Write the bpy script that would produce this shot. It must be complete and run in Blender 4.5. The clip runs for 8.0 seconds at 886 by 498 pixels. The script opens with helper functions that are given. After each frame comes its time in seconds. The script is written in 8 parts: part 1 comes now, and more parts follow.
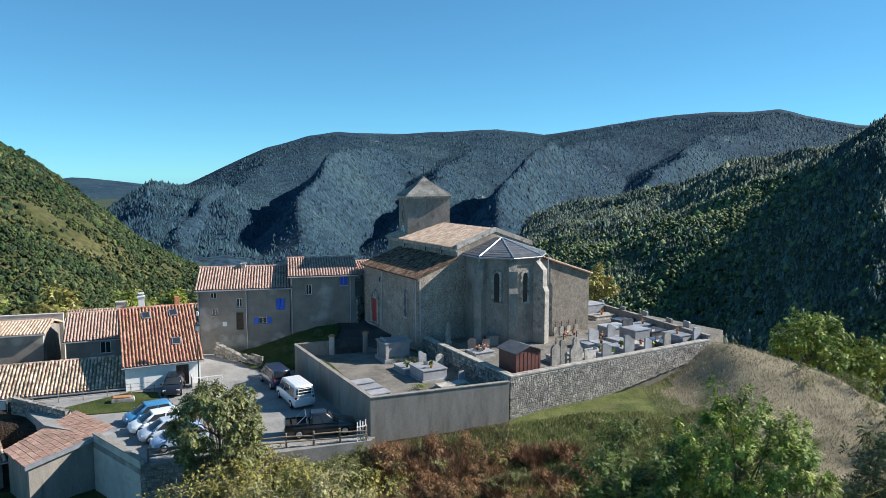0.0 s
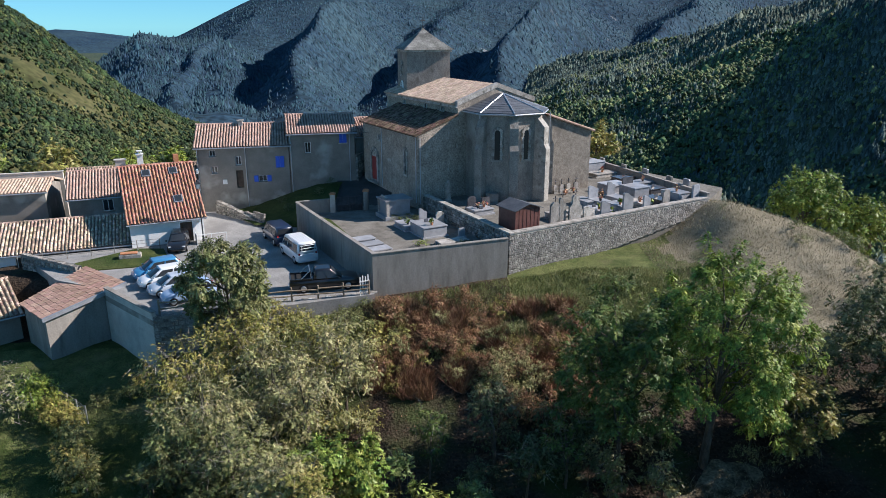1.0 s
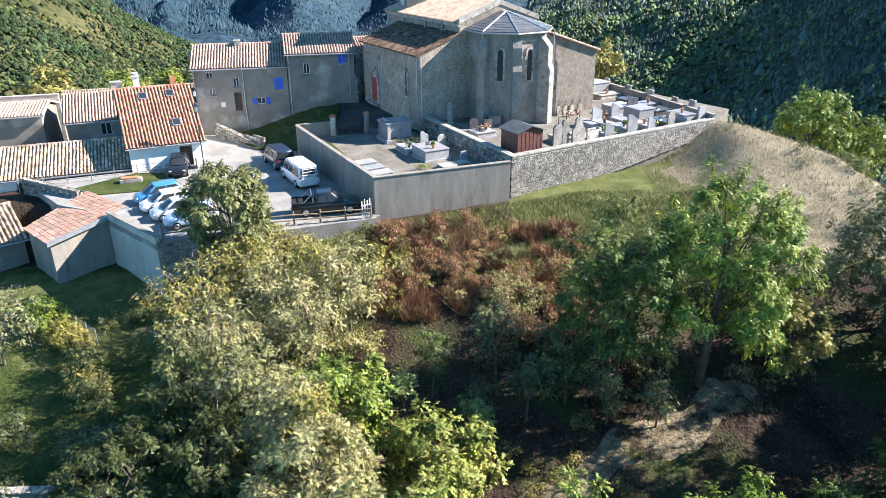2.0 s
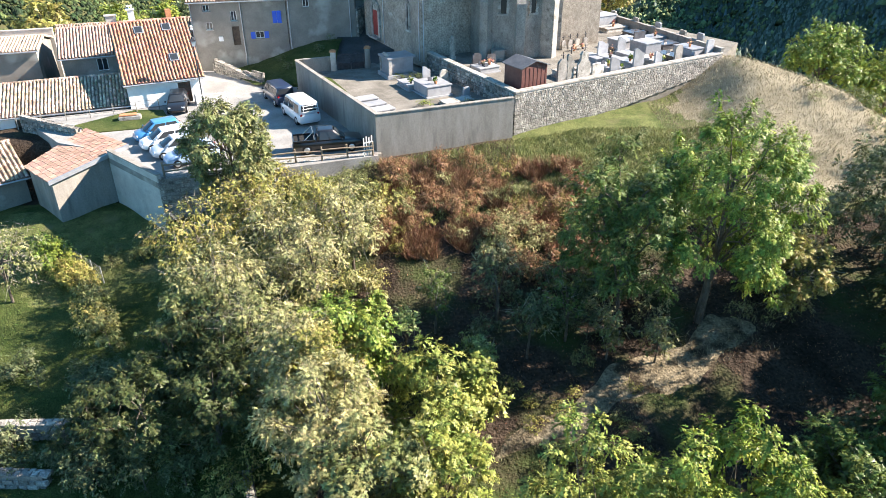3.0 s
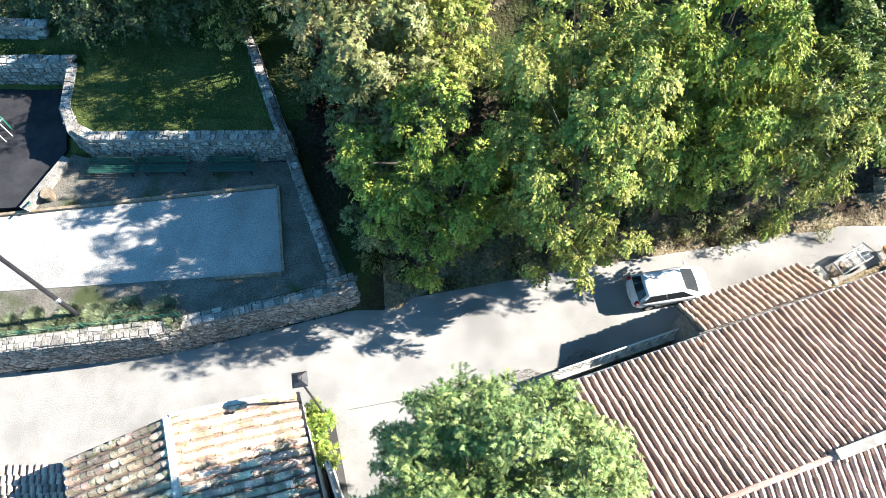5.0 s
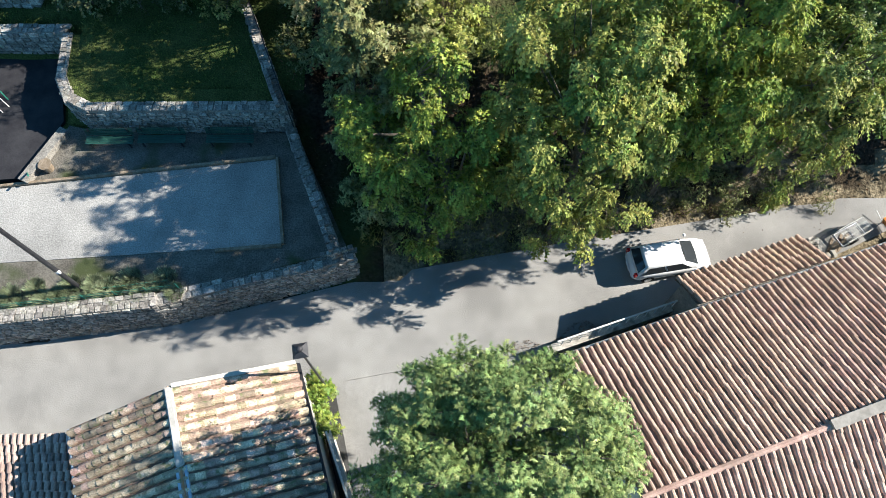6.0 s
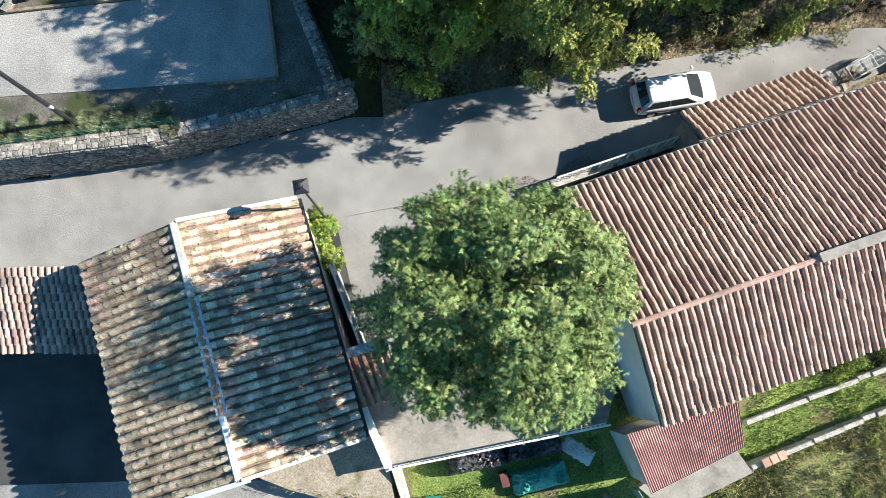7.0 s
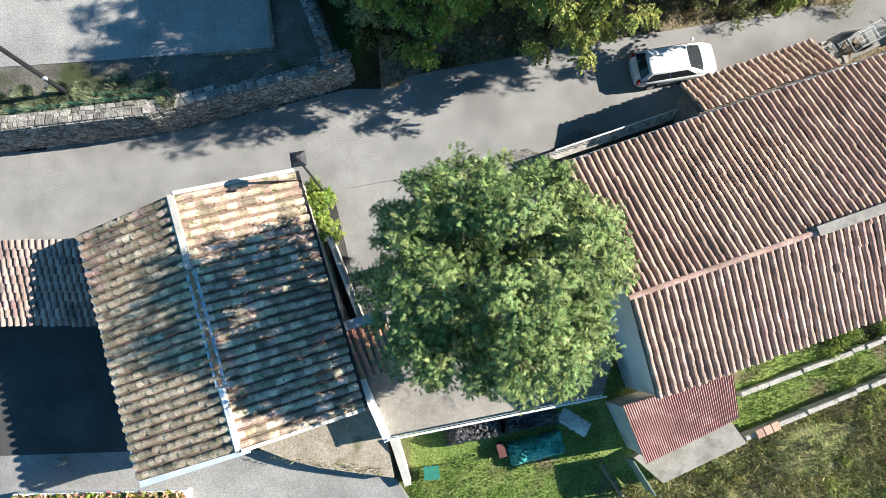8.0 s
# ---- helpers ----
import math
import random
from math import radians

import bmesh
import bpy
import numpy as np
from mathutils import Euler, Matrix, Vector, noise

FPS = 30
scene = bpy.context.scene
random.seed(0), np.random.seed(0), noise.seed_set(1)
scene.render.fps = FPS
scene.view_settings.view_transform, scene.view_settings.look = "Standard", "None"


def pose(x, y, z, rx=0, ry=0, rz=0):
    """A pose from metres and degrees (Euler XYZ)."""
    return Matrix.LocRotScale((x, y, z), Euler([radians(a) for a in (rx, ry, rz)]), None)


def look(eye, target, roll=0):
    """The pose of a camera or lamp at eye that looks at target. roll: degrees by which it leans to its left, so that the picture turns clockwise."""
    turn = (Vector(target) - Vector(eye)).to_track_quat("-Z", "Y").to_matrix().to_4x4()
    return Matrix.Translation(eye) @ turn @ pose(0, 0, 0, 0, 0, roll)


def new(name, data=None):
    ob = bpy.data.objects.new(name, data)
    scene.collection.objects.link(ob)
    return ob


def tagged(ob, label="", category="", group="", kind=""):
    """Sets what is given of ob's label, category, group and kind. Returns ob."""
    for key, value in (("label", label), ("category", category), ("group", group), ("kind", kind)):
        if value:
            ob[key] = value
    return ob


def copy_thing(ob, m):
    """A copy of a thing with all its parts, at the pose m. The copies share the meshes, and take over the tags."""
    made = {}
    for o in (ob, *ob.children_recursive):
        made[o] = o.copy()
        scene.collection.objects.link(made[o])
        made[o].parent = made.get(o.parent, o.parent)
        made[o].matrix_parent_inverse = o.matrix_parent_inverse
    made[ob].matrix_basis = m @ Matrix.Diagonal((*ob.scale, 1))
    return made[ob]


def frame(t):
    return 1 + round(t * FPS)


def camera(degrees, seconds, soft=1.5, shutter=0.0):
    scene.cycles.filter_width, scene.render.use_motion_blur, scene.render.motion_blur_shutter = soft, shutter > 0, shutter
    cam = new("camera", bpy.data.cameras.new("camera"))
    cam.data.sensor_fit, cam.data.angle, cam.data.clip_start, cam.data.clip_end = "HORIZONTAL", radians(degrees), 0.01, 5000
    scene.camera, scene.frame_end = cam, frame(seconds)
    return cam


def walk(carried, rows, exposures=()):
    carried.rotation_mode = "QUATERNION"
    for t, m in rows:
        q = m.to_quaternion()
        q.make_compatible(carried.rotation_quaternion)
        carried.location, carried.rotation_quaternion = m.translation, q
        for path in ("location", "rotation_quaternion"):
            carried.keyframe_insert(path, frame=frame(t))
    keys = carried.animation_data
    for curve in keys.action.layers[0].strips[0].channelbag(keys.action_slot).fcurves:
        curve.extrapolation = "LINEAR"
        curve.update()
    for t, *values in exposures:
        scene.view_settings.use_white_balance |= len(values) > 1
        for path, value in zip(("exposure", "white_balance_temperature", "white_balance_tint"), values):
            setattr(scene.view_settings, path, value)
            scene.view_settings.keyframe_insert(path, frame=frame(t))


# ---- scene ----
cam = camera(64.4, 8.0, soft=0.5)
EYE = (0, 0, 32)
# seconds, yaw, pitch, roll of a hovering camera that tips down
PATH = [
    (0.0, -0.01, -5.98, 0.0), (0.5, -0.01, -6.42, -0.03), (1.0, 0.0, -17.52, 0.02), (1.4, 0.01, -23.3, 0.14), (1.5, 0.02, -23.63, 0.16), (1.7, 0.04, -23.68, 0.2), (2.8, 0.26, -26.2, 0.3),
    (3.0, 0.25, -28.78, 0.36), (3.5, 0.15, -41.16, 0.43), (4.0, -0.1, -48.34, 0.53), (4.5, -0.05, -52.06, 0.38),
    (5.0, -0.12, -64.41, 0.37), (5.2, -0.11, -66.23, 0.4), (6.3, -0.07, -67.08, 0.3), (6.5, -0.04, -70.55, 0.3), (7.0, -0.13, -80.0, 0.32), (7.5, -0.13, -80.07, 0.23), (8.0, -0.1, -82.2, 0.14),
]
EXPOSURE = [(0.0, 0.8, 6400, 11), (0.6, 0.78, 6400, 11), (1.0, 0.68, 6250, 16), (1.5, 1.3, 6350, 15), (3.0, 1.95, 6950, 15), (3.5, 1.98, 7100, 18), (4.0, 2.34, 7050, 18), (4.5, 2.5, 6950, 15), (5.0, 2.1, 6550, 10),
            (5.2, 1.65, 6500, 10), (6.5, 1.3, 6500, 8), (7.0, 1.25, 6500, 9), (8.0, 1.2, 6500, 9)]
walk(cam, [(t, pose(*EYE, 90 + p, r, w)) for t, w, p, r in PATH], EXPOSURE)

# ---- light ----
SUN_AZ, SUN_EL = 9.5, 33.3          # degrees from +x towards +y, and above the horizon
world = bpy.data.worlds.new("world")
scene.world = world
world.use_nodes = True
wn = world.node_tree.nodes
sky = wn.new("ShaderNodeTexSky")
sky.sky_type = "NISHITA"
sky.sun_disc = False
sky.sun_elevation = radians(SUN_EL)
sky.sun_rotation = radians(90 - SUN_AZ)
sky.altitude = 1500
sky.air_density, sky.dust_density, sky.ozone_density = 0.75, 0.0, 2.4
wn["Background"].inputs["Strength"].default_value = 0.138
even = wn.new("ShaderNodeGamma")                # a clear dry sky, nearly as blue at the horizon as higher up
even.inputs["Gamma"].default_value = 0.72
tint = wn.new("ShaderNodeMix")                  # clear mountain air: a purer blue
tint.data_type, tint.blend_type = "RGBA", "MULTIPLY"
tint.inputs["Factor"].default_value, tint.inputs["B"].default_value = 1.0, (0.37, 0.825, 1.01, 1)
world.node_tree.links.new(sky.outputs["Color"], even.inputs["Color"])
world.node_tree.links.new(even.outputs["Color"], tint.inputs["A"])
world.node_tree.links.new(tint.outputs["Result"], wn["Background"].inputs["Color"])
sun = new("sun", bpy.data.lights.new("sun", "SUN"))
sun.data.energy, sun.data.angle, sun.data.color = 5.0, radians(0.5), (1.0, 0.94, 0.85)
SUN_DIR = Vector((math.cos(radians(SUN_EL)) * math.cos(radians(SUN_AZ)), math.cos(radians(SUN_EL)) * math.sin(radians(SUN_AZ)), math.sin(radians(SUN_EL))))
sun.matrix_world = look(SUN_DIR * 200, (0, 0, 0))

# ---- materials ----
def M(name, c1, c2, scale=3.0, rough=0.85, bump=0.3, fine=30.0, metal=0.0, rnd=0.0, island=0.0, streak=1.0, stain=None, dist=0.02, c_fine=0.25, trans=0.0, spec=None, spots=None):
    """A procedural surface: two colours by a broad noise, finer grain on top, bump, and optional change per object or per island."""
    m = bpy.data.materials.new(name)
    m.use_nodes = True
    n, l = m.node_tree.nodes, m.node_tree.links
    b = n["Principled BSDF"]
    b.inputs["Roughness"].default_value, b.inputs["Metallic"].default_value = rough, metal
    if spec is None and rough > 0.8 and not metal:
        spec = 0.12                             # rough mineral and plant surfaces hardly shine
    if spec is not None:
        b.inputs["Specular IOR Level"].default_value = spec
    geo = n.new("ShaderNodeNewGeometry")
    mp = n.new("ShaderNodeMapping")
    mp.inputs["Scale"].default_value = (1, 1, 1 / streak)
    l.new(geo.outputs["Position"], mp.inputs["Vector"])
    big = n.new("ShaderNodeTexNoise")
    big.inputs["Scale"].default_value, big.inputs["Detail"].default_value = scale, 5
    big.inputs["Roughness"].default_value = 0.65
    l.new(mp.outputs[0], big.inputs["Vector"])
    small = n.new("ShaderNodeTexNoise")
    small.inputs["Scale"].default_value, small.inputs["Detail"].default_value = fine, 3
    l.new(geo.outputs["Position"], small.inputs["Vector"])
    ramp = n.new("ShaderNodeValToRGB")
    ramp.color_ramp.elements[0].position, ramp.color_ramp.elements[1].position = 0.36, 0.64
    ramp.color_ramp.elements[0].color, ramp.color_ramp.elements[1].color = (*c1, 1), (*c2, 1)
    l.new(big.outputs["Fac"], ramp.inputs["Fac"])
    hsv = n.new("ShaderNodeHueSaturation")
    val = n.new("ShaderNodeMapRange")
    val.inputs["From Min"].default_value, val.inputs["From Max"].default_value = 0.3, 0.7
    val.inputs["To Min"].default_value, val.inputs["To Max"].default_value = 1 - c_fine, 1 + c_fine
    l.new(small.outputs["Fac"], val.inputs["Value"])
    out = val.outputs[0]
    for amount, node, sock in ((rnd, "ShaderNodeObjectInfo", "Random"), (island, "ShaderNodeNewGeometry", "Random Per Island")):
        if amount:
            info = n.new(node)
            r = n.new("ShaderNodeMapRange")
            r.inputs["To Min"].default_value, r.inputs["To Max"].default_value = 1 - amount, 1 + amount
            l.new(info.outputs[sock], r.inputs["Value"])
            mul = n.new("ShaderNodeMath")
            mul.operation = "MULTIPLY"
            l.new(out, mul.inputs[0])
            l.new(r.outputs[0], mul.inputs[1])
            out = mul.outputs[0]
            hs = n.new("ShaderNodeMapRange")
            hs.inputs["To Min"].default_value, hs.inputs["To Max"].default_value = 0.5 + 0.07 * amount, 0.5 - 0.055 * amount
            wob = n.new("ShaderNodeMath")
            wob.operation = "FRACT"
            ten = n.new("ShaderNodeMath")
            ten.operation = "MULTIPLY"
            ten.inputs[1].default_value = 7.13
            l.new(info.outputs[sock], ten.inputs[0])
            l.new(ten.outputs[0], wob.inputs[0])
            l.new(wob.outputs[0], hs.inputs["Value"])
            l.new(hs.outputs[0], hsv.inputs["Hue"])
    l.new(ramp.outputs["Color"], hsv.inputs["Color"])
    l.new(out, hsv.inputs["Value"])
    col = hsv.outputs["Color"]
    for layer in (stain, spots):
        if not layer:
            continue
        sc, sscale, lo, hi = layer
        sn = n.new("ShaderNodeTexNoise")
        sn.inputs["Scale"].default_value, sn.inputs["Detail"].default_value = sscale, 6
        l.new(mp.outputs[0], sn.inputs["Vector"])
        sn.noise_dimensions = "3D"
        sm = n.new("ShaderNodeMapRange")
        sm.inputs["From Min"].default_value, sm.inputs["From Max"].default_value = lo, hi
        l.new(sn.outputs["Fac"], sm.inputs["Value"])
        mix = n.new("ShaderNodeMix")
        mix.data_type = "RGBA"
        l.new(sm.outputs[0], mix.inputs["Factor"])
        l.new(col, mix.inputs["A"])
        mix.inputs["B"].default_value = (*sc, 1)
        col = mix.outputs["Result"]
    l.new(col, b.inputs["Base Color"])
    if bump:
        add = n.new("ShaderNodeMath")
        add.operation = "ADD"
        l.new(big.outputs["Fac"], add.inputs[0])
        l.new(small.outputs["Fac"], add.inputs[1])
        bp = n.new("ShaderNodeBump")
        bp.inputs["Strength"].default_value, bp.inputs["Distance"].default_value = bump, dist
        l.new(add.outputs[0], bp.inputs["Height"])
        l.new(bp.outputs[0], b.inputs["Normal"])
    if trans:
        tr = n.new("ShaderNodeBsdfTranslucent")
        l.new(col, tr.inputs["Color"])
        mx = n.new("ShaderNodeMixShader")
        mx.inputs[0].default_value = trans
        l.new(b.outputs[0], mx.inputs[1])
        l.new(tr.outputs[0], mx.inputs[2])
        l.new(mx.outputs[0], n["Material Output"].inputs["Surface"])
    return m


def leafmat(name, c1, c2, trans=0.14):
    return M(name, c1, c2, scale=0.55, rough=0.42, bump=0, fine=2.2, island=0.5, trans=trans, c_fine=0.3, spec=0.18)


# asphalt with the shade of yard, forecourt and passage darkened into its colour
SHADED_ASPHALT = M("shaded_asphalt", (0.05, 0.05, 0.05), (0.085, 0.084, 0.082), 0.35, 0.92, 0.3, 60, c_fine=0.3)
ASPHALT = M("asphalt", (0.215, 0.21, 0.202), (0.305, 0.299, 0.286), 0.35, 0.92, 0.4, 22, c_fine=0.3, stain=((0.165, 0.16, 0.155), 0.12, 0.52, 0.68))
GRAVEL = M("gravel", (0.13, 0.12, 0.103), (0.215, 0.2, 0.175), 0.6, 0.95, 0.5, 18, c_fine=0.35)
PALE_GRAVEL = M("pale_gravel", (0.25, 0.243, 0.23), (0.345, 0.334, 0.316), 0.5, 0.95, 0.5, 16, c_fine=0.3)
# earth of the court strip, darkened to carry the trees' shade
SHADED_COURT_EARTH = M("shaded_court_earth", (0.085, 0.078, 0.066), (0.16, 0.148, 0.128), 0.6, 0.95, 0.6, 14, c_fine=0.4, stain=((0.05, 0.062, 0.028), 0.4, 0.54, 0.66))
# lawn shade is darkened into GRASS; LAWN is the sunlit copy
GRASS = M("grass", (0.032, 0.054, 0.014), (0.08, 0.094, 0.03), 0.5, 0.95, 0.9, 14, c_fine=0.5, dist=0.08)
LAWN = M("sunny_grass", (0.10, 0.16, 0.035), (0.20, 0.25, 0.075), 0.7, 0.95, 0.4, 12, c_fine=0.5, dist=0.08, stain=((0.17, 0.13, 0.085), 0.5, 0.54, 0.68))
MEADOW = M("rough_meadow", (0.06, 0.08, 0.024), (0.13, 0.14, 0.052), 0.6, 0.95, 0.8, 11, c_fine=0.5, dist=0.08, stain=((0.15, 0.135, 0.07), 0.35, 0.56, 0.72))
WEEDY = M("weedy_soil", (0.10, 0.128, 0.04), (0.20, 0.205, 0.08), 0.6, 0.95, 0.8, 11, c_fine=0.5, dist=0.08, stain=((0.22, 0.19, 0.11), 0.35, 0.52, 0.7))
DRY = M("dry_grass", (0.185, 0.158, 0.105), (0.28, 0.243, 0.17), 0.4, 0.95, 0.5, 9, c_fine=0.3, dist=0.08, stain=((0.10, 0.11, 0.045), 0.25, 0.58, 0.7))
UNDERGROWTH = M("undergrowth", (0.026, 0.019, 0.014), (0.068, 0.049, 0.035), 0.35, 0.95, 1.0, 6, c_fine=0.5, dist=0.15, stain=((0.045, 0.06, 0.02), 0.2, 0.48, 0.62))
TRACK = M("dry_track", (0.12, 0.096, 0.062), (0.235, 0.195, 0.13), 1.1, 0.95, 1.0, 7, c_fine=0.5, dist=0.1, stain=((0.05, 0.038, 0.025), 0.7, 0.5, 0.6))
STONE = M("rubble_stone", (0.20, 0.185, 0.165), (0.40, 0.37, 0.33), 2.2, 0.9, 0.7, 9, c_fine=0.5, rnd=0.25, dist=0.06)
STONE_J = M("rubble_stone_rows", (0.18, 0.168, 0.15), (0.36, 0.335, 0.30), 1.5, 0.9, 0.6, 12, c_fine=0.35, island=0.4, dist=0.04)
MORTAR_PALE = M("pale_mortar", (0.31, 0.29, 0.26), (0.43, 0.405, 0.365), 1.6, 0.95, 0.6, 14, c_fine=0.35, dist=0.04)
CHAPEL = M("chapel_rubble", (0.19, 0.165, 0.137), (0.285, 0.252, 0.21), 2.6, 0.92, 0.6, 12, c_fine=0.3, dist=0.04, stain=((0.15, 0.13, 0.11), 0.6, 0.55, 0.72))
MORTAR = M("mortar", (0.16, 0.15, 0.135), (0.28, 0.26, 0.23), 1.6, 0.95, 0.6, 14, c_fine=0.35, dist=0.04)
CHURCH = M("church_rubble", (0.21, 0.187, 0.162), (0.33, 0.298, 0.26), 0.9, 0.92, 0.6, 9, streak=1.6, c_fine=0.22, dist=0.05, stain=((0.42, 0.40, 0.36), 0.4, 0.6, 0.76), spots=((0.15, 0.132, 0.115), 1.3, 0.6, 0.72))
RENDERED = M("old_render", (0.27, 0.23, 0.19), (0.40, 0.345, 0.285), 1.1, 0.92, 0.7, 7, streak=1.3, c_fine=0.4, dist=0.05, stain=((0.17, 0.15, 0.13), 0.55, 0.52, 0.75), spots=((0.46, 0.42, 0.365), 1.7, 0.6, 0.72))
CONCRETE = M("cement_render", (0.225, 0.208, 0.183), (0.315, 0.293, 0.262), 0.9, 0.92, 0.3, 10, streak=5, c_fine=0.12, stain=((0.15, 0.14, 0.125), 1.5, 0.55, 0.75))
PLASTER = M("plaster", (0.42, 0.40, 0.36), (0.55, 0.52, 0.47), 0.7, 0.9, 0.25, 14, c_fine=0.1, stain=((0.26, 0.24, 0.21), 0.6, 0.56, 0.75))
GREY_PLASTER = M("grey_plaster", (0.205, 0.187, 0.163), (0.275, 0.253, 0.222), 0.6, 0.9, 0.25, 14, c_fine=0.12, stain=((0.40, 0.38, 0.34), 0.35, 0.56, 0.66))
TILE = M("clay_tile", (0.385, 0.25, 0.198), (0.54, 0.38, 0.31), 1.2, 0.88, 0.35, 24, c_fine=0.22, rnd=0.1, island=0.16, stain=((0.27, 0.19, 0.15), 0.9, 0.56, 0.75))
TILE_OLD = M("old_clay_tile", (0.31, 0.205, 0.15), (0.54, 0.42, 0.325), 1.6, 0.92, 0.45, 24, c_fine=0.4, rnd=0.34, island=0.46, stain=((0.14, 0.122, 0.095), 1.1, 0.52, 0.7), spots=((0.17, 0.18, 0.095), 4.0, 0.57, 0.68))
# tile colour with the shade between the barrels painted in
TILE_SHADE = M("channel_shade", (0.17, 0.12, 0.095), (0.28, 0.20, 0.16), 1.6, 0.95, 0.5, 18, c_fine=0.35, stain=((0.10, 0.092, 0.065), 1.4, 0.52, 0.7))
TILE_DARK = M("dark_old_tile", (0.10, 0.066, 0.05), (0.20, 0.135, 0.10), 1.6, 0.92, 0.4, 24, c_fine=0.3, island=0.5)
TILE_PALE = M("pale_clay_tile", (0.44, 0.32, 0.24), (0.60, 0.46, 0.36), 1.2, 0.88, 0.35, 24, c_fine=0.22, island=0.22)
TILE_RED = M("red_clay_tile", (0.31, 0.14, 0.09), (0.46, 0.25, 0.175), 1.2, 0.85, 0.3, 24, c_fine=0.15, rnd=0.3, island=0.3)
TILE_PINK = M("pink_clay_tile", (0.36, 0.225, 0.175), (0.46, 0.30, 0.235), 1.2, 0.85, 0.3, 24, c_fine=0.12, rnd=0.2, island=0.2)
# outbuilding tiles, the roof's purple-grey shade tinted into their colour
TILE_SHADED = M("shaded_clay_tile", (0.29, 0.195, 0.17), (0.42, 0.30, 0.27), 1.2, 0.88, 0.35, 24, c_fine=0.25, rnd=0.2, island=0.3, stain=((0.17, 0.13, 0.12), 1.3, 0.54, 0.7))
EARTH = M("bare_earth", (0.25, 0.215, 0.165), (0.36, 0.318, 0.255), 0.9, 0.95, 0.5, 14, c_fine=0.3, stain=((0.13, 0.12, 0.06), 0.9, 0.56, 0.7))
SLATE = M("slate", (0.07, 0.075, 0.085), (0.12, 0.125, 0.135), 2.0, 0.5, 0.3, 20, c_fine=0.2, island=0.3)
LAUZE = M("stone_slab_roof", (0.13, 0.128, 0.115), (0.25, 0.245, 0.225), 1.2, 0.9, 0.6, 12, c_fine=0.3, island=0.3)
ZINC = M("zinc", (0.38, 0.40, 0.43), (0.48, 0.50, 0.53), 2.0, 0.45, 0.1, 20, metal=0.6, c_fine=0.1)
BLUE_ZINC = M("painted_zinc", (0.36, 0.43, 0.52), (0.46, 0.53, 0.60), 3.0, 0.5, 0.1, 20, c_fine=0.15)
MARBLE = M("pale_granite", (0.25, 0.255, 0.27), (0.36, 0.365, 0.38), 1.3, 0.4, 0.1, 40, c_fine=0.1, rnd=0.25)
WEATHERED = M("weathered_stone", (0.26, 0.245, 0.22), (0.44, 0.41, 0.37), 1.5, 0.85, 0.4, 20, c_fine=0.25, rnd=0.25, stain=((0.16, 0.15, 0.13), 2.0, 0.55, 0.7))
BLACK_GRANITE = M("dark_granite", (0.05, 0.05, 0.055), (0.10, 0.10, 0.11), 2, 0.25, 0.05, 50, c_fine=0.2)
BROWN_METAL = M("brown_sheet", (0.10, 0.035, 0.028), (0.14, 0.055, 0.045), 2, 0.55, 0.1, 25, c_fine=0.15)
WOOD = M("weathered_wood", (0.17, 0.13, 0.09), (0.30, 0.24, 0.18), 3, 0.85, 0.4, 40, streak=4, c_fine=0.25)
DARK_WOOD = M("dark_wood", (0.05, 0.033, 0.022), (0.09, 0.06, 0.04), 3, 0.7, 0.3, 40, c_fine=0.25)
BARK = M("bark", (0.085, 0.07, 0.055), (0.165, 0.14, 0.11), 4, 0.95, 0.8, 25, streak=3, c_fine=0.3)
TWIG = M("pale_twig", (0.24, 0.215, 0.175), (0.38, 0.345, 0.29), 2, 0.9, 0, 25, c_fine=0.2, island=0.3)
BLUE = M("blue_paint", (0.03, 0.10, 0.55), (0.04, 0.13, 0.62), 2, 0.6, 0.1, 20, c_fine=0.08)
RED = M("red_paint", (0.30, 0.03, 0.025), (0.38, 0.05, 0.035), 3, 0.6, 0.15, 20, c_fine=0.12)
WHITE = M("white_paint", (0.72, 0.72, 0.70), (0.80, 0.80, 0.78), 1.5, 0.6, 0.05, 20, c_fine=0.04)
GREEN_METAL = M("green_paint", (0.02, 0.14, 0.10), (0.03, 0.19, 0.13), 2, 0.5, 0.1, 20, c_fine=0.1)
PALE_GREEN = M("pale_green_board", (0.17, 0.22, 0.19), (0.24, 0.30, 0.26), 2, 0.6, 0.1, 20, c_fine=0.1)
BENCH_GREEN = M("dark_green_paint", (0.012, 0.055, 0.042), (0.022, 0.085, 0.062), 2, 0.5, 0.1, 20, c_fine=0.1)
IRON = M("dark_iron", (0.035, 0.035, 0.04), (0.06, 0.06, 0.065), 4, 0.5, 0.15, 30, metal=0.5, c_fine=0.2)
RUBBER = M("rubber", (0.02, 0.02, 0.02), (0.03, 0.03, 0.03), 4, 0.9, 0.1, 30)
CHROME = M("bright_metal", (0.55, 0.55, 0.56), (0.62, 0.62, 0.63), 2, 0.3, 0.02, 20, metal=0.9, c_fine=0.05)
SHEET_RED = M("red_sheet_roof", (0.25, 0.115, 0.092), (0.34, 0.17, 0.14), 0.9, 0.7, 0.2, 20, c_fine=0.12, stain=((0.42, 0.25, 0.2), 1.2, 0.55, 0.7))
TARP = M("green_tarpaulin", (0.04, 0.27, 0.21), (0.09, 0.40, 0.33), 3, 0.4, 0.5, 9, c_fine=0.15, dist=0.05)
BLACK_SHEET = M("black_sheeting", (0.03, 0.03, 0.033), (0.07, 0.07, 0.075), 3, 0.28, 0.8, 6, c_fine=0.3, dist=0.08)
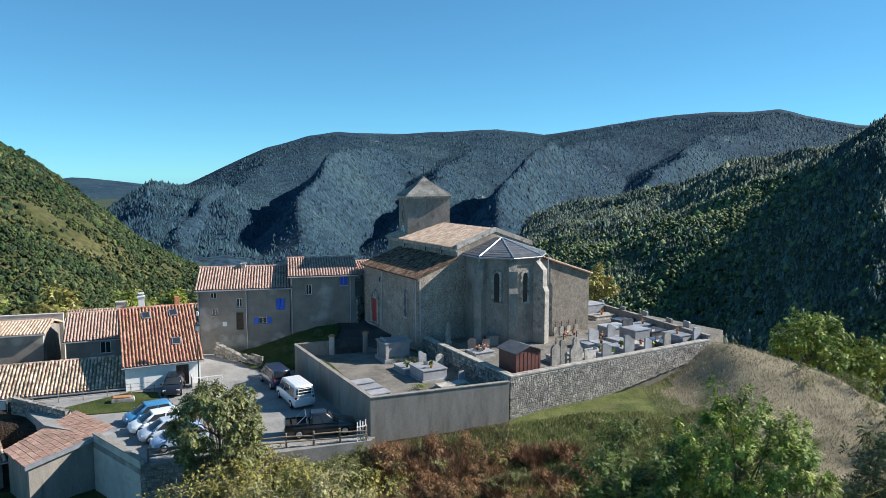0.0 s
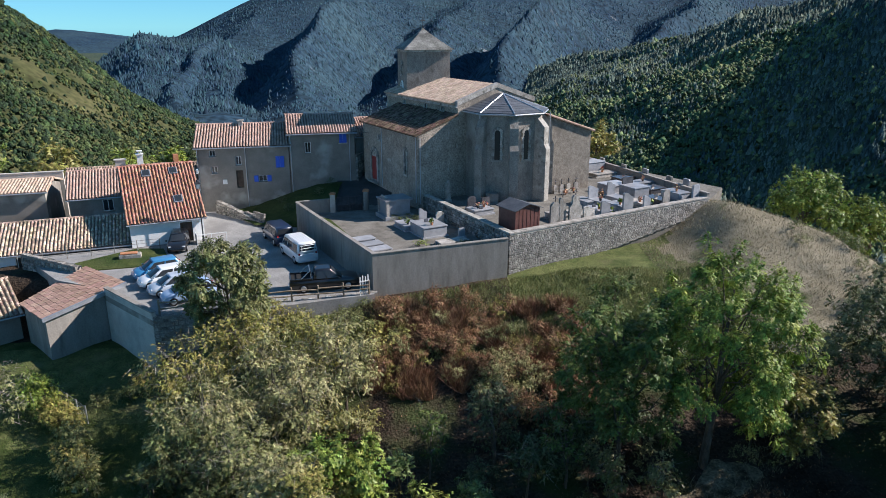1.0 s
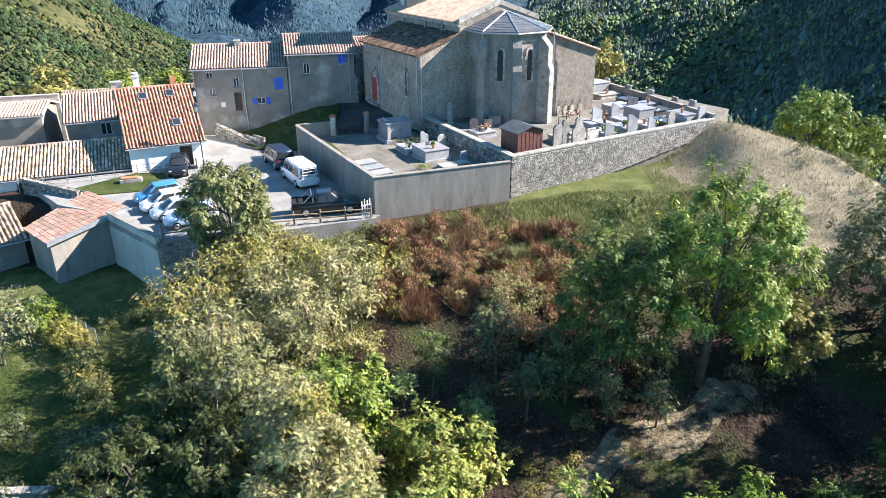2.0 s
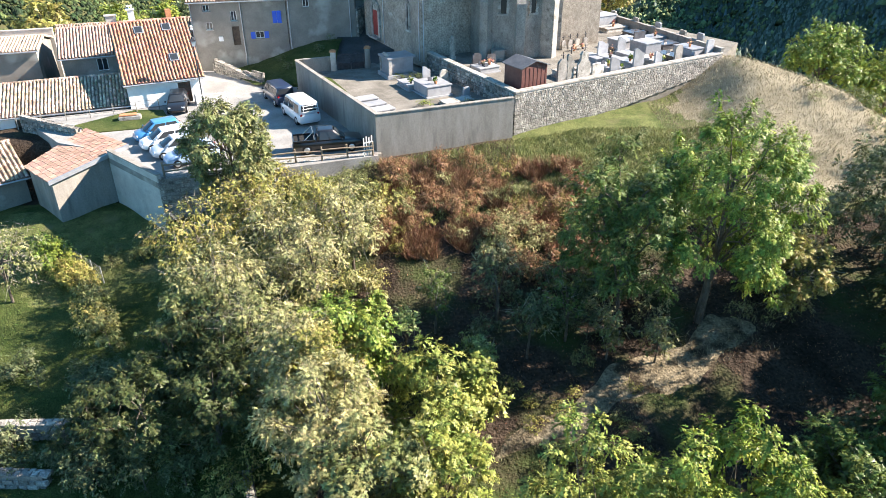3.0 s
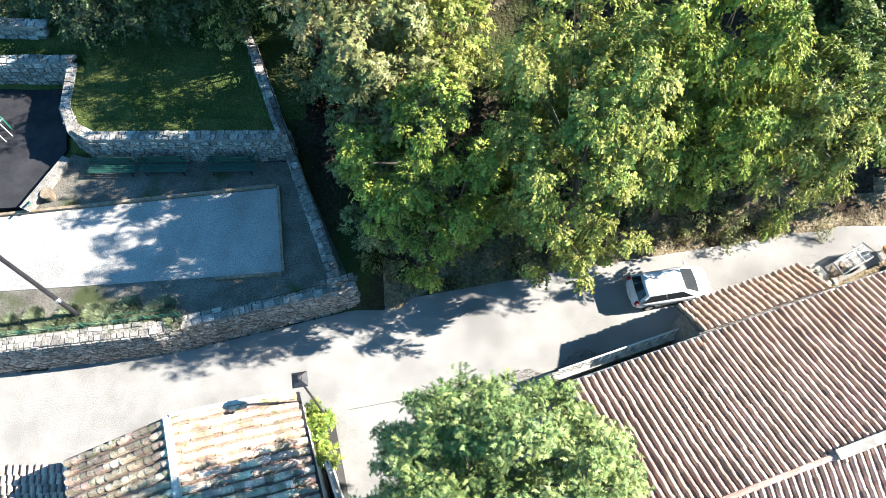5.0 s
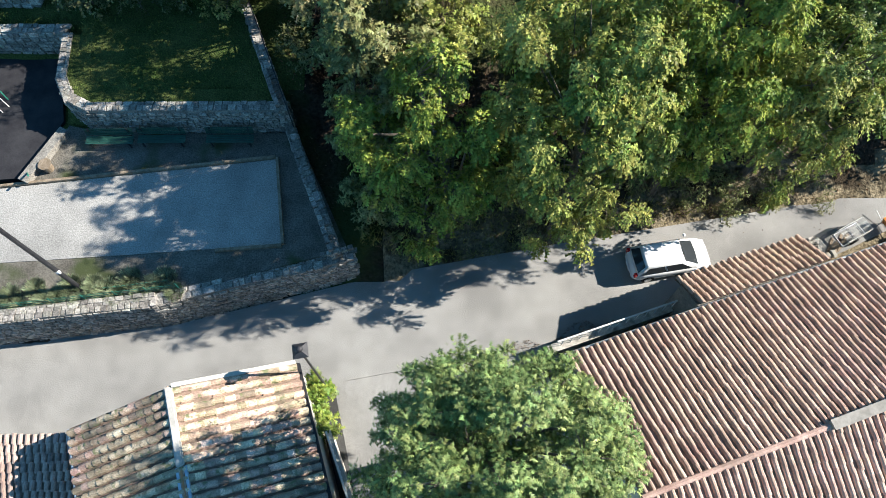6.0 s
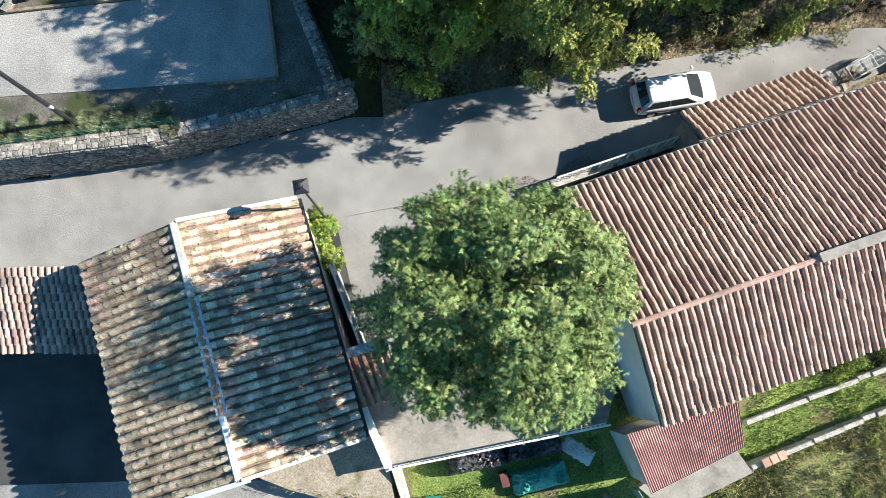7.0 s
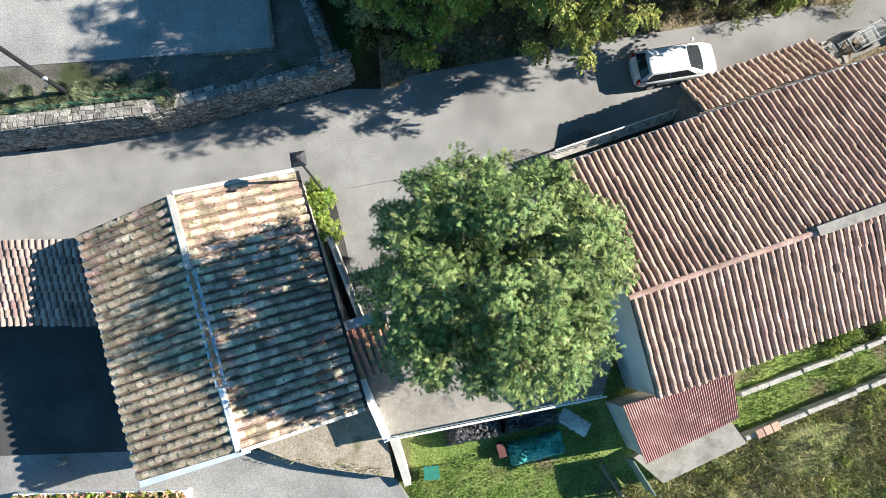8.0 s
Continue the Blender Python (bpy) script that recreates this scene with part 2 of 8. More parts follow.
ORANGE = M("orange_paint", (0.40, 0.17, 0.04), (0.47, 0.22, 0.06), 3, 0.5, 0.1, 20, c_fine=0.15)
TERRACOTTA = M("terracotta", (0.42, 0.18, 0.09), (0.5, 0.24, 0.13), 4, 0.85, 0.2, 30, c_fine=0.12)
PVC = M("pale_panel", (0.58, 0.58, 0.56), (0.68, 0.67, 0.64), 1.5, 0.6, 0.05, 20, c_fine=0.06)
FLOWER = M("mixed_flowers", (0.5, 0.16, 0.17), (0.62, 0.46, 0.22), 6, 0.7, 0, 20, island=0.5)
GLASS = bpy.data.materials.new("window_glass")
GLASS.use_nodes = True
GLASS.node_tree.nodes["Principled BSDF"].inputs["Base Color"].default_value = (0.03, 0.035, 0.04, 1)
GLASS.node_tree.nodes["Principled BSDF"].inputs["Roughness"].default_value = 0.06
LEAF = {
    "green": leafmat("leaf_green", (0.12, 0.17, 0.025), (0.26, 0.29, 0.056)),
    "dark": leafmat("leaf_dark", (0.078, 0.100, 0.042), (0.140, 0.155, 0.077)),
    "yellow": leafmat("leaf_yellow_green", (0.20, 0.19, 0.046), (0.32, 0.275, 0.085)),
    "grey": leafmat("leaf_grey_green", (0.23, 0.225, 0.085), (0.36, 0.325, 0.155)),
    "walnut": leafmat("leaf_walnut", (0.132, 0.18, 0.034), (0.31, 0.308, 0.082)),
    "rust": leafmat("leaf_rust", (0.20, 0.095, 0.05), (0.32, 0.19, 0.10)),
    "olive": leafmat("leaf_olive", (0.115, 0.14, 0.045), (0.245, 0.24, 0.10)),
    "lavender": leafmat("leaf_lavender", (0.16, 0.19, 0.105), (0.27, 0.295, 0.18)),
    "bright": leafmat("leaf_bright_green", (0.112, 0.178, 0.028), (0.26, 0.305, 0.065)),
    # shaded copies of leaf green: the trees' shade is in these two colours
    "shade": leafmat("leaf_shaded_green", (0.062, 0.1, 0.022), (0.135, 0.17, 0.045)),
    "deep": leafmat("leaf_deep_shaded_green", (0.045, 0.06, 0.02), (0.085, 0.10, 0.036)),
    "ash": leafmat("leaf_ash", (0.11, 0.168, 0.052), (0.25, 0.302, 0.108)),
}
FOREST = M("forest", (0.035, 0.055, 0.035), (0.07, 0.085, 0.05), 0.02, 0.95, 0, 0.15, c_fine=0.5)
WOODS_OAK = M("oak_woods", (0.07, 0.108, 0.048), (0.19, 0.22, 0.10), 0.013, 0.9, 1.0, 1.2, dist=0.6, island=0.6, c_fine=0.3)
# conifer colour lifted and blued to carry the haze of distance
HAZED_CROWNS = M("hazed_crowns", (0.052, 0.085, 0.085), (0.155, 0.19, 0.14), 0.013, 0.9, 1.0, 1.2, dist=0.6, island=0.6, c_fine=0.3)
HILL_MEADOW = M("hill_meadow", (0.035, 0.045, 0.015), (0.095, 0.09, 0.04), 0.03, 0.95, 0, 0.3, c_fine=0.4)
FOREST_SUNNY = M("sunny_woods", (0.026, 0.052, 0.02), (0.062, 0.086, 0.034), 0.03, 0.9, 1.0, 1.6, island=0.45, c_fine=0.6, dist=0.5)
WOODS_DARK = M("dark_woods", (0.016, 0.032, 0.018), (0.04, 0.058, 0.03), 0.03, 0.9, 1.0, 1.6, island=0.5, c_fine=0.6, dist=0.5)
WOODS_YELLOW = M("yellowing_woods", (0.06, 0.078, 0.026), (0.105, 0.11, 0.042), 0.03, 0.9, 1.0, 1.6, island=0.5, c_fine=0.6, dist=0.5)
# play yard rubber with the yard's shade darkened into it
SHADED_FLOOR = M("shaded_rubber_floor", (0.022, 0.022, 0.026), (0.04, 0.04, 0.044), 0.8, 0.9, 0.2, 40, c_fine=0.2)
# blue airlight haze is tinted into the base colour of the distant woods
HAZED_FOREST = M("hazed_forest", (0.014, 0.034, 0.060), (0.032, 0.062, 0.080), 0.006, 0.95, 0, 0.12, c_fine=0.6, stain=((0.19, 0.21, 0.23), 0.02, 0.68, 0.76))
HAZED_FAR_CROWNS = M("hazed_far_crowns", (0.022, 0.052, 0.082), (0.044, 0.086, 0.104), 0.005, 0.95, 0, 0.05, island=0.35, c_fine=0.35)


# ---- building helpers ----
def part(name, bm, material, parent=None, label=""):
    me = bpy.data.meshes.new(name)
    bm.to_mesh(me)
    bm.free()
    me.materials.append(material)
    ob = new(name, me)
    if parent:
        ob.parent = parent
    return tagged(ob, label)


def bulk(name, verts, faces, material, parent=None, label="", smooth=False):
    """One mesh from numpy arrays of corners and of faces with the same number of corners."""
    verts, faces = np.asarray(verts, dtype=np.float32), np.asarray(faces, dtype=np.int32)
    me = bpy.data.meshes.new(name)
    k = faces.shape[1]
    me.vertices.add(len(verts))
    me.vertices.foreach_set("co", verts.ravel())
    me.loops.add(faces.size)
    me.loops.foreach_set("vertex_index", faces.ravel())
    me.polygons.add(len(faces))
    me.polygons.foreach_set("loop_start", np.arange(0, faces.size, k, dtype=np.int32))
    me.polygons.foreach_set("use_smooth", np.full(len(faces), smooth))
    me.update(calc_edges=True)
    me.materials.append(material)
    ob = new(name, me)
    if parent:
        ob.parent = parent
    return tagged(ob, label)


def thing(name, label, category, group="", kind="", at=None):
    ob = new(name)
    if at is not None:
        ob.matrix_basis = at
    ob.empty_display_size = 0.2
    return tagged(ob, label, category, group, kind)


def box(bm, x0, x1, y0, y1, z0, z1, bevel=0.0, m=None):
    r = bmesh.ops.create_cube(bm, size=1)
    vs = r["verts"]
    bmesh.ops.scale(bm, vec=(x1 - x0, y1 - y0, z1 - z0), verts=vs)
    bmesh.ops.translate(bm, vec=((x0 + x1) / 2, (y0 + y1) / 2, (z0 + z1) / 2), verts=vs)
    if bevel:
        es = list({e for v in vs for e in v.link_edges})
        vs = bmesh.ops.bevel(bm, geom=es, offset=bevel, segments=2, affect="EDGES", clamp_overlap=True)["verts"]
    if m is not None:
        bmesh.ops.transform(bm, matrix=m, verts=vs)
    return bm


def boxes(*rows, bevel=0.0):
    bm = bmesh.new()
    for r in rows:
        box(bm, *r, bevel=bevel)
    return bm


def prism(pts, z0, z1):
    """A straight upright block on the outline pts; z1 may be a list of heights, corner by corner."""
    bm = bmesh.new()
    n = len(pts)
    tops = z1 if isinstance(z1, (list, tuple)) else [z1] * n
    lows = z0 if isinstance(z0, (list, tuple)) else [z0] * n
    a = [bm.verts.new((p[0], p[1], z)) for p, z in zip(pts, lows)]
    b = [bm.verts.new((p[0], p[1], z)) for p, z in zip(pts, tops)]
    bm.faces.new(b)
    bm.faces.new(a[::-1])
    for i in range(n):
        j = (i + 1) % n
        bm.faces.new((a[i], a[j], b[j], b[i]))
    bmesh.ops.recalc_face_normals(bm, faces=bm.faces[:])
    return bm


def tube(bm, pts, r0, r1, sides=8):
    """A tapered pipe along pts."""
    pts = [Vector(p) for p in pts]
    rings = []
    for i, p in enumerate(pts):
        d = (pts[min(i + 1, len(pts) - 1)] - pts[max(i - 1, 0)]).normalized()
        q = d.to_track_quat("Z", "Y")
        r = r0 + (r1 - r0) * i / max(1, len(pts) - 1)
        rings.append([bm.verts.new(p + q @ Vector((r * math.cos(2 * math.pi * k / sides), r * math.sin(2 * math.pi * k / sides), 0))) for k in range(sides)])
    for a, b in zip(rings, rings[1:]):
        for k in range(sides):
            bm.faces.new((a[k], a[(k + 1) % sides], b[(k + 1) % sides], b[k]))
    bm.faces.new(rings[0][::-1])
    bm.faces.new(rings[-1])
    return bm


def frame_between(a, b, flip=False):
    """The pose at a with x along the ground line from a to b, z up."""
    d = (Vector((b[0], b[1], 0)) - Vector((a[0], a[1], 0))).normalized()
    m = Matrix(((d.x, -d.y, 0, a[0]), (d.y, d.x, 0, a[1]), (0, 0, 1, a[2] if len(a) > 2 else 0), (0, 0, 0, 1)))
    return m


def smooth(v, a, b):
    t = np.clip((np.asarray(v, dtype=float) - a) / (b - a), 0, 1)
    return t * t * (3 - 2 * t)

# ---- ground ----
HILL_Y = (-90, -12, -4, 3, 13.4, 17, 25, 35, 45, 50.5, 56, 80, 92, 130)
HILL_Z = (-16, -1.6, -0.4, 0, 0, 1.7, 4.0, 7.0, 10.4, 12.2, 12.6, 13.4, 12.5, -6)
LEFT_Y = (-90, -12, -4, 3, 9.2, 9.6, 19.7, 19.9, 26, 26.3, 33, 44, 53, 54.5, 58, 80, 92, 130)
LEFT_Z = (-16, -1.6, -0.4, 0, 0, 2.3, 2.4, 4.2, 4.6, 5.4, 6.8, 8.3, 8.9, 12.2, 12.5, 12.0, 9, -6)


def ground_z(x, y):
    """The height of the open ground."""
    x, y = np.asarray(x, dtype=float), np.asarray(y, dtype=float)
    slope = np.interp(y - np.clip((x + 3) * 0.13, 0, 3.0) * (1 - smooth(y, 20, 27)), HILL_Y, HILL_Z)
    turn = np.clip(x + 21, 0, 17) * 0.2 * (1 - smooth(y, 14, 18))
    yard = 4.2 * smooth(-x, 18.0, 18.4) * (smooth(y, 15, 18) - smooth(y, 32, 40))
    left = np.interp(y - turn - yard, LEFT_Y, LEFT_Z)
    # the left profile turns with the road; its lower steps end at the court's side wall
    side = smooth(x + 0.45 * np.clip(y - 12, 0, 14), -2.8, -1.2)
    side = np.where(y > 30, smooth(x, -20.5, -16), side)
    z = left * (1 - side) + slope * side
    # knoll right of the church
    knoll = smooth(x, 20, 27.5) * smooth(y, 48, 65) * 2.9
    z = z + knoll
    # the lawn that climbs to the church door
    z = z + 1.0 * smooth(x, -19, -9) * smooth(y, 64, 76) * (1 - smooth(x, -2, 2))
    # the knoll's far side falls away
    edge = (x - 27) * 0.78 + (y - 67) * 0.63
    z = z - np.clip(edge, 0, None) * 0.62 * smooth(x, 10, 27)
    z = z - 0.3 * np.clip(x - 34, 0, None) * smooth(y, 20, 60)
    z = z - 0.35 * np.clip(y - 92, 0, None)
    z = z - 0.06 * np.clip(-x - 30, 0, None)
    return z


def bumpy(x, y):
    return 0.12 * np.sin(0.9 * x + 1.3 * np.sin(0.5 * y)) * np.sin(0.8 * y + 1.1 * np.sin(0.4 * x))


def sheet(name, xs, ys, height, material, label, kind="structure"):
    gx, gy = np.meshgrid(xs, ys)
    gz = height(gx, gy)
    v = np.stack([gx, gy, gz], -1).reshape(-1, 3)
    nx, ny = len(xs), len(ys)
    i = (np.arange(ny - 1)[:, None] * nx + np.arange(nx - 1)[None]).ravel()
    f = np.stack([i, i + 1, i + nx + 1, i + nx], -1)
    ob = bulk(name, v, f, material, smooth=True)
    return tagged(ob, label, name, kind=kind)


def natural(x, y):
    flat = ((y > 2) & (y < 13.6 + np.clip((x + 3) * 0.13, 0, 3.2))) | ((y > 50) & (x < 0) & (y < 80)) | ((x < -4) & (y < 19.5) & (y > 8))
    z = ground_z(x, y) + np.where(flat, -0.06, bumpy(x, y))
    lot = (y > 49) & (y < 69) & (x < -4.6 - (y - 50.6) * 0.553) & (x > -31)       # cut level for the parking
    return np.where(lot, np.minimum(z, 12.4), z)


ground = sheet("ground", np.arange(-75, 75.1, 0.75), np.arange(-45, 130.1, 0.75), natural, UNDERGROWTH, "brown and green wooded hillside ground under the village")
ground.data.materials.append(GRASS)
ground.data.materials.append(DRY)
ground.data.materials.append(LAWN)
ground.data.materials.append(MEADOW)
ground.data.materials.append(WEEDY)
ground.data.materials.append(TRACK)
ix = np.zeros(len(ground.data.polygons), dtype=np.int32)
cen = np.zeros(len(ix) * 3, dtype=np.float32)
ground.data.polygons.foreach_get("center", cen)
cx, cy = cen[0::3], cen[1::3]
wob = 1.5 * np.sin(cx * 0.7) * np.sin(cy * 0.6)
ix[(cx < -7 + wob * 0.3) & (cy > 19) & (cy < 50)] = 1
ix[(cx > -1.5 + wob) & (cx < 24) & (cy > 12) & (cy < 15.6 + 0.13 * (cx + 3) + 0.4 * wob)] = 6
ix[cy < 0] = 3
ix[(cy < -6.7 + 0.4 * (cx - 7) + 0.2 * wob) & (cx > 7)] = 5
ix[(cy > 44 + wob) & (cx > 5)] = 4
ix[(cx > 21 + wob) & (cy > 46 + wob)] = 2
ix[(cy > 60) & (cx < 0)] = 1
ix[(cx < -9 + wob * 0.3) & (cy > 38 + wob) & (cy < 49)] = 4
ground.data.polygons.foreach_set("material_index", ix)

# the bare track that crosses the wood
tu, tv_ = np.meshgrid(np.linspace(0, 1, 120), np.linspace(-1, 1, 9))
tw = 0.55 + 0.45 * np.sin(tu * 9 + 1) * np.sin(tu * 23) + 0.25 * np.sin(tu * 61)
gx = 2.4 + 16.5 * tu + 0.35 * np.sin(tu * 12)
gy = 26.9 + 8.7 * tu + tv_ * (0.95 + 0.9 * tu + 0.5 * tw * np.sign(tv_)) * np.sqrt(np.clip(6 * tu, 0, 1) * np.clip(6 * (1 - tu), 0, 1)) + 0.3 * np.sin(tu * 17)
gv = np.stack([gx, gy, natural(gx, gy) + 0.07 - 0.1 * np.abs(tv_) ** 3], -1).reshape(-1, 3)
gi = (np.arange(8)[:, None] * 120 + np.arange(119)[None]).ravel()
tagged(bulk("track", gv, np.stack([gi, gi + 1, gi + 121, gi + 120], -1), TRACK, smooth=True), "bare tan earth track with dry grass through the wood", "track", kind="structure")

# valley floor out to the horizon
def valley(x, y):
    return -60 - 0.0 * x
sheet("valley_ground", np.linspace(-4600, 4600, 60), np.linspace(-4600, 4600, 60), valley, FOREST, "dark wooded valley floor")


def polar_hill(name, az0, az1, r0, r1, height, n_az, n_r, material, label, rough=0.0):
    """A hill as a sheet over bearing (degrees right of straight ahead) and distance."""
    az, rr = np.meshgrid(np.radians(np.linspace(az0, az1, n_az)), np.geomspace(r0, r1, n_r))
    z = height(np.degrees(az), rr)
    if rough:                                   # tree tops stand out of the slope
        rs = np.random.default_rng(n_az)
        low = 1 - 0.8 * smooth(rr / r1, 0.75, 0.9)
        z = z + rough * low * rr / 2000 * np.abs(rs.normal(0, 1, z.shape)) * (rs.uniform(0, 1, z.shape) < 0.55)
    v = np.stack([np.sin(az) * rr, np.cos(az) * rr, z], -1).reshape(-1, 3)
    i = (np.arange(n_r - 1)[:, None] * n_az + np.arange(n_az - 1)[None]).ravel()
    f = np.stack([i, i + 1, i + n_az + 1, i + n_az], -1)
    return tagged(bulk(name, v, f, material, smooth=True), label, "hill", kind="structure")


def ripple(az, r, size, seed):
    x, y = np.sin(np.radians(az)) * r / size, np.cos(np.radians(az)) * r / size
    out = 0
    for k, (a, b) in enumerate(((1, 1), (1.9, 0.5), (3.7, 0.28), (7.9, 0.14))):
        out = out + b * np.sin(a * x * 1.1 + seed + 1.7 * np.sin(a * y * 0.9 + seed * 2 + k)) * np.sin(a * y + 1.3 * np.sin(a * x * 0.8 + k))
    return out


def crest(az, r, px, py, r_c, r_near, z_near):
    """A slope that climbs from (r_near, z_near) to a skyline r_c away; px, py: bearings and rises of the skyline, in degrees."""
    top = 32 + np.tan(np.radians(np.interp(az, px, py))) * r_c
    t = np.clip((r - r_near) / (r_c - r_near), 0, 1)
    up = z_near + (top - z_near) * (0.75 * t + 0.25 * t * t * (3 - 2 * t))
    return np.where(r <= r_c, up, top - (r - r_c) * 0.35)


def left_hill(az, r):
    return crest(az, r, (-75, -45, -32.2, -30, -27, -23.5, -20, -17, -14, -8, 0), (9, 7, 2.3, 1.1, -1.5, -4.7, -6.6, -7.8, -9.0, -12, -16), 620, 170, -22) + ripple(az, r, 90, 1) * 6 * np.sin(np.pi * np.clip((r - 170) / 450, 0, 1)) + ripple(az, r, 40, 3) * 1.2


def right_hill(az, r):
    return crest(az, r, (-2, 4.5, 7, 10, 14.2, 18.5, 22.5, 26.3, 30, 32.2, 40, 60, 80), (-8.5, -5, -3.6, -2.4, -1.6, -0.7, 0.4, 1.6, 2.7, 3.6, 6, 8, 8), np.interp(az, (-2, 5, 15, 25, 32, 80), (900, 880, 780, 660, 580, 520)), np.interp(az, (-2, 5, 15, 25, 32, 80), (380, 360, 300, 250, 220, 200)), -55) + ripple(az, r, 120, 4) * 9 * np.sin(np.pi * np.clip((r - 250) / (np.interp(az, (-2, 5, 15, 25, 32, 80), (900, 880, 780, 660, 580, 520)) - 250), 0, 1)) + ripple(az, r, 55, 7) * 6


def mountains(az, r):
    base = crest(az, r, (-34, -27, -23.6, -20.2, -17.2, -14.1, -10.6, -8.4, -2.9, 0.7, 4.4, 8.0, 12.0, 16.3, 20.5, 25.2, 27.0, 30.2, 34, 60), (-6, -4, -2.5, -0.7, 0.7, 2.1, 3.1, 3.4, 3.3, 3.4, 3.7, 3.3, 3.9, 4.4, 4.8, 4.8, 4.2, 3.4, 3.2, 3), 2300, 700, -60)
    t = np.clip((r - 700) / 1600, 0, 1)
    base = base - 75 * np.sin(np.pi * t) * (r < 2300)
    spur = 0
    for a0, a1, w, h in ((-20.5, -13.0, 5.0, 110), (-11.5, -2.5, 5.6, 150), (-3.0, 3.5, 4.4, 90), (4.5, 15.0, 5.6, 150), (14, 26, 6, 120), (-29, -22, 4, 60)):
        line = a0 + (a1 - a0) * t
        spur = np.maximum(spur, 1.4 * h * (1 - np.clip(np.abs(az - line + 0.6 * np.sin(r / 110) + 0.3 * np.sin(r / 41)) / w, 0, 1)) ** 1.15 * np.sin(np.pi * np.clip(t, 0.02, 0.98)) ** 0.8 * np.clip(1.02 - t, 0, 1))
    return base + np.where(r < 2300, spur, 0) + ripple(az, r, 170, 2) * 16 * np.clip(t * 3, 0, 1) * (1 - 0.75 * t)


def middle_hill(az, r):
    return crest(az, r, (-40, -29, -25.7, -22.4, -19.6, -17.1, -14, -8), (-6, -4.2, -2.5, -0.35, -0.9, -0.6, -3, -9), 1400, 560, -60) + ripple(az, r, 120, 5) * 9 * np.sin(np.pi * np.clip((r - 560) / 840, 0, 1))


def far_ridge(az, r):
    return crest(az, r, (-60, -33, -30, -27.5, -24, -22, -19, -15, 60), (1, -0.2, -0.4, 0.0, -0.4, -0.7, -0.5, -1, 2), 4200, 3000, -60)


polar_hill("hillside_west", -70, 0, 150, 760, left_hill, 200, 70, HILL_MEADOW, "green wooded hillside in morning sun")
polar_hill("hillside_east", -4, 75, 190, 1050, right_hill, 240, 80, FOREST, "dark wooded hillside in shade")
polar_hill("mountains", -36, 40, 450, 2500, mountains, 270, 140, HAZED_FOREST, "blue-green forested mountain range with rocky spurs")
polar_hill("wooded_hill", -36, -12, 500, 1700, middle_hill, 200, 90, HAZED_FOREST, "dark wooded hill with rocky ribs")
polar_hill("far_ridge", -60, 60, 3000, 4800, far_ridge, 120, 12, HAZED_FOREST, "hazy distant ridge")


def crowns(name, height, az, r, size, material, label, seed, tall=1.2, rings=((-0.4, 0.95), (0.45, 0.8))):
    """Many tree crowns on a hill, as one sheet of small faceted clumps."""
    rng = np.random.default_rng(seed)
    n = len(az)
    z = height(az, r)
    c = np.stack([np.sin(np.radians(az)) * r, np.cos(np.radians(az)) * r, z], -1)
    k = 3
    ang = np.arange(k) * 2 * np.pi / k
    s = size * np.exp(rng.normal(0, 0.38, n)) * (0.6 + 0.4 * r / np.median(r))
    hgt = s * tall * rng.uniform(0.8, 1.5, n)
    vs = []
    for zz, rr in rings:
        jit = rng.uniform(0.7, 1.25, (n, k))
        rot = rng.uniform(0, 2 * np.pi, (n, 1))
        vs.append(np.stack([c[:, None, 0] + rr * jit * s[:, None] * np.cos(ang + rot), c[:, None, 1] + rr * jit * s[:, None] * np.sin(ang + rot),
                            c[:, None, 2] + (zz + rng.uniform(-0.1, 0.1, (n, k))) * hgt[:, None] + 0 * jit], -1))
    top = (c + np.stack([rng.normal(0, 0.15, n) * s, rng.normal(0, 0.15, n) * s, hgt], -1))[:, None]
    v = np.concatenate(vs + [top], 1)
    f = []
    m = len(rings)
    for a in range(m - 1):
        for j in range(k):
            j2 = (j + 1) % k
            f += [(a * k + j, a * k + j2, a * k + k + j2), (a * k + j, a * k + k + j2, a * k + k + j)]
    f += [((m - 1) * k + j, (m - 1) * k + (j + 1) % k, m * k) for j in range(k)]
    f = np.array(f)[None] + (np.arange(n) * (m * k + 1))[:, None, None]
    return tagged(bulk(name, v.reshape(-1, 3), f.reshape(-1, 3), material, smooth=True), label, "woods", kind="stuff")


rng = np.random.default_rng(5)
n = 44000
az_w, r_w = rng.uniform(-36, -12, n), np.sqrt(rng.uniform(190 ** 2, 628 ** 2, n))
wooded = ripple(az_w, r_w, 38, 9) + rng.normal(0, 0.3, n) < 0.6     # clearings stay open
kind_w = rng.uniform(0, 1, n) + 0.35 * ripple(az_w, r_w, 60, 2)
for lo, hi, size, mat, label in ((-9, 0.45, 0.95, FOREST_SUNNY, "mixed green trees covering the sunny hillside"), (0.45, 0.88, 1.0, WOODS_DARK, "darker oaks among the hillside woods"), (0.88, 9, 0.85, WOODS_YELLOW, "yellowing trees among the hillside woods")):
    k = wooded & (kind_w >= lo) & (kind_w < hi)
    crowns("woods_west", left_hill, az_w[k], r_w[k], size, mat, label, int(100 * size), 1.0)
CONE = ((-0.3, 1.0),)
n = 52000
az_e, u_e = rng.uniform(-1, 36, n), rng.uniform(0.16, 1.01, n)
r_e = np.interp(az_e, (-2, 5, 15, 25, 32, 80), (900, 880, 780, 660, 580, 520)) * np.sqrt(u_e)
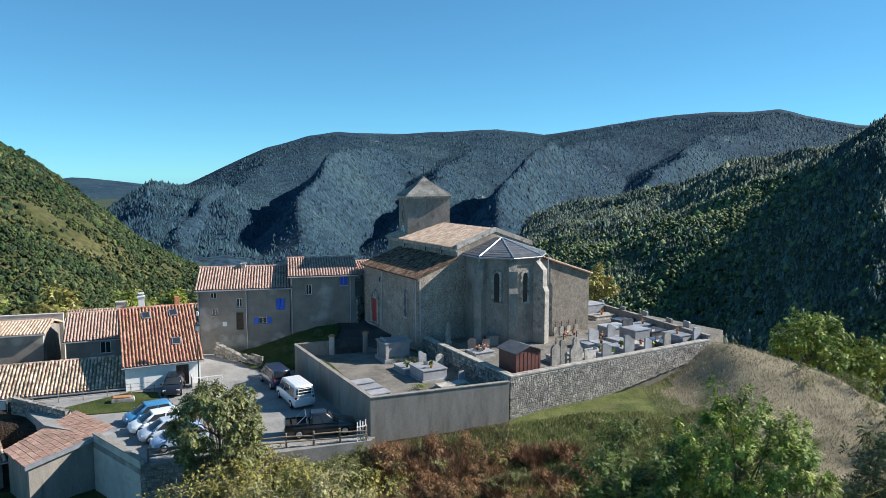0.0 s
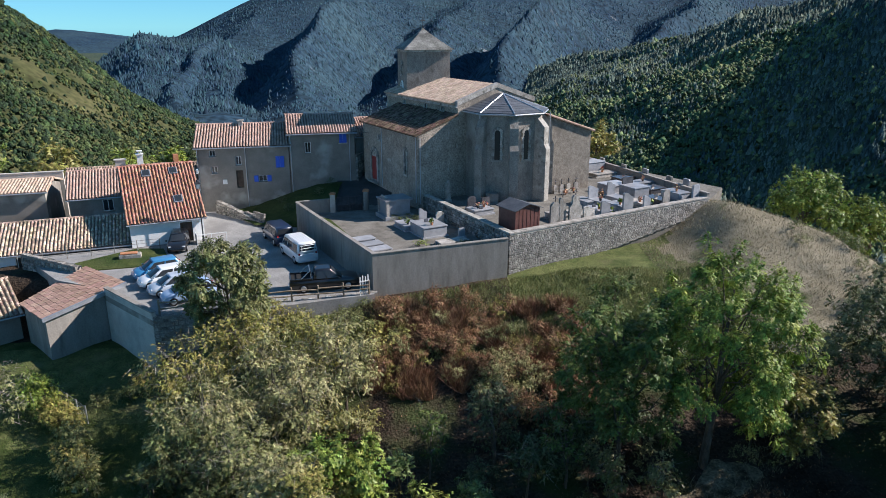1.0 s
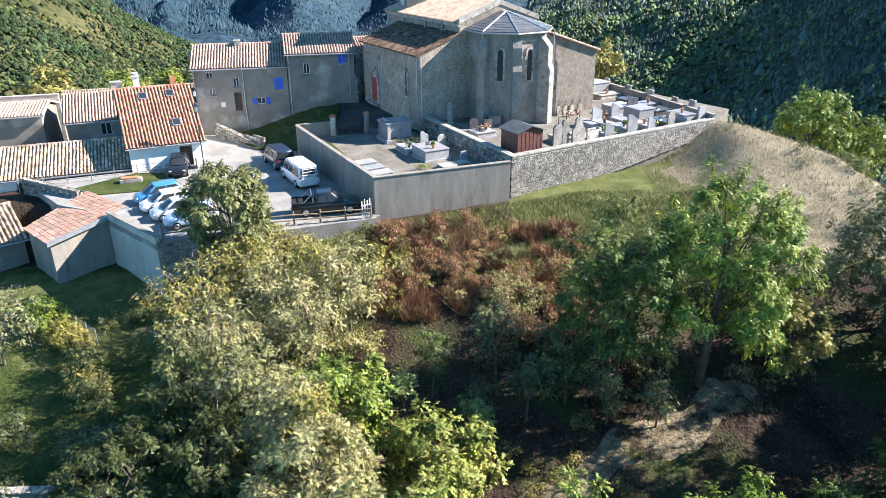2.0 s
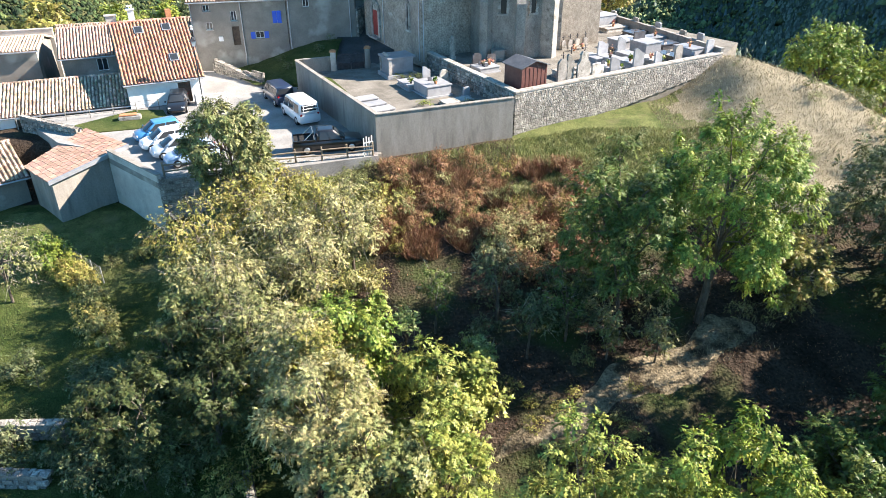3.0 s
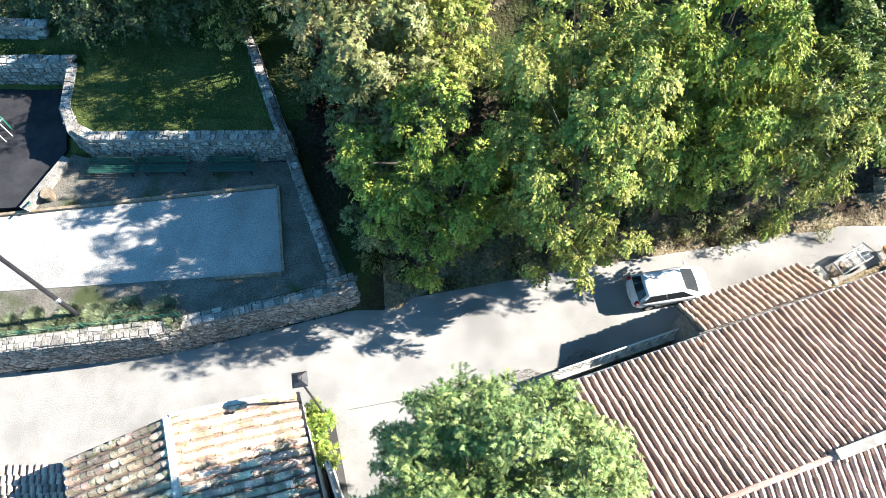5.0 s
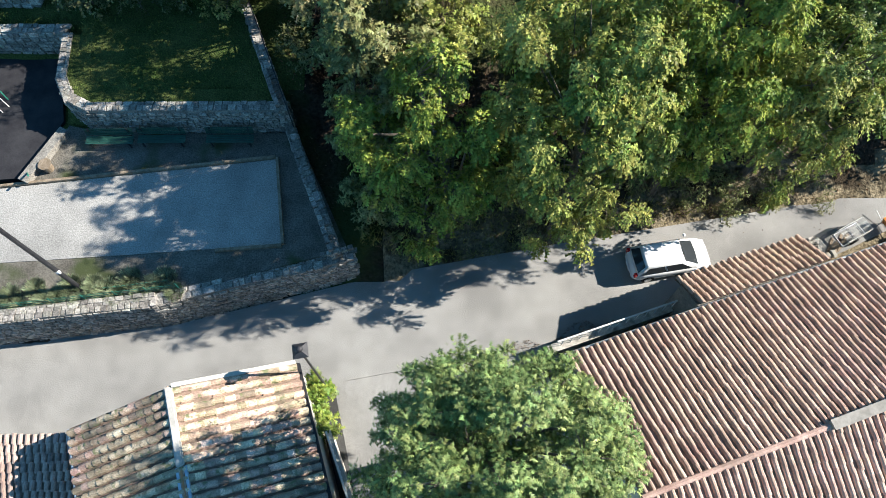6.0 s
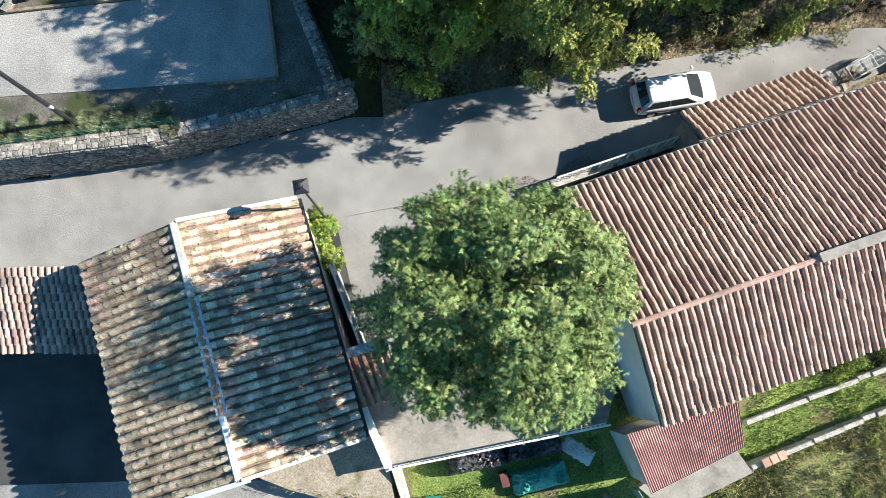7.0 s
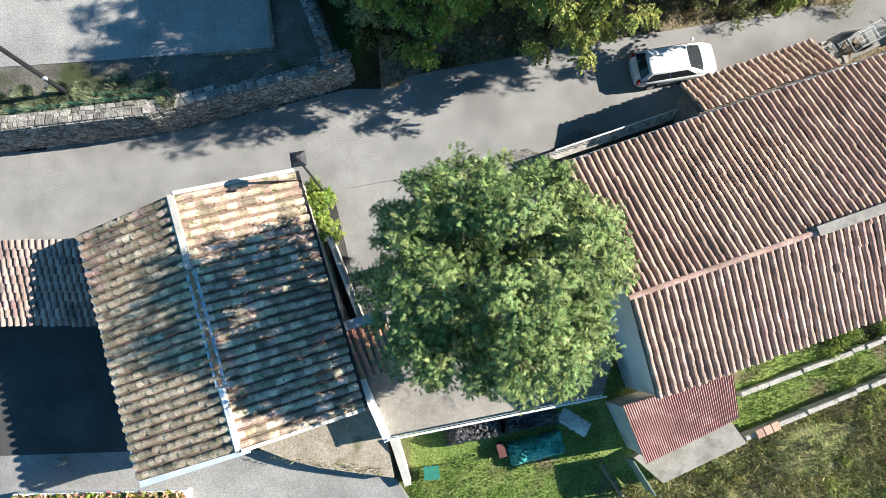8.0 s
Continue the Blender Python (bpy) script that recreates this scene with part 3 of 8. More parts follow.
broad = 1.3 * (0.62 - u_e) + 0.35 * ripple(az_e, r_e, 75, 6) + rng.normal(0, 0.22, n) - 0.018 * np.clip(az_e - 17, 0, None) > 0.12   # oaks lower down, conifers above
crowns("woods_east", right_hill, az_e[broad], r_e[broad], 1.15, WOODS_OAK, "light green oaks covering the lower hillside", 2, 1.0)
crowns("woods_east", right_hill, az_e[~broad], r_e[~broad], 1.0, HAZED_CROWNS, "dark pointed conifers covering the shaded hillside", 6, 1.7, CONE)
n = 92000
az_m = rng.uniform(-27, 33.5, n)
crowns("woods_far", mountains, az_m, 2240 - 1600 * rng.uniform(0, 1, n) ** 1.5, 1.5, HAZED_FAR_CROWNS, "far blue-green forest covering the mountains", 3, 1.35, CONE)
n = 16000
crowns("woods_far", middle_hill, rng.uniform(-33, -13, n), np.sqrt(rng.uniform(700 ** 2, 1380 ** 2, n)), 1.6, HAZED_FAR_CROWNS, "far blue-green forest covering the nearer hill", 4, 1.8, CONE)
# ---- roads and yards ----
def strip(name, outline, z, material, label, thick=0.35):
    ob = part(name, prism(outline, z - thick if not isinstance(z, list) else [q - thick for q in z], z), material)
    return tagged(ob, label, name.split(".")[0], kind="structure")


strip("road", [(-45, -0.5), (-18, 3.2), (-6.1, 6.9), (-4.2, 7.3), (5, 9.0), (10.5, 10.2), (17.5, 12.6), (28, 17.5), (45, 27), (45, 31), (28, 21), (16.5, 15.9), (4.7, 13.9), (-3.2, 12.4), (-12.9, 9.9), (-20.8, 9.0), (-45, 4)],
             0.0, ASPHALT, "sunlit grey village road with worn edges", 0.4)
# yard takes the darkened asphalt; the colours meet at the house's shadow edge
strip("yard", [(-14.5, 4.5), (-11.3, -4.55), (-45, -5.6), (-45, 4)], -0.02, SHADED_ASPHALT, "shaded dark tarmac yard beside the old house", 0.4)
strip("lane", [(-11.3, -4.55), (-5, -4.6), (-2.4, -5.5), (0, -9), (-45, -14), (-45, -5.6)], -0.02, ASPHALT, "sunlit grey tarmac lane below the old house", 0.4)
strip("parking", [(-31, 53), (-26.3, 51), (-20.4, 45.6), (-13, 47), (-5.2, 49.9), (-5.4, 50.8), (-14.6, 67.2), (-10, 69), (-8, 77), (-14, 80), (-18.4, 74.9), (-26.6, 74.9), (-34, 70), (-40, 62)], 12.66, ASPHALT, "grey tarmac parking area and street by the cemetery", 3.0)

# ---- church ----
CH = Matrix(((0.866, -0.5, 0, 6.19), (0.5, 0.866, 0, 71.19), (0, 0, 1, 15.5), (0, 0, 0, 1)))     # x to the north side, y along the nave
church = thing("church", "old grey stone church with tiled nave, slate apse, square tower", "church", at=CH)
AP, SIDE = 3.62, 1.5      # apothem and half side of the apse's octagon


def octagon(r):
    k = r / AP
    s = SIDE * k
    return [(-r, 1.5), (-r, -s), (-s, -r), (s, -r), (r, -s), (r, 1.5)]


def flat_roof(pts, thick=0.12):
    bm = bmesh.new()
    a = [bm.verts.new(p) for p in pts]
    b = [bm.verts.new((p[0], p[1], p[2] - thick)) for p in pts]
    n = len(pts)
    bm.faces.new(a)
    bm.faces.new(b[::-1])
    for i in range(n):
        bm.faces.new((a[i], b[i], b[(i + 1) % n], a[(i + 1) % n]))
    bmesh.ops.recalc_face_normals(bm, faces=bm.faces[:])
    return bm


part("apse_wall", prism(octagon(AP), -0.8, 8.5), CHURCH, church, "dark weathered rubble apse")
part("cornice", prism(octagon(AP + 0.16), 8.4, 8.62), WEATHERED, church)
NE, NW, NR, NZ, NA = 1.5, 17.5, 4.6, 9.3, 10.85       # nave: east and west ends, half width, eave, ridge
bm = bmesh.new()
prof = [(-NR, -0.8), (NR, -0.8), (NR, NZ), (0, NA), (-NR, NZ)]
a = [bm.verts.new((x, NE, z)) for x, z in prof]
b = [bm.verts.new((x, NW, z)) for x, z in prof]
bm.faces.new(a)
bm.faces.new(b[::-1])
for i in range(5):
    bm.faces.new((a[i], b[i], b[(i + 1) % 5], a[(i + 1) % 5]))
bmesh.ops.recalc_face_normals(bm, faces=bm.faces[:])
part("nave_wall", bm, RENDERED, church, "ochre-grey rendered nave wall")
AX, AZ0, AZ1 = -9.1, 6.5, 8.1      # aisle
part("aisle_wall", prism([(AX, NE), (-NR, NE), (-NR, 14.5), (AX, 14.5)], -0.8, [AZ0, AZ1, AZ1, AZ0]), RENDERED, church, "pale grey rendered south aisle wall")
part("chapel_wall", prism([(3.75, -2.0), (9.7, -2.0), (9.7, 9), (3.75, 9)], -0.8, [8.0, 6.1, 6.1, 8.0]), CHAPEL, church, "brown-grey rubble side chapel wall")
TW = Matrix.Translation((-1.0, 15.2, 0)) @ Matrix.Rotation(radians(-15), 4, "Z")
bm = bmesh.new()
box(bm, -2.5, 2.5, -2.5, 2.5, 5, 14.0, m=TW)
tower = part("tower", bm, CHURCH, church, "square rubble-stone bell tower")


# ---- trees ----
def leaf_sprays(p, out, face, length, width, droop, seg):
    """Compound leaves: a drooping stalk with paired leaflets, each spray one piece of mesh."""
    n = len(p)
    face = face - out * (face * out).sum(1)[:, None]
    face /= np.linalg.norm(face, axis=1)[:, None] + 1e-6
    side = np.cross(face, out)
    t = np.linspace(0, 1, seg + 1)[None, :, None]
    stalk = p[:, None] + length[:, None, None] * (t * out[:, None] + droop * t * t * np.array([0, 0, -1.0]))
    cols = [stalk[:, k] for k in range(seg + 1)]
    faces = []
    for k in range(seg):
        w = (width * length * (1.0 if k else 0.75))[:, None]
        for s in (-1, 1):
            faces.append((k, k + 1, len(cols)) if s > 0 else (k + 1, k, len(cols)))
            cols.append((cols[k] + cols[k + 1]) / 2 + s * side * w + out * w * (0.35 + 0.5 * k / seg) - face * w * 0.25)
    v = np.stack(cols, 1)
    f = np.array(faces)[None] + (np.arange(n) * len(cols))[:, None, None]
    return v.reshape(-1, 3), f.reshape(-1, 3)


def tree_mesh(h, rad, trunk_h, n_tuft, n_leaf, leaf, seed, squash=1.0, droop=0.35, spread=0.16, lobes=14, lobe=0.42, ragged=0.15, width=0.4, seg=3, twigs=0, limb=1.0, sun_up=0.55, forks=4):
    """Trunk and boughs as one bmesh; leaf sprays in tufts on the boughs; and bare twigs, as arrays."""
    rs = np.random.default_rng(seed)

    def unit(q):
        return q / (np.linalg.norm(q, axis=1)[:, None] + 1e-9)

    bm = bmesh.new()
    lean = rs.normal(0, 0.05, 2) * h
    tr = max(0.04, 0.0155 * h)
    pts = [(lean[0] * t * t + 0.04 * h * 0.3 * math.sin(4 * t), lean[1] * t * t, h * 0.8 * t - (0.4 if t == 0 else 0)) for t in np.linspace(0, 1, 7)]
    tube(bm, pts, tr * 1.3, tr * 0.25, 8)
    cc = np.array([lean[0], lean[1], (trunk_h + h) / 2])
    rz = (h - trunk_h) / 2
    i = np.arange(lobes) + 0.5
    zc, th = 1 - 1.8 * i / lobes, i * 2.39996 + seed
    d = unit(np.stack([np.sqrt(1 - zc * zc) * np.cos(th), np.sqrt(1 - zc * zc) * np.sin(th), zc], -1) + rs.normal(0, 0.13, (lobes, 3)))
    lr = lobe * rs.uniform(0.7, 1.25, lobes)
    lc = cc + d * ((1 - lr * 0.85) * rs.uniform(1 - ragged, 1 + ragged * 0.5, lobes))[:, None] * np.array([rad, rad, rz])
    d, lr, lc = np.vstack([d, (0, 0, 1)]), np.append(lr, 0.6), np.vstack([lc, cc])     # the inner crown
    which = rs.choice(lobes + 1, n_tuft, p=lr ** 2 / (lr ** 2).sum())
    u = unit(rs.normal(size=(n_tuft, 3)) + 0.75 * d[which] + np.array([0, 0, 0.25]))
    tp = lc[which] + u * (lr[which] * rad * rs.uniform(0.3, 1.12, n_tuft))[:, None] * np.array([1, 1, squash])
    for j in range(lobes):
        s = Vector(pts[int(rs.uniform(0.25, 0.85) * 6)])
        e = Vector(lc[j])
        tube(bm, [s, s.lerp(e, 0.5) + Vector((0, 0, 0.05 * h)), e], tr * 0.42 * limb, tr * 0.16 * limb, 5)
        for q in np.nonzero(which == j)[0][:forks]:
            tube(bm, [e, e.lerp(Vector(tp[q]), 0.55) + Vector((0, 0, 0.02 * h)), Vector(tp[q])], tr * 0.14 * limb, tr * 0.05 * limb, 3)
    n = max(1, n_leaf // (2 * seg))
    w = rs.integers(0, n_tuft, n)
    size = rs.uniform(0.6, 1.3, n_tuft)[w][:, None]
    v = unit(rs.normal(size=(n, 3)) + 0.8 * u[w])
    p = tp[w] + v * spread * rad * rs.uniform(0.0, 0.9, (n, 1)) * size
    out = v + rs.normal(0, 0.35, (n, 3))
    out[:, 2] -= 0.2
    face = 0.8 * u[w] + rs.normal(0, 0.3, (n, 3))
    face[:, 2] += sun_up
    vv, ff = leaf_sprays(p, unit(out), face, leaf * rs.uniform(0.6, 1.3, n), width, droop, seg)
    tv = tf = None
    if twigs:
        q = rs.integers(0, n_tuft, twigs)
        a = tp[q] + rs.normal(0, 0.12, (twigs, 3)) * rad
        e = unit(rs.normal(size=(twigs, 3)) + 0.7 * u[q])
        e[:, 2] -= rs.uniform(-0.3, 0.5, twigs)
        k = unit(np.cross(e, rs.normal(size=(twigs, 3)))) * 0.012
        tv = np.stack([a - k, a + k, a + e * rs.uniform(0.35, 1.0, (twigs, 1))], 1).reshape(-1, 3)
        tf = np.arange(3 * twigs).reshape(-1, 3)
    return bm, vv, ff, tv, tf


def tree(name, label, x, y, h, rad, mat, trunk_h=None, tufts=150, leaves=30000, leaf=0.3, seed=0, z=None, category="tree", group="", **kw):
    z = float(ground_z(x, y)) if z is None else z
    t = thing(name, label, category, group, at=Matrix.Translation((x, y, z - 0.1)))
    bm, v, f, tv, tf = tree_mesh(h, rad, h * 0.25 if trunk_h is None else trunk_h, tufts, leaves, leaf, seed, **kw)
    part("trunk", bm, BARK, t)
    bulk("crown", v, f, LEAF[mat], t)
    if tv is not None:
        tagged(bulk("twig_mass", tv, tf, TWIG, t, "pale bare twigs"), kind="stuff")
    return t


# ---- walls, roofs and openings ----
TILES, STONES = [], []


def panel(bm, m, x0, x1, z0, z1, holes=(), th=0.35):
    """An upright wall of thickness th behind the plane y = 0 of m, with rectangular holes (x0, x1, z0, z1) cut right through."""
    zs = sorted({z0, z1, *(h[2] for h in holes), *(h[3] for h in holes)})
    xs = sorted({x0, x1, *(h[0] for h in holes), *(h[1] for h in holes)})

    def solid(i, k):
        if not (0 <= i < len(xs) - 1 and 0 <= k < len(zs) - 1):
            return False
        return not any(h[0] <= xs[i] and xs[i + 1] <= h[1] and h[2] <= zs[k] and zs[k + 1] <= h[3] for h in holes)

    seen = {}

    def at(i, y, k):
        if (i, y, k) not in seen:
            seen[i, y, k] = bm.verts.new(m @ Vector((xs[i], y, zs[k])))
        return seen[i, y, k]

    for i in range(len(xs) - 1):
        for k in range(len(zs) - 1):
            if not solid(i, k):
                continue
            bm.faces.new((at(i, 0, k), at(i + 1, 0, k), at(i + 1, 0, k + 1), at(i, 0, k + 1)))
            bm.faces.new((at(i, th, k + 1), at(i + 1, th, k + 1), at(i + 1, th, k), at(i, th, k)))
            for di, dk, c in ((-1, 0, ((0, 0), (0, 1))), (1, 0, ((1, 1), (1, 0))), (0, -1, ((1, 0), (0, 0))), (0, 1, ((0, 1), (1, 1)))):
                if not solid(i + di, k + dk):
                    (ia, ka), (ib, kb) = c
                    bm.faces.new((at(i + ia, 0, k + ka), at(i + ib, 0, k + kb), at(i + ib, th, k + kb), at(i + ia, th, k + ka)))
    return bm


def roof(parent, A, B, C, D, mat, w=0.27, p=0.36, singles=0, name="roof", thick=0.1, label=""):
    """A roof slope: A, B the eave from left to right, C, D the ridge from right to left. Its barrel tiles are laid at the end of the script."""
    slab = part(name, flat_roof([A, B, C, D], thick), TILE_SHADE if mat in (TILE, TILE_OLD, TILE_SHADED, TILE_RED) else mat, parent, label)      # slab between the barrels, darkened for the channels' shade
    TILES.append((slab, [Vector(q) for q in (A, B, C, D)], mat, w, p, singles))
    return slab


def rubble(parent, name, a, b, z0, z1, th=0.45, size=0.3, singles=0, mat=None, label="", proud=0.05, core=None, cap=None):
    """A straight rubble wall from a to b; z0, z1: heights of foot and top at a and b. Its stones are laid at the end of the script."""
    m = frame_between((a[0], a[1], 0), (b[0], b[1], 0))
    L = math.hypot(b[0] - a[0], b[1] - a[1])
    core_ob = part(name, prism([(0, 0), (L, 0), (L, th), (0, th)], [z0[0], z0[1], z0[1], z0[0]], [z1[0], z1[1], z1[1], z1[0]]), core or MORTAR, parent, label)
    core_ob.matrix_basis = m
    if cap:
        c = part("coping", prism([(-0.05, -0.07), (L + 0.05, -0.07), (L + 0.05, th + 0.07), (-0.05, th + 0.07)], [z1[0] + 0.004, z1[1] + 0.004] + [z1[1] + 0.004, z1[0] + 0.004], [z1[0] + 0.12, z1[1] + 0.12, z1[1] + 0.12, z1[0] + 0.12]), cap, parent)
        c.matrix_basis = m
    STONES.append((core_ob, L, z0, z1, size, singles, th, not cap, proud))
    return core_ob


def window(parent, m, x0, x1, z0, z1, shutters=None, frame_mat=WHITE, sill=True, closed=False, depth=0.18):
    """A glazed window set back in its opening, with frame, sill and shutters."""
    w = thing("window", "", "")
    w.parent = parent
    w.matrix_basis = m
    for k in ("label", "category"):
        if k in w:
            del w[k]
    t = 0.06
    fr = boxes((x0, x1, depth, depth + 0.06, z0, z0 + t), (x0, x1, depth, depth + 0.06, z1 - t, z1), (x0, x0 + t, depth, depth + 0.06, z0 + t, z1 - t),
               (x1 - t, x1, depth, depth + 0.06, z0 + t, z1 - t), ((x0 + x1) / 2 - 0.03, (x0 + x1) / 2 + 0.03, depth, depth + 0.06, z0 + t, z1 - t))
    part("window_frame", fr, frame_mat, w)
    part("pane", boxes((x0 + t, x1 - t, depth + 0.025, depth + 0.035, z0 + t, z1 - t)), GLASS, w)
    if sill:
        part("window_sill", boxes((x0 - 0.1, x1 + 0.1, -0.1, depth, z0 - 0.09, z0 - 0.004), bevel=0.015), WEATHERED, w)
    if shutters:
        hw = (x1 - x0) / 2
        if closed:
            pairs = ((x0, (x0 + x1) / 2 - 0.01), ((x0 + x1) / 2 + 0.01, x1))
        else:
            pairs = ((x0 - hw - 0.03, x0 - 0.03), (x1 + 0.03, x1 + hw + 0.03))
        for xa, xb in pairs:
            bm = boxes((xa, xb, -0.06, -0.02, z0, z1), bevel=0.008)
            for zz in (z0 + 0.2, z1 - 0.26):
                box(bm, xa + 0.02, xb - 0.02, -0.085, -0.055, zz, zz + 0.08)
            part("shutter", bm, shutters, w)
    return w


def door(parent, m, x0, x1, z0, z1, mat, depth=0.15):
    d = part("door", boxes((x0, x1, depth, depth + 0.06, z0, z1), bevel=0.01), mat, parent)
    d.matrix_basis = m
    bm = bmesh.new()
    n = max(3, int((x1 - x0) / 0.15))
    for i in range(n):
        box(bm, x0 + (x1 - x0) * i / n + 0.008, x0 + (x1 - x0) * (i + 1) / n - 0.008, depth - 0.02, depth + 0.004, z0 + 0.05, z1 - 0.05)
    part("board_facing", bm, mat, d)
    part("handle", boxes((x1 - 0.16, x1 - 0.12, depth - 0.07, depth - 0.02, z0 + 1.0, z0 + 1.12)), IRON, d)
    return d


def gable_house(name, label, a, b, depth, z0, ef, zr, eb, yr, wall, tile, holes=(), over=0.35, w=0.27, p=0.36, side=0.3, singles=0, back=True):
    """A house on the ground line a-b (its front, left to right), ridge along the front; holes: (x0, x1, z0, z1, kind) above z0. Returns it and its frame's length."""
    L = math.hypot(b[0] - a[0], b[1] - a[1])
    h = thing(name, label, "house", at=frame_between((a[0], a[1], z0), (b[0], b[1], z0)))
    I = Matrix.Identity(4)
    ef, zr, eb = ef - z0, zr - z0, eb - z0
    part("front_wall", panel(bmesh.new(), I, 0, L, -1.5, ef - 0.05, [q[:4] for q in holes]), wall, h)
    part("back_wall", panel(bmesh.new(), I @ Matrix.Translation((0, depth - 0.35, 0)), 0, L, -1.5, eb - 0.05), wall, h)
    for x0 in (0.002, L - 0.352):
        bm = bmesh.new()
        prof = [(0.35, -1.5), (depth - 0.35, -1.5), (depth - 0.35, eb - 0.12), (yr, zr - 0.12), (0.35, ef - 0.08)]
        fa = [bm.verts.new((x0, y, z)) for y, z in prof]
        fb = [bm.verts.new((x0 + 0.35, y, z)) for y, z in prof]
        bm.faces.new(fa)
        bm.faces.new(fb[::-1])
        for i in range(5):
            bm.faces.new((fa[i], fb[i], fb[(i + 1) % 5], fa[(i + 1) % 5]))
        bmesh.ops.recalc_face_normals(bm, faces=bm.faces[:])
        part("gable_wall", bm, wall, h)
    sl = (zr - ef) / yr
    sb = (zr - eb) / (depth - yr)
    roof(h, (-side, -over, ef - sl * over + 0.06), (L + side, -over, ef - sl * over + 0.06), (L + side, yr, zr + 0.06), (-side, yr, zr + 0.06), tile, w, p, singles, label="canal-tiled front slope")
    if back:
        roof(h, (L + side, depth + over, eb - sb * over + 0.06), (-side, depth + over, eb - sb * over + 0.06), (-side, yr, zr + 0.06), (L + side, yr, zr + 0.06), tile, w, p, 0, label="canal-tiled back slope")
    # ridge cap
    n = max(2, int((L + 2 * side) / 0.42))
    for i in range(n):
        xa = -side + (L + 2 * side) * i / n
        xb = -side + (L + 2 * side) * (i + 1) / n + 0.04
        part("ridge_tile", tube(bmesh.new(), [(xa, yr, zr + 0.1), (xb, yr, zr + 0.085)], 0.13, 0.11, 8), tile, h)
    bm = bmesh.new()
    tube(bm, [(-side, -over - 0.07, ef - sl * over - 0.03), (L + side, -over - 0.07, ef - sl * over - 0.03)], 0.065, 0.065, 8)
    part("gutter", bm, ZINC, h)
    for q in holes:
        kind = q[4] if len(q) > 4 else "window"
        if kind.startswith("door"):
            door(h, I, *q[:4], DARK_WOOD)
        else:
            window(h, I, *q[:4], shutters=BLUE if "blue" in kind else None, closed="closed" in kind)
    return h, L


def downpipe(parent, x, y, z0, z1):
    bm = bmesh.new()
    tube(bm, [(x, y, z0), (x, y, z1)], 0.05, 0.05, 8)
    part("downpipe", bm, ZINC, parent)


# ---- church: details ----
def facet(p, q):
    """The pose whose x runs along the wall from p to q, y into the wall."""
    return frame_between((p[0], p[1], 0), (q[0], q[1], 0))


def lancet(parent, m, xc, z0, z1, hw, arch=True):
    """A narrow window: dark glazing, dressed stone jambs and arched head, standing out a little."""
    w = thing("window", "", "")
    for k in ("label", "category"):
        if k in w:
            del w[k]
    w.parent, w.matrix_basis = parent, m
    part("pane", boxes((xc - hw, xc + hw, 0.02 - 0.06, 0.03, z0, z1 + (hw if arch else 0))), GLASS, w)
    bm = bmesh.new()
    n = int((z1 - z0) / 0.36)
    for i in range(n):
        for s in (-1, 1):
            e = 0.3 if i % 2 else 0.2
            xa, xb = xc + s * hw, xc + s * (hw + e)
            part("stone", box(bmesh.new(), min(xa, xb), max(xa, xb), -0.12, 0.02, z0 + (z1 - z0) * i / n + 0.008, z0 + (z1 - z0) * (i + 1) / n - 0.008, bevel=0.015), WEATHERED, w)
    if arch:
        k = 9
        for i in range(k):
            a = math.pi * (i + 0.5) / k
            mm = Matrix.Translation((xc + (hw + 0.14) * math.cos(a), -0.05, z1 + (hw + 0.14) * math.sin(a))) @ Matrix.Rotation(-a, 4, "Y")
            part("stone", box(bmesh.new(), -0.15, 0.15, -0.08, 0.07, -0.5 * math.pi * (hw + 0.14) / k + 0.005, 0.5 * math.pi * (hw + 0.14) / k - 0.005, m=mm), WEATHERED, w)
    part("stone", box(bmesh.new(), xc - hw - 0.3, xc + hw + 0.3, -0.16, 0.02, z0 - 0.2, z0 - 0.01, bevel=0.02), WEATHERED, w)


oc = octagon(AP)
for i in range(5):
    m = facet(oc[i], oc[i + 1])
    L = math.dist(oc[i], oc[i + 1])
    if i in (1, 2, 3):
        lancet(church, m, L / 2, 4.2, 6.8, 0.27)
for i in (1, 2, 3, 4):
    d = Vector((oc[i][0], oc[i][1], 0)).normalized()
    ang = math.atan2(d.y, d.x)
    m = Matrix.Translation((oc[i][0], oc[i][1], 0)) @ Matrix.Rotation(ang, 4, "Z")
    bm = bmesh.new()
    deep = 1.15 if i in (3, 4) else 0.7
    vs = [(-0.3, -0.8), (deep, -0.8), (deep, 5.2), (deep - 0.25, 5.7), (deep - 0.25, 7.3), (-0.1, 8.3), (-0.3, 8.3)]
    fa = [bm.verts.new((x, -0.42, z)) for x, z in vs]
    fb = [bm.verts.new((x, 0.42, z)) for x, z in vs]
    bm.faces.new(fa)
    bm.faces.new(fb[::-1])
    for j in range(len(vs)):
        bm.faces.new((fa[j], fb[j], fb[(j + 1) % len(vs)], fa[(j + 1) % len(vs)]))
    bmesh.ops.recalc_face_normals(bm, faces=bm.faces[:])
    bmesh.ops.transform(bm, matrix=m, verts=bm.verts[:])
    part("buttress", bm, WEATHERED if i >= 3 else CHURCH, church)
ro = octagon(AP + 0.42)
APEX = (0, 0.4, 10.15)
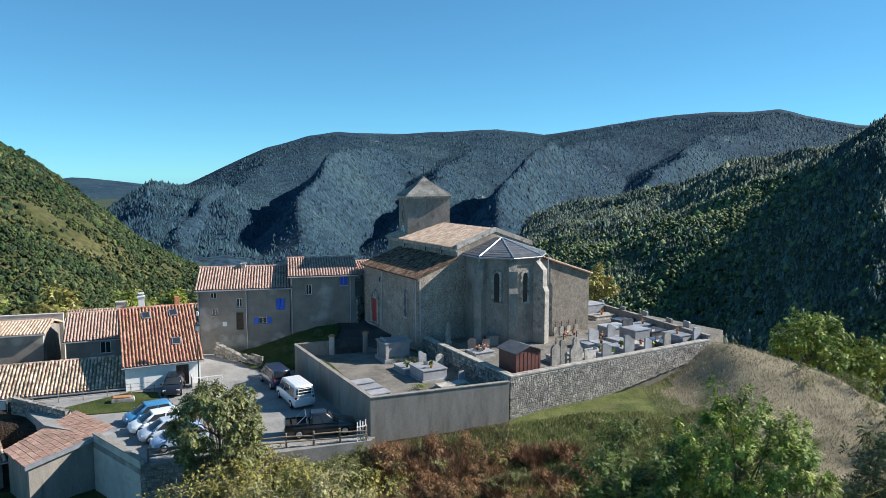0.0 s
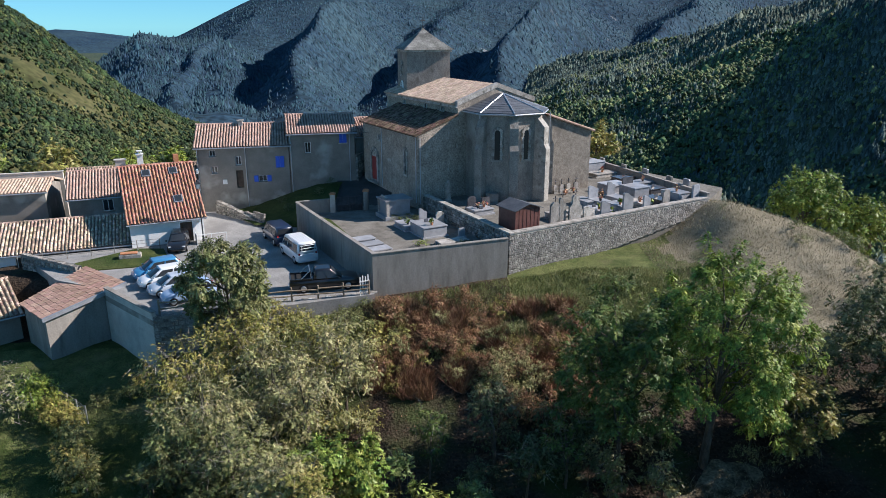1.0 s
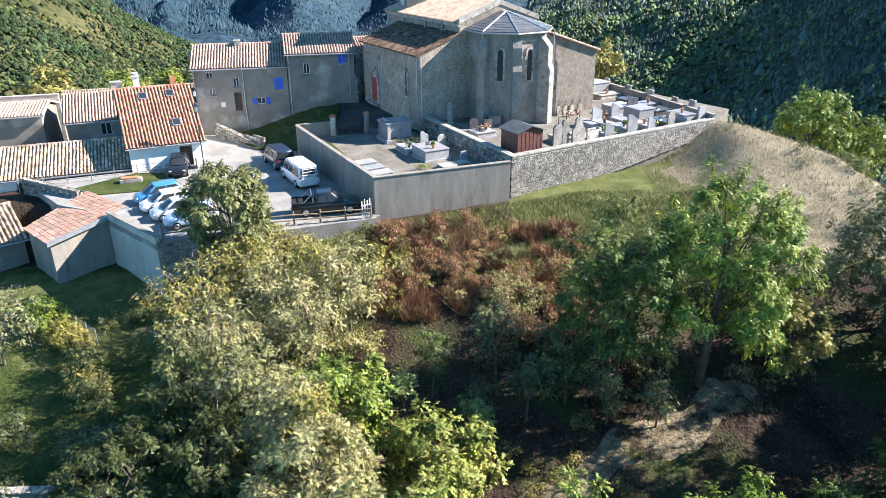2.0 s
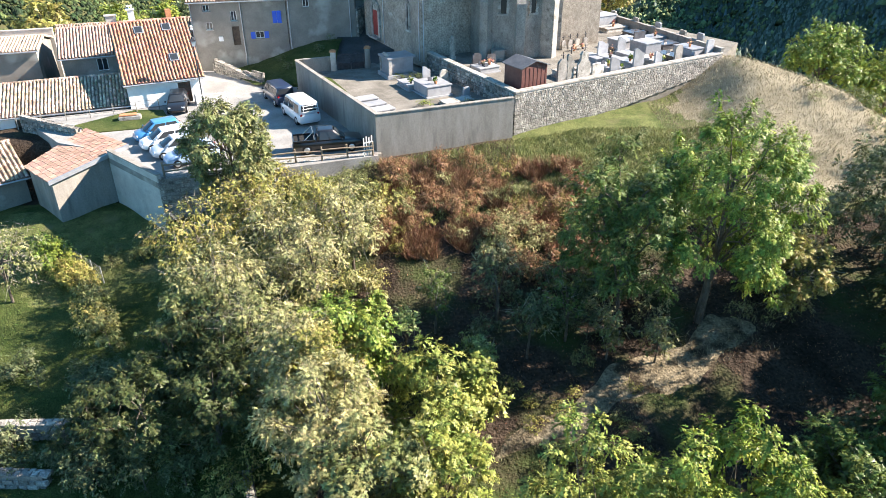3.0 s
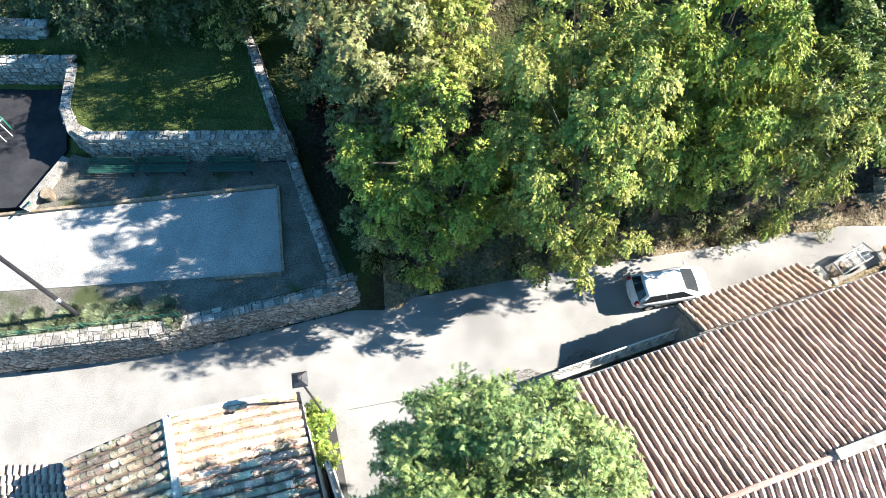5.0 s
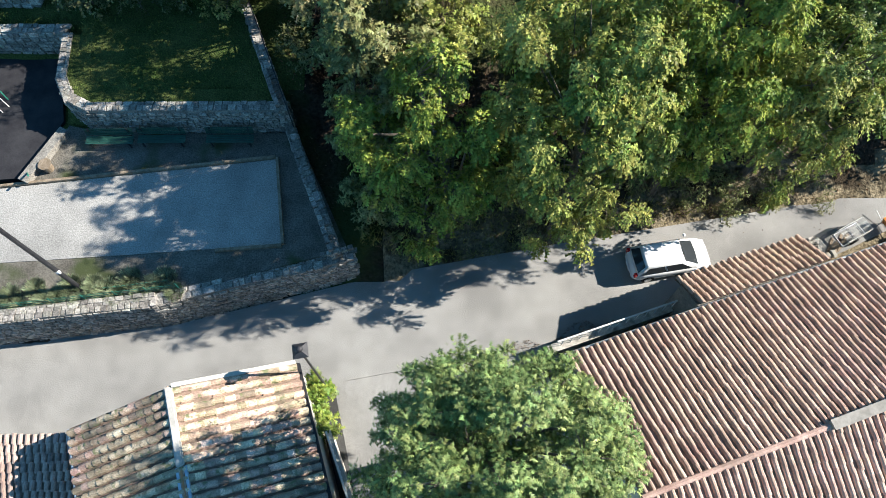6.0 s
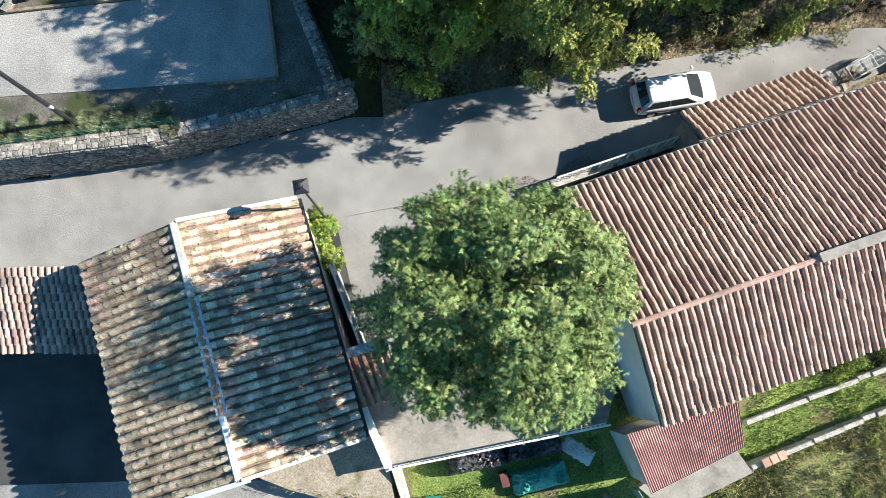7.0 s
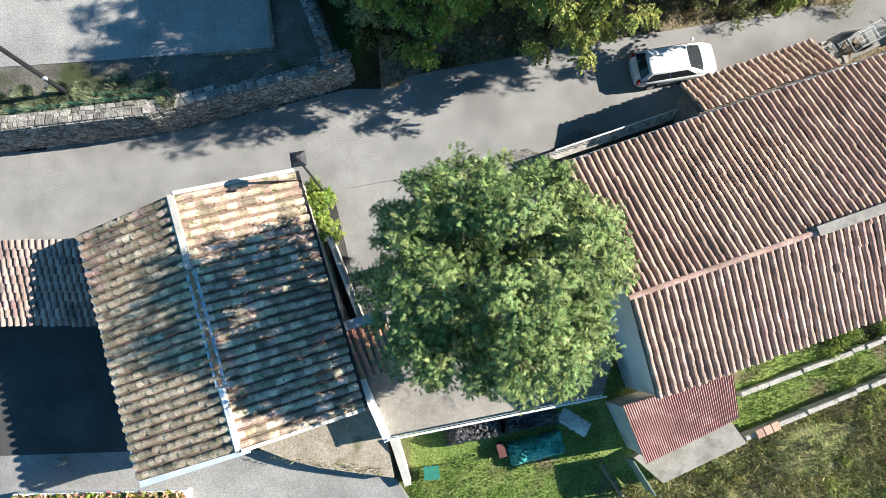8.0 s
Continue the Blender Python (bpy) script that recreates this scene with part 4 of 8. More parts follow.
for i in range(5):
    p, q = ro[i], ro[i + 1]
    sl = part("slate_roof", flat_roof([(p[0], p[1], 8.66), (q[0], q[1], 8.66), APEX] if i not in (0, 4) else ([(p[0], p[1], 8.66), (q[0], q[1], 8.66), APEX, (0, 1.49, 10.15)]), 0.05), SLATE, church, "dark slate apse roof")
    bm = bmesh.new()
    tube(bm, [(q[0], q[1], 8.7), (APEX[0], APEX[1], APEX[2] + 0.04)], 0.075, 0.075, 6)
    if i < 4:
        part("hip_flashing", bm, ZINC, sl, "pale zinc hip strip")
    else:
        bm.free()
    bm = bmesh.new()
    for j in range(1, 9):                                     # overlapping courses
        t0, t1 = (j - 1) / 9, j / 9 + 0.01
        a0, b0 = Vector((p[0], p[1], 8.67)).lerp(Vector(APEX), t0), Vector((q[0], q[1], 8.67)).lerp(Vector(APEX), t0)
        a1, b1 = Vector((p[0], p[1], 8.67)).lerp(Vector(APEX), t1), Vector((q[0], q[1], 8.67)).lerp(Vector(APEX), t1)
        up = Vector((0, 0, 0.045))
        bm.faces.new([bm.verts.new(v) for v in (a0 + up, b0 + up, b1 + up * 0.3, a1 + up * 0.3)])
        bm.faces.new([bm.verts.new(v) for v in (a0, b0, b0 + up, a0 + up)])
    part("slating", bm, SLATE, sl)
bm = bmesh.new()
for p, q in zip(ro, ro[1:]):
    tube(bm, [(p[0] * 1.015, p[1] * 1.015, 8.56), (q[0] * 1.015, q[1] * 1.015, 8.56)], 0.07, 0.07, 8)
part("gutter", bm, ZINC, church)
for x, y in ((-AP - 0.12, -1.2), (3.4, -2.95)):
    downpipe(church, x, y, -0.3, 8.5)
# nave and aisle roofs, gable coping
roof(church, (-NR - 0.4, NW, NZ - 0.05), (-NR - 0.4, NE + 0.35, NZ - 0.05), (0, NE + 0.35, NA + 0.1), (0, NW, NA + 0.1), TILE_PALE, 0.3, 0.4, label="pale canal-tiled south slope")
roof(church, (NR + 0.4, NE + 0.35, NZ - 0.05), (NR + 0.4, NW, NZ - 0.05), (0, NW, NA + 0.1), (0, NE + 0.35, NA + 0.1), TILE_PALE, 0.3, 0.4, label="canal-tiled north slope")
roof(church, (AX - 0.35, 14.6, AZ0 - 0.02), (AX - 0.35, NE - 0.15, AZ0 - 0.02), (-NR - 0.004, NE - 0.15, AZ1 + 0.14), (-NR - 0.004, 14.6, AZ1 + 0.14), TILE_DARK, 0.3, 0.4, label="dark old canal-tiled aisle roof")
roof(church, (10.0, -2.3, 6.1), (10.0, 9, 6.1), (3.7, 9, 8.15), (3.7, -2.3, 8.15), TILE, 0.3, 0.4, label="canal-tiled chapel roof")
for s in (-1, 1):
    part("gable_coping", prism([(0, NE - 0.1), (s * (NR + 0.1), NE - 0.1), (s * (NR + 0.1), NE + 0.34), (0, NE + 0.34)], [NA - 0.15, NZ - 0.2, NZ - 0.2, NA - 0.15], [NA + 0.32, NZ + 0.27, NZ + 0.27, NA + 0.32]), WEATHERED, church)
part("cornice", boxes((-NR - 0.2, -NR - 0.003, NE, NW, NZ - 0.42, NZ - 0.2)), WEATHERED, church)
ms = frame_between((AX, 14.5, 0), (AX, NE, 0))             # south aisle wall, west to east
# portal with arched stone surround
portal = thing("door", "", "")
for k in ("label", "category"):
    if k in portal:
        del portal[k]
portal.parent, portal.matrix_basis = church, ms
part("leaf", boxes((2.3, 3.6, -0.06, 0.1, 0.45, 3.0), bevel=0.01), RED, portal, "red painted double door")
for row in ((1.9, 2.3, -0.16, 0.1, 0.3, 3.0), (3.6, 4.0, -0.16, 0.1, 0.3, 3.0), (1.9, 4.0, -0.5, 0.1, 0.1, 0.3)):
    part("stone", boxes(row, bevel=0.02), WEATHERED, portal)
for i in range(11):
    aa = math.pi * (i + 0.5) / 11
    part("stone", box(bmesh.new(), -0.2, 0.2, -0.16, 0.1, -0.13, 0.12, m=Matrix.Translation((2.95 + 0.85 * math.cos(aa), 0, 3.0 + 0.85 * math.sin(aa))) @ Matrix.Rotation(-aa, 4, "Y")), WEATHERED, portal)
part("tympanum", prism([(2.95 + 0.68 * math.cos(t), 3.0 + 0.68 * math.sin(t)) for t in np.linspace(0, math.pi, 10)], 0.0, 0.1), WEATHERED, portal).matrix_basis = Matrix(((1, 0, 0, 0), (0, 0, 1, -0.05), (0, 1, 0, 0), (0, 0, 0, 1)))
lancet(church, ms, 10.4, 2.3, 4.6, 0.14)
lancet(church, ms, 4.3, 5.0, 5.5, 0.18, False)
mn = frame_between((-NR, NW, 0), (-NR, NE, 0))
for xx in (4.5, 9.5, 13.0):
    lancet(church, mn, xx, 8.35, 8.75, 0.15, False)
bm = bmesh.new()
tube(bm, [(AX - 0.02, 12.6, 5.5), (AX - 1.2, 12.6, 5.5)], 0.02, 0.02, 6)
box(bm, AX - 1.25, AX - 1.0, 12.5, 12.7, 5.1, 5.45)
part("wall_lamp", bm, IRON, church)
downpipe(church, AX - 0.08, NE + 0.3, -0.2, 6.3)
downpipe(church, AX - 0.08, 9.6, 0.0, 6.3)
downpipe(church, AX + 0.2, NE - 0.08, -0.3, 6.3)
# tower: cornice, pyramid roof in courses, clock, belfry slits, cross
part("cornice", prism([tuple((TW @ Vector((x, y, 0)))[:2]) for x, y in ((-2.65, -2.65), (2.65, -2.65), (2.65, 2.65), (-2.65, 2.65))], 13.85, 14.08), WEATHERED, tower)
bm = bmesh.new()
for j in range(9):
    t0, t1 = j / 9, (j + 1) / 9
    r0, r1 = 2.85 * (1 - t0) ** 1.12 + 0.02, 2.85 * (1 - t1) ** 1.12 + 0.02
    vs = []
    for r, zz in ((r0, 14.09 + 2.3 * t0), (r1 + 0.03, 14.09 + 2.3 * t1)):
        vs.append([bm.verts.new(TW @ Vector((x * r, y * r, zz))) for x, y in ((-1, -1), (1, -1), (1, 1), (-1, 1))])
    for k in range(4):
        bm.faces.new((vs[0][k], vs[0][(k + 1) % 4], vs[1][(k + 1) % 4], vs[1][k]))
    bm.faces.new(vs[0][::-1])
    bm.faces.new(vs[1])
part("spire_roof", bm, LAUZE, tower, "low pyramid roof of grey stone slabs")
bm = bmesh.new()
tube(bm, [(-1.0, 15.2, 16.3), (-1.0, 15.2, 17.6)], 0.05, 0.03, 6)
tube(bm, [(-1.3, 15.2, 17.2), (-0.7, 15.2, 17.2)], 0.03, 0.03, 6)
part("roof_cross", bm, IRON, tower)
mt = TW @ Matrix.Translation((-2.5, 0, 0)) @ Matrix.Rotation(radians(-90), 4, "Z")
clock = new("clock")
clock.parent, clock.matrix_basis = tower, mt
bm = bmesh.new()
bmesh.ops.create_cone(bm, cap_ends=True, segments=28, radius1=0.75, radius2=0.75, depth=0.08, matrix=Matrix.Translation((0, -0.04, 9.9)) @ Matrix.Rotation(radians(90), 4, "X"))
bmesh.ops.translate(bm, verts=bm.verts[:], vec=(0, 0, 0))
face = part("clock_face", bm, WHITE, tower, "white round clock dial")
face.matrix_basis = mt
bpy.data.objects.remove(clock)
bm = boxes((-0.03, 0.03, -0.11, -0.085, 9.85, 10.45), (-0.02, 0.4, -0.11, -0.085, 9.86, 9.93))
part("clock_pointers", bm, IRON, face)
for zz, dz in ((11.3, 1.0), (8.0, 0.7)):
    lancet(tower, mt, 0, zz, zz + dz, 0.25)

# ---- cemeteries ----
def wall_run(name, label, a, b, z0, z1, th, mat, cap=None):
    m = frame_between((a[0], a[1], 0), (b[0], b[1], 0))
    L = math.hypot(b[0] - a[0], b[1] - a[1])
    t = thing(name, label, "wall", kind="structure")
    body = part("wall_body", prism([(0, 0), (L, 0), (L, th), (0, th)], [z0[0], z0[1], z0[1], z0[0]], [z1[0], z1[1], z1[1], z1[0]]), mat, t)
    body.matrix_basis = m
    c = part("coping", prism([(-0.04, -0.05), (L + 0.04, -0.05), (L + 0.04, th + 0.05), (-0.04, th + 0.05)], [z1[0] + 0.003, z1[1] + 0.003, z1[1] + 0.003, z1[0] + 0.003], [z1[0] + 0.07, z1[1] + 0.07, z1[1] + 0.07, z1[0] + 0.07]), cap or mat, t)
    c.matrix_basis = m
    return t


strip("lower_cemetery_ground", [(-5.4, 50.9), (5.3, 54.7), (-4.6, 73.2), (-11, 68.3), (-14.2, 67.3)], 14.4, GRAVEL, "grey gravel floor of the lower cemetery", 2.5)
strip("upper_cemetery_ground", [(5.5, 55.1), (26, 67.5), (30, 74), (20, 88), (6, 93), (-9, 90), (-9.5, 84), (-4.9, 74)], 15.52, GRAVEL, "grey gravel terrace of the upper cemetery", 3.5)
strip("church_forecourt", [(-4.9, 74.2), (-10.0, 84), (-13, 84.5), (-17, 80), (-12, 78.5), (-11.0, 69.5), (-8, 68.9)], [15.5, 16.1, 16.0, 15.0, 15.5, 13.8, 13.9], SHADED_ASPHALT, "dark tarmac slope up to the church door", 2.5)
wall_run("boundary_wall_1", "long cement-rendered cemetery wall beside the parking", (-14.4, 66.95), (-5.35, 50.6), (12.3, 12.3), (15.6, 15.6), 0.25, CONCRETE)
wall_run("boundary_wall_2", "streaked grey cement-rendered cemetery front wall", (-5.36, 50.55), (5.25, 54.25), (11.2, 11.8), (15.6, 15.72), 0.28, CONCRETE)
wall_run("boundary_wall_3", "cement-rendered cemetery wall beside the gate", (-14.35, 67.1), (-11.15, 68.1), (12.3, 12.6), (15.6, 15.65), 0.25, CONCRETE)
cw = thing("boundary_wall_4", "tall grey rubble-stone cemetery wall with pale coping", "wall", kind="structure")
rubble(cw, "wall_core", (5.45, 54.75), (26.1, 67.45), (11.2, 14.6), (15.95, 15.95), 0.5, 0.2, 300, STONE, cap=WEATHERED, core=MORTAR_PALE, proud=0.016)
cw = thing("boundary_wall_5", "rubble retaining wall between the two cemetery levels", "wall", kind="structure")
rubble(cw, "wall_core", (-5.2, 74.3), (5.4, 54.8), (13.8, 13.8), (16.05, 15.95), 0.45, 0.35, 0, STONE, cap=WEATHERED)
wall_run("boundary_wall_6", "low weathered cemetery back wall", (26.2, 67.6), (18.0, 88), (13, 13), (16.4, 16.4), 0.3, CONCRETE, WEATHERED)
rail = thing("wall_railing", "thin dark iron rail on the cemetery wall", "railing")
bm = bmesh.new()
tube(bm, [(-5.0, 74.6, 16.15), (-5.0, 74.6, 17.0)], 0.03, 0.03, 6)
tube(bm, [(-3.0, 70.8, 16.1), (-3.0, 70.8, 16.8)], 0.03, 0.03, 6)
tube(bm, [(-5.0, 74.6, 16.9), (-3.0, 70.8, 16.75)], 0.02, 0.02, 6)
part("rail", bm, IRON, rail)

# gate with two pillars
def pillar(x, y, zt, mat):
    t = thing("gate_pillar", "square rendered gate pillar with a tiled cap", "pillar", "cemetery gate pillars", at=Matrix.Translation((x, y, 14.2)))
    part("shaft", boxes((-0.24, 0.24, -0.24, 0.24, -0.5, zt), bevel=0.02), mat, t)
    part("cap", boxes((-0.32, 0.32, -0.32, 0.32, zt + 0.003, zt + 0.12), (-0.2, 0.2, -0.2, 0.2, zt + 0.12, zt + 0.22), bevel=0.03), TERRACOTTA, t)
    return t


pillar(-10.95, 68.0, 2.0, PLASTER)
pillar(-7.75, 69.0, 2.1, CONCRETE)
gate = thing("cemetery_gate", "black iron double gate with upright bars", "gate", at=frame_between((-10.65, 68.15, 14.3), (-8.0, 68.95, 14.3)))
for x0 in (0.05, 1.4):
    leaf = part("gate_frame", boxes((x0, x0 + 1.28, 0, 0.05, 0.05, 0.12), (x0, x0 + 1.28, 0, 0.05, 1.5, 1.56), (x0, x0 + 0.05, 0, 0.05, 0.12, 1.5), (x0 + 1.23, x0 + 1.28, 0, 0.05, 0.12, 1.5), (x0 + 0.05, x0 + 1.23, 0.01, 0.04, 0.12, 0.75)), IRON, gate)
    for i in range(8):
        bm = bmesh.new()
        tube(bm, [(x0 + 0.14 + i * 0.143, 0.025, 0.75), (x0 + 0.14 + i * 0.143, 0.025, 1.68)], 0.014, 0.014, 5)
        part("bar", bm, IRON, leaf)

strip("cemetery_grass", [(-13.6, 66.3), (-6.0, 52.8), (-5.2, 53.2), (-8.2, 59.5), (-11.0, 65.5)], 14.43, GRASS, "thin grass strip along the cemetery wall", 0.3)
# tombs


def slab_tomb(x, y, z, w, l, h, mat, head=None, turn=30, label="pale granite slab tomb with a stepped plinth", hmat=None):
    t = thing("tomb", label, "tomb", "cemetery tombs", at=Matrix.Translation((x, y, z)) @ Matrix.Rotation(radians(turn), 4, "Z"))
    part("plinth", boxes((-w / 2 - 0.12, w / 2 + 0.12, -l / 2 - 0.12, l / 2 + 0.12, -0.15, 0.14), bevel=0.02), mat, t)
    part("tomb_body", boxes((-w / 2, w / 2, -l / 2, l / 2, 0.143, h - 0.1), bevel=0.02), mat, t)
    part("slab", boxes((-w / 2 - 0.07, w / 2 + 0.07, -l / 2 - 0.07, l / 2 + 0.07, h - 0.097, h), bevel=0.02), mat, t)
    if head:
        stele(t, 0, l / 2 - 0.12, h + 0.003, head[0], head[1], hmat or mat, head[2] if len(head) > 2 else "shoulder")
    return t


def stele(parent, x, y, z, w, h, mat, style="shoulder", th=0.14):
    prof = {"shoulder": [(-0.5, 0), (0.5, 0), (0.5, 0.55), (0.38, 0.62), (0.28, 0.72), (0.26, 0.93), (0.15, 1), (-0.15, 1), (-0.26, 0.93), (-0.28, 0.72), (-0.38, 0.62), (-0.5, 0.55)],
            "round": [(-0.5, 0), (0.5, 0)] + [(0.5 * math.cos(t), 0.75 + 0.25 * math.sin(t)) for t in np.linspace(0, math.pi, 9)],
            "slope": [(-0.5, 0), (0.5, 0), (0.5, 0.72), (0.2, 0.8), (-0.1, 0.96), (-0.35, 1), (-0.5, 0.95)],
            "plain": [(-0.5, 0), (0.5, 0), (0.5, 0.92), (0.42, 1), (-0.42, 1), (-0.5, 0.92)]}[style]
    bm = bmesh.new()
    fa = [bm.verts.new((x + px * w, y - th / 2, z + pz * h)) for px, pz in prof]
    fb = [bm.verts.new((x + px * w, y + th / 2, z + pz * h)) for px, pz in prof]
    bm.faces.new(fa)
    bm.faces.new(fb[::-1])
    for i in range(len(prof)):
        j = (i + 1) % len(prof)
        bm.faces.new((fa[i], fb[i], fb[j], fa[j]))
    bmesh.ops.recalc_face_normals(bm, faces=bm.faces[:])
    return part("headstone", bm, mat, parent)


def stele_thing(x, y, z, w, h, mat, style, turn=30, label="pale carved headstone on a low base", cross=False):
    t = thing("headstone_monument", label, "headstone", "cemetery headstones", at=Matrix.Translation((x, y, z)) @ Matrix.Rotation(radians(turn), 4, "Z"))
    part("base", boxes((-w * 0.62, w * 0.62, -0.22, 0.22, -0.15, 0.3), bevel=0.02), mat, t)
    stele(t, 0, 0, 0.303, w, h, mat, style, 0.2)
    if cross:
        bm = bmesh.new()
        tube(bm, [(0, 0, 0.3 + h), (0, 0, 0.85 + h)], 0.045, 0.04, 6)
        tube(bm, [(-0.22, 0, 0.62 + h), (0.22, 0, 0.62 + h)], 0.04, 0.04, 6)
        part("cross", bm, IRON, t)
    return t


ZL, ZU = 14.4, 15.52
# lower cemetery
v = thing("burial_vault", "large pale grey stone vault with an overhanging lid", "tomb", "cemetery tombs", at=Matrix.Translation((-4.7, 66.3, ZL)) @ Matrix.Rotation(radians(27), 4, "Z"))
part("step", boxes((-1.5, 1.5, -1.3, 1.3, -0.1, 0.35), bevel=0.03), MARBLE, v)
part("vault_body", boxes((-1.2, 1.2, -1.0, 1.0, 0.353, 1.75), bevel=0.02), MARBLE, v)
part("pilaster", boxes((-1.32, -1.0, -1.12, -0.9, 0.353, 1.75), bevel=0.02), WEATHERED, v)
part("pilaster", boxes((-1.32, -1.0, 0.9, 1.12, 0.353, 1.75), bevel=0.02), WEATHERED, v)
part("lid", boxes((-1.45, 1.45, -1.2, 1.2, 1.753, 1.93), bevel=0.04), MARBLE, v)
part("scroll", boxes((-1.3, -0.9, -0.6, 0.6, 1.933, 2.2), bevel=0.1), WEATHERED, v)
for px, py in ((-7.0, 57.9), (-6.2, 56.4), (-5.4, 55.0)):
    slab_tomb(px, py, ZL, 2.1, 1.1, 0.32, MARBLE, turn=30, label="low flat pale granite slab tomb")
slab_tomb(-3.2, 62.2, ZL, 1.6, 2.4, 0.5, MARBLE, turn=28, label="low pale stone tomb with a flat lid")
slab_tomb(-1.3, 60.3, ZL, 2.3, 2.7, 1.0, MARBLE, turn=28, label="high pale grey stone tomb on a wide plinth")
stele_thing(-1.9, 63.6, ZL, 0.75, 1.2, MARBLE, "slope", 28)
stele_thing(-0.3, 62.8, ZL, 0.8, 1.1, WEATHERED, "round", 28)
stele_thing(1.6, 58.6, ZL, 0.6, 0.7, MARBLE, "plain", 28, cross=False)
slab_tomb(0.8, 57.2, ZL, 2.6, 1.1, 0.35, WEATHERED, turn=28, label="low broken weathered stone tomb")
# brown shed
sh = thing("tomb_shelter", "dark red-brown sheet-metal tomb shelter with a grey pitched roof", "shed", at=Matrix.Translation((6.1, 56.5, ZU)) @ Matrix.Rotation(radians(31), 4, "Z"))
part("shed_wall", boxes((-0.1, 2.45, 0, 2.4, -0.1, 1.95)), BROWN_METAL, sh)
for i in range(6):
    part("seam", boxes((0.28 + i * 0.4, 0.31 + i * 0.4, -0.025, -0.003, 0, 1.92)), BROWN_METAL, sh)
bm = bmesh.new()
for x0, x1, z0, z1 in ((-0.3, 1.17, 1.9, 2.4), (1.17, 2.65, 2.4, 1.9)):
    vs = [bm.verts.new(q) for q in ((x0, -0.2, z0), (x1, -0.2, z1), (x1, 2.6, z1), (x0, 2.6, z0), (x0, -0.2, z0 + 0.06), (x1, -0.2, z1 + 0.06), (x1, 2.6, z1 + 0.06), (x0, 2.6, z0 + 0.06))]
    for f in ((0, 1, 2, 3), (4, 5, 6, 7), (0, 1, 5, 4), (1, 2, 6, 5), (2, 3, 7, 6), (3, 0, 4, 7)):
        bm.faces.new([vs[i] for i in f])
bmesh.ops.recalc_face_normals(bm, faces=bm.faces[:])
part("shed_roof", bm, SLATE, sh, "grey sheet roof")
part("gable_infill", prism([(-0.1, 1.95), (2.45, 1.95), (1.17, 2.36)], 0, 2.3), BROWN_METAL, sh).matrix_basis = Matrix(((1, 0, 0, 0), (0, 0, 1, 0.03), (0, 1, 0, 0), (0, 0, 0, 1)))
# front row along the stone wall
stele_thing(9.6, 58.6, ZU, 1.0, 1.9, WEATHERED, "round", 31, "tall weathered grey monument with an iron cross", True)
stele_thing(10.3, 59.0, ZU, 0.7, 2.2, WEATHERED, "slope", 31, "tall weathered headstone with a carved top", True)
stele_thing(11.5, 59.5, ZU, 1.35, 2.3, WEATHERED, "shoulder", 31, "broad brown-grey shouldered headstone with an iron cross", True)
stele_thing(12.9, 60.4, ZU, 1.25, 1.1, WEATHERED, "slope", 31, "squat weathered headstone on a low base")
stele_thing(14.6, 61.5, ZU, 1.05, 1.35, MARBLE, "slope", 31, "white marble headstone with a slanted top")
stele_thing(17.0, 63.0, ZU, 1.2, 1.75, MARBLE, "slope", 31, "white marble headstone with a slanted top")
stele_thing(19.2, 64.6, ZU, 0.85, 1.1, MARBLE, "slope", 31, "small white marble headstone")
stele_thing(21.4, 65.9, ZU, 0.9, 1.35, WEATHERED, "round", 31, "grey round-topped headstone on a base")
stele_thing(25.0, 68.1, ZU, 0.9, 1.3, MARBLE, "plain", 31, "pale headstone at the wall's corner")
slab_tomb(14.3, 63.0, ZU, 1.2, 2.3, 0.55, MARBLE)
slab_tomb(16.6, 64.6, ZU, 1.3, 2.2, 0.6, MARBLE)
slab_tomb(18.9, 66.2, ZU, 1.2, 2.2, 0.45, WEATHERED)
slab_tomb(21.0, 67.5, ZU, 1.2, 2.2, 0.5, BLACK_GRANITE, label="dark polished granite slab tomb")
slab_tomb(23.4, 69.3, ZU, 1.6, 2.3, 0.75, MARBLE)
slab_tomb(12.2, 61.8, ZU, 1.2, 2.2, 0.5, WEATHERED, label="weathered stone slab tomb")
slab_tomb(10.2, 60.9, ZU, 1.2, 2.0, 0.6, WEATHERED, label="weathered stone slab tomb")
# second row
slab_tomb(13.7, 66.4, ZU, 1.3, 2.2, 0.6, MARBLE)
slab_tomb(15.0, 66.0, ZU, 1.3, 2.0, 0.65, MARBLE, (1.2, 1.2, "slope"), label="white marble tomb with a slanted headstone")
slab_tomb(17.1, 67.6, ZU, 1.3, 2.0, 0.6, MARBLE, (1.0, 1.3, "slope"), label="white marble tomb with a slanted headstone")
slab_tomb(19.3, 69.6, ZU, 2.0, 2.2, 1.25, MARBLE, (1.4, 0.7, "plain"), label="high white marble tomb with a dark headstone", hmat=BLACK_GRANITE)
slab_tomb(17.9, 72.3, ZU, 2.6, 2.2, 0.9, MARBLE)
slab_tomb(22.0, 72.2, ZU, 2.2, 1.6, 0.5, BLACK_GRANITE, label="dark polished granite slab tomb")
slab_tomb(21.6, 75.0, ZU, 2.4, 1.6, 0.55, MARBLE)
slab_tomb(20.2, 77.6, ZU, 2.2, 1.5, 0.5, BLACK_GRANITE, label="dark polished granite slab tomb")
slab_tomb(18.4, 80.4, ZU, 3.0, 1.6, 0.45, WEATHERED, label="low weathered stone slab tomb")
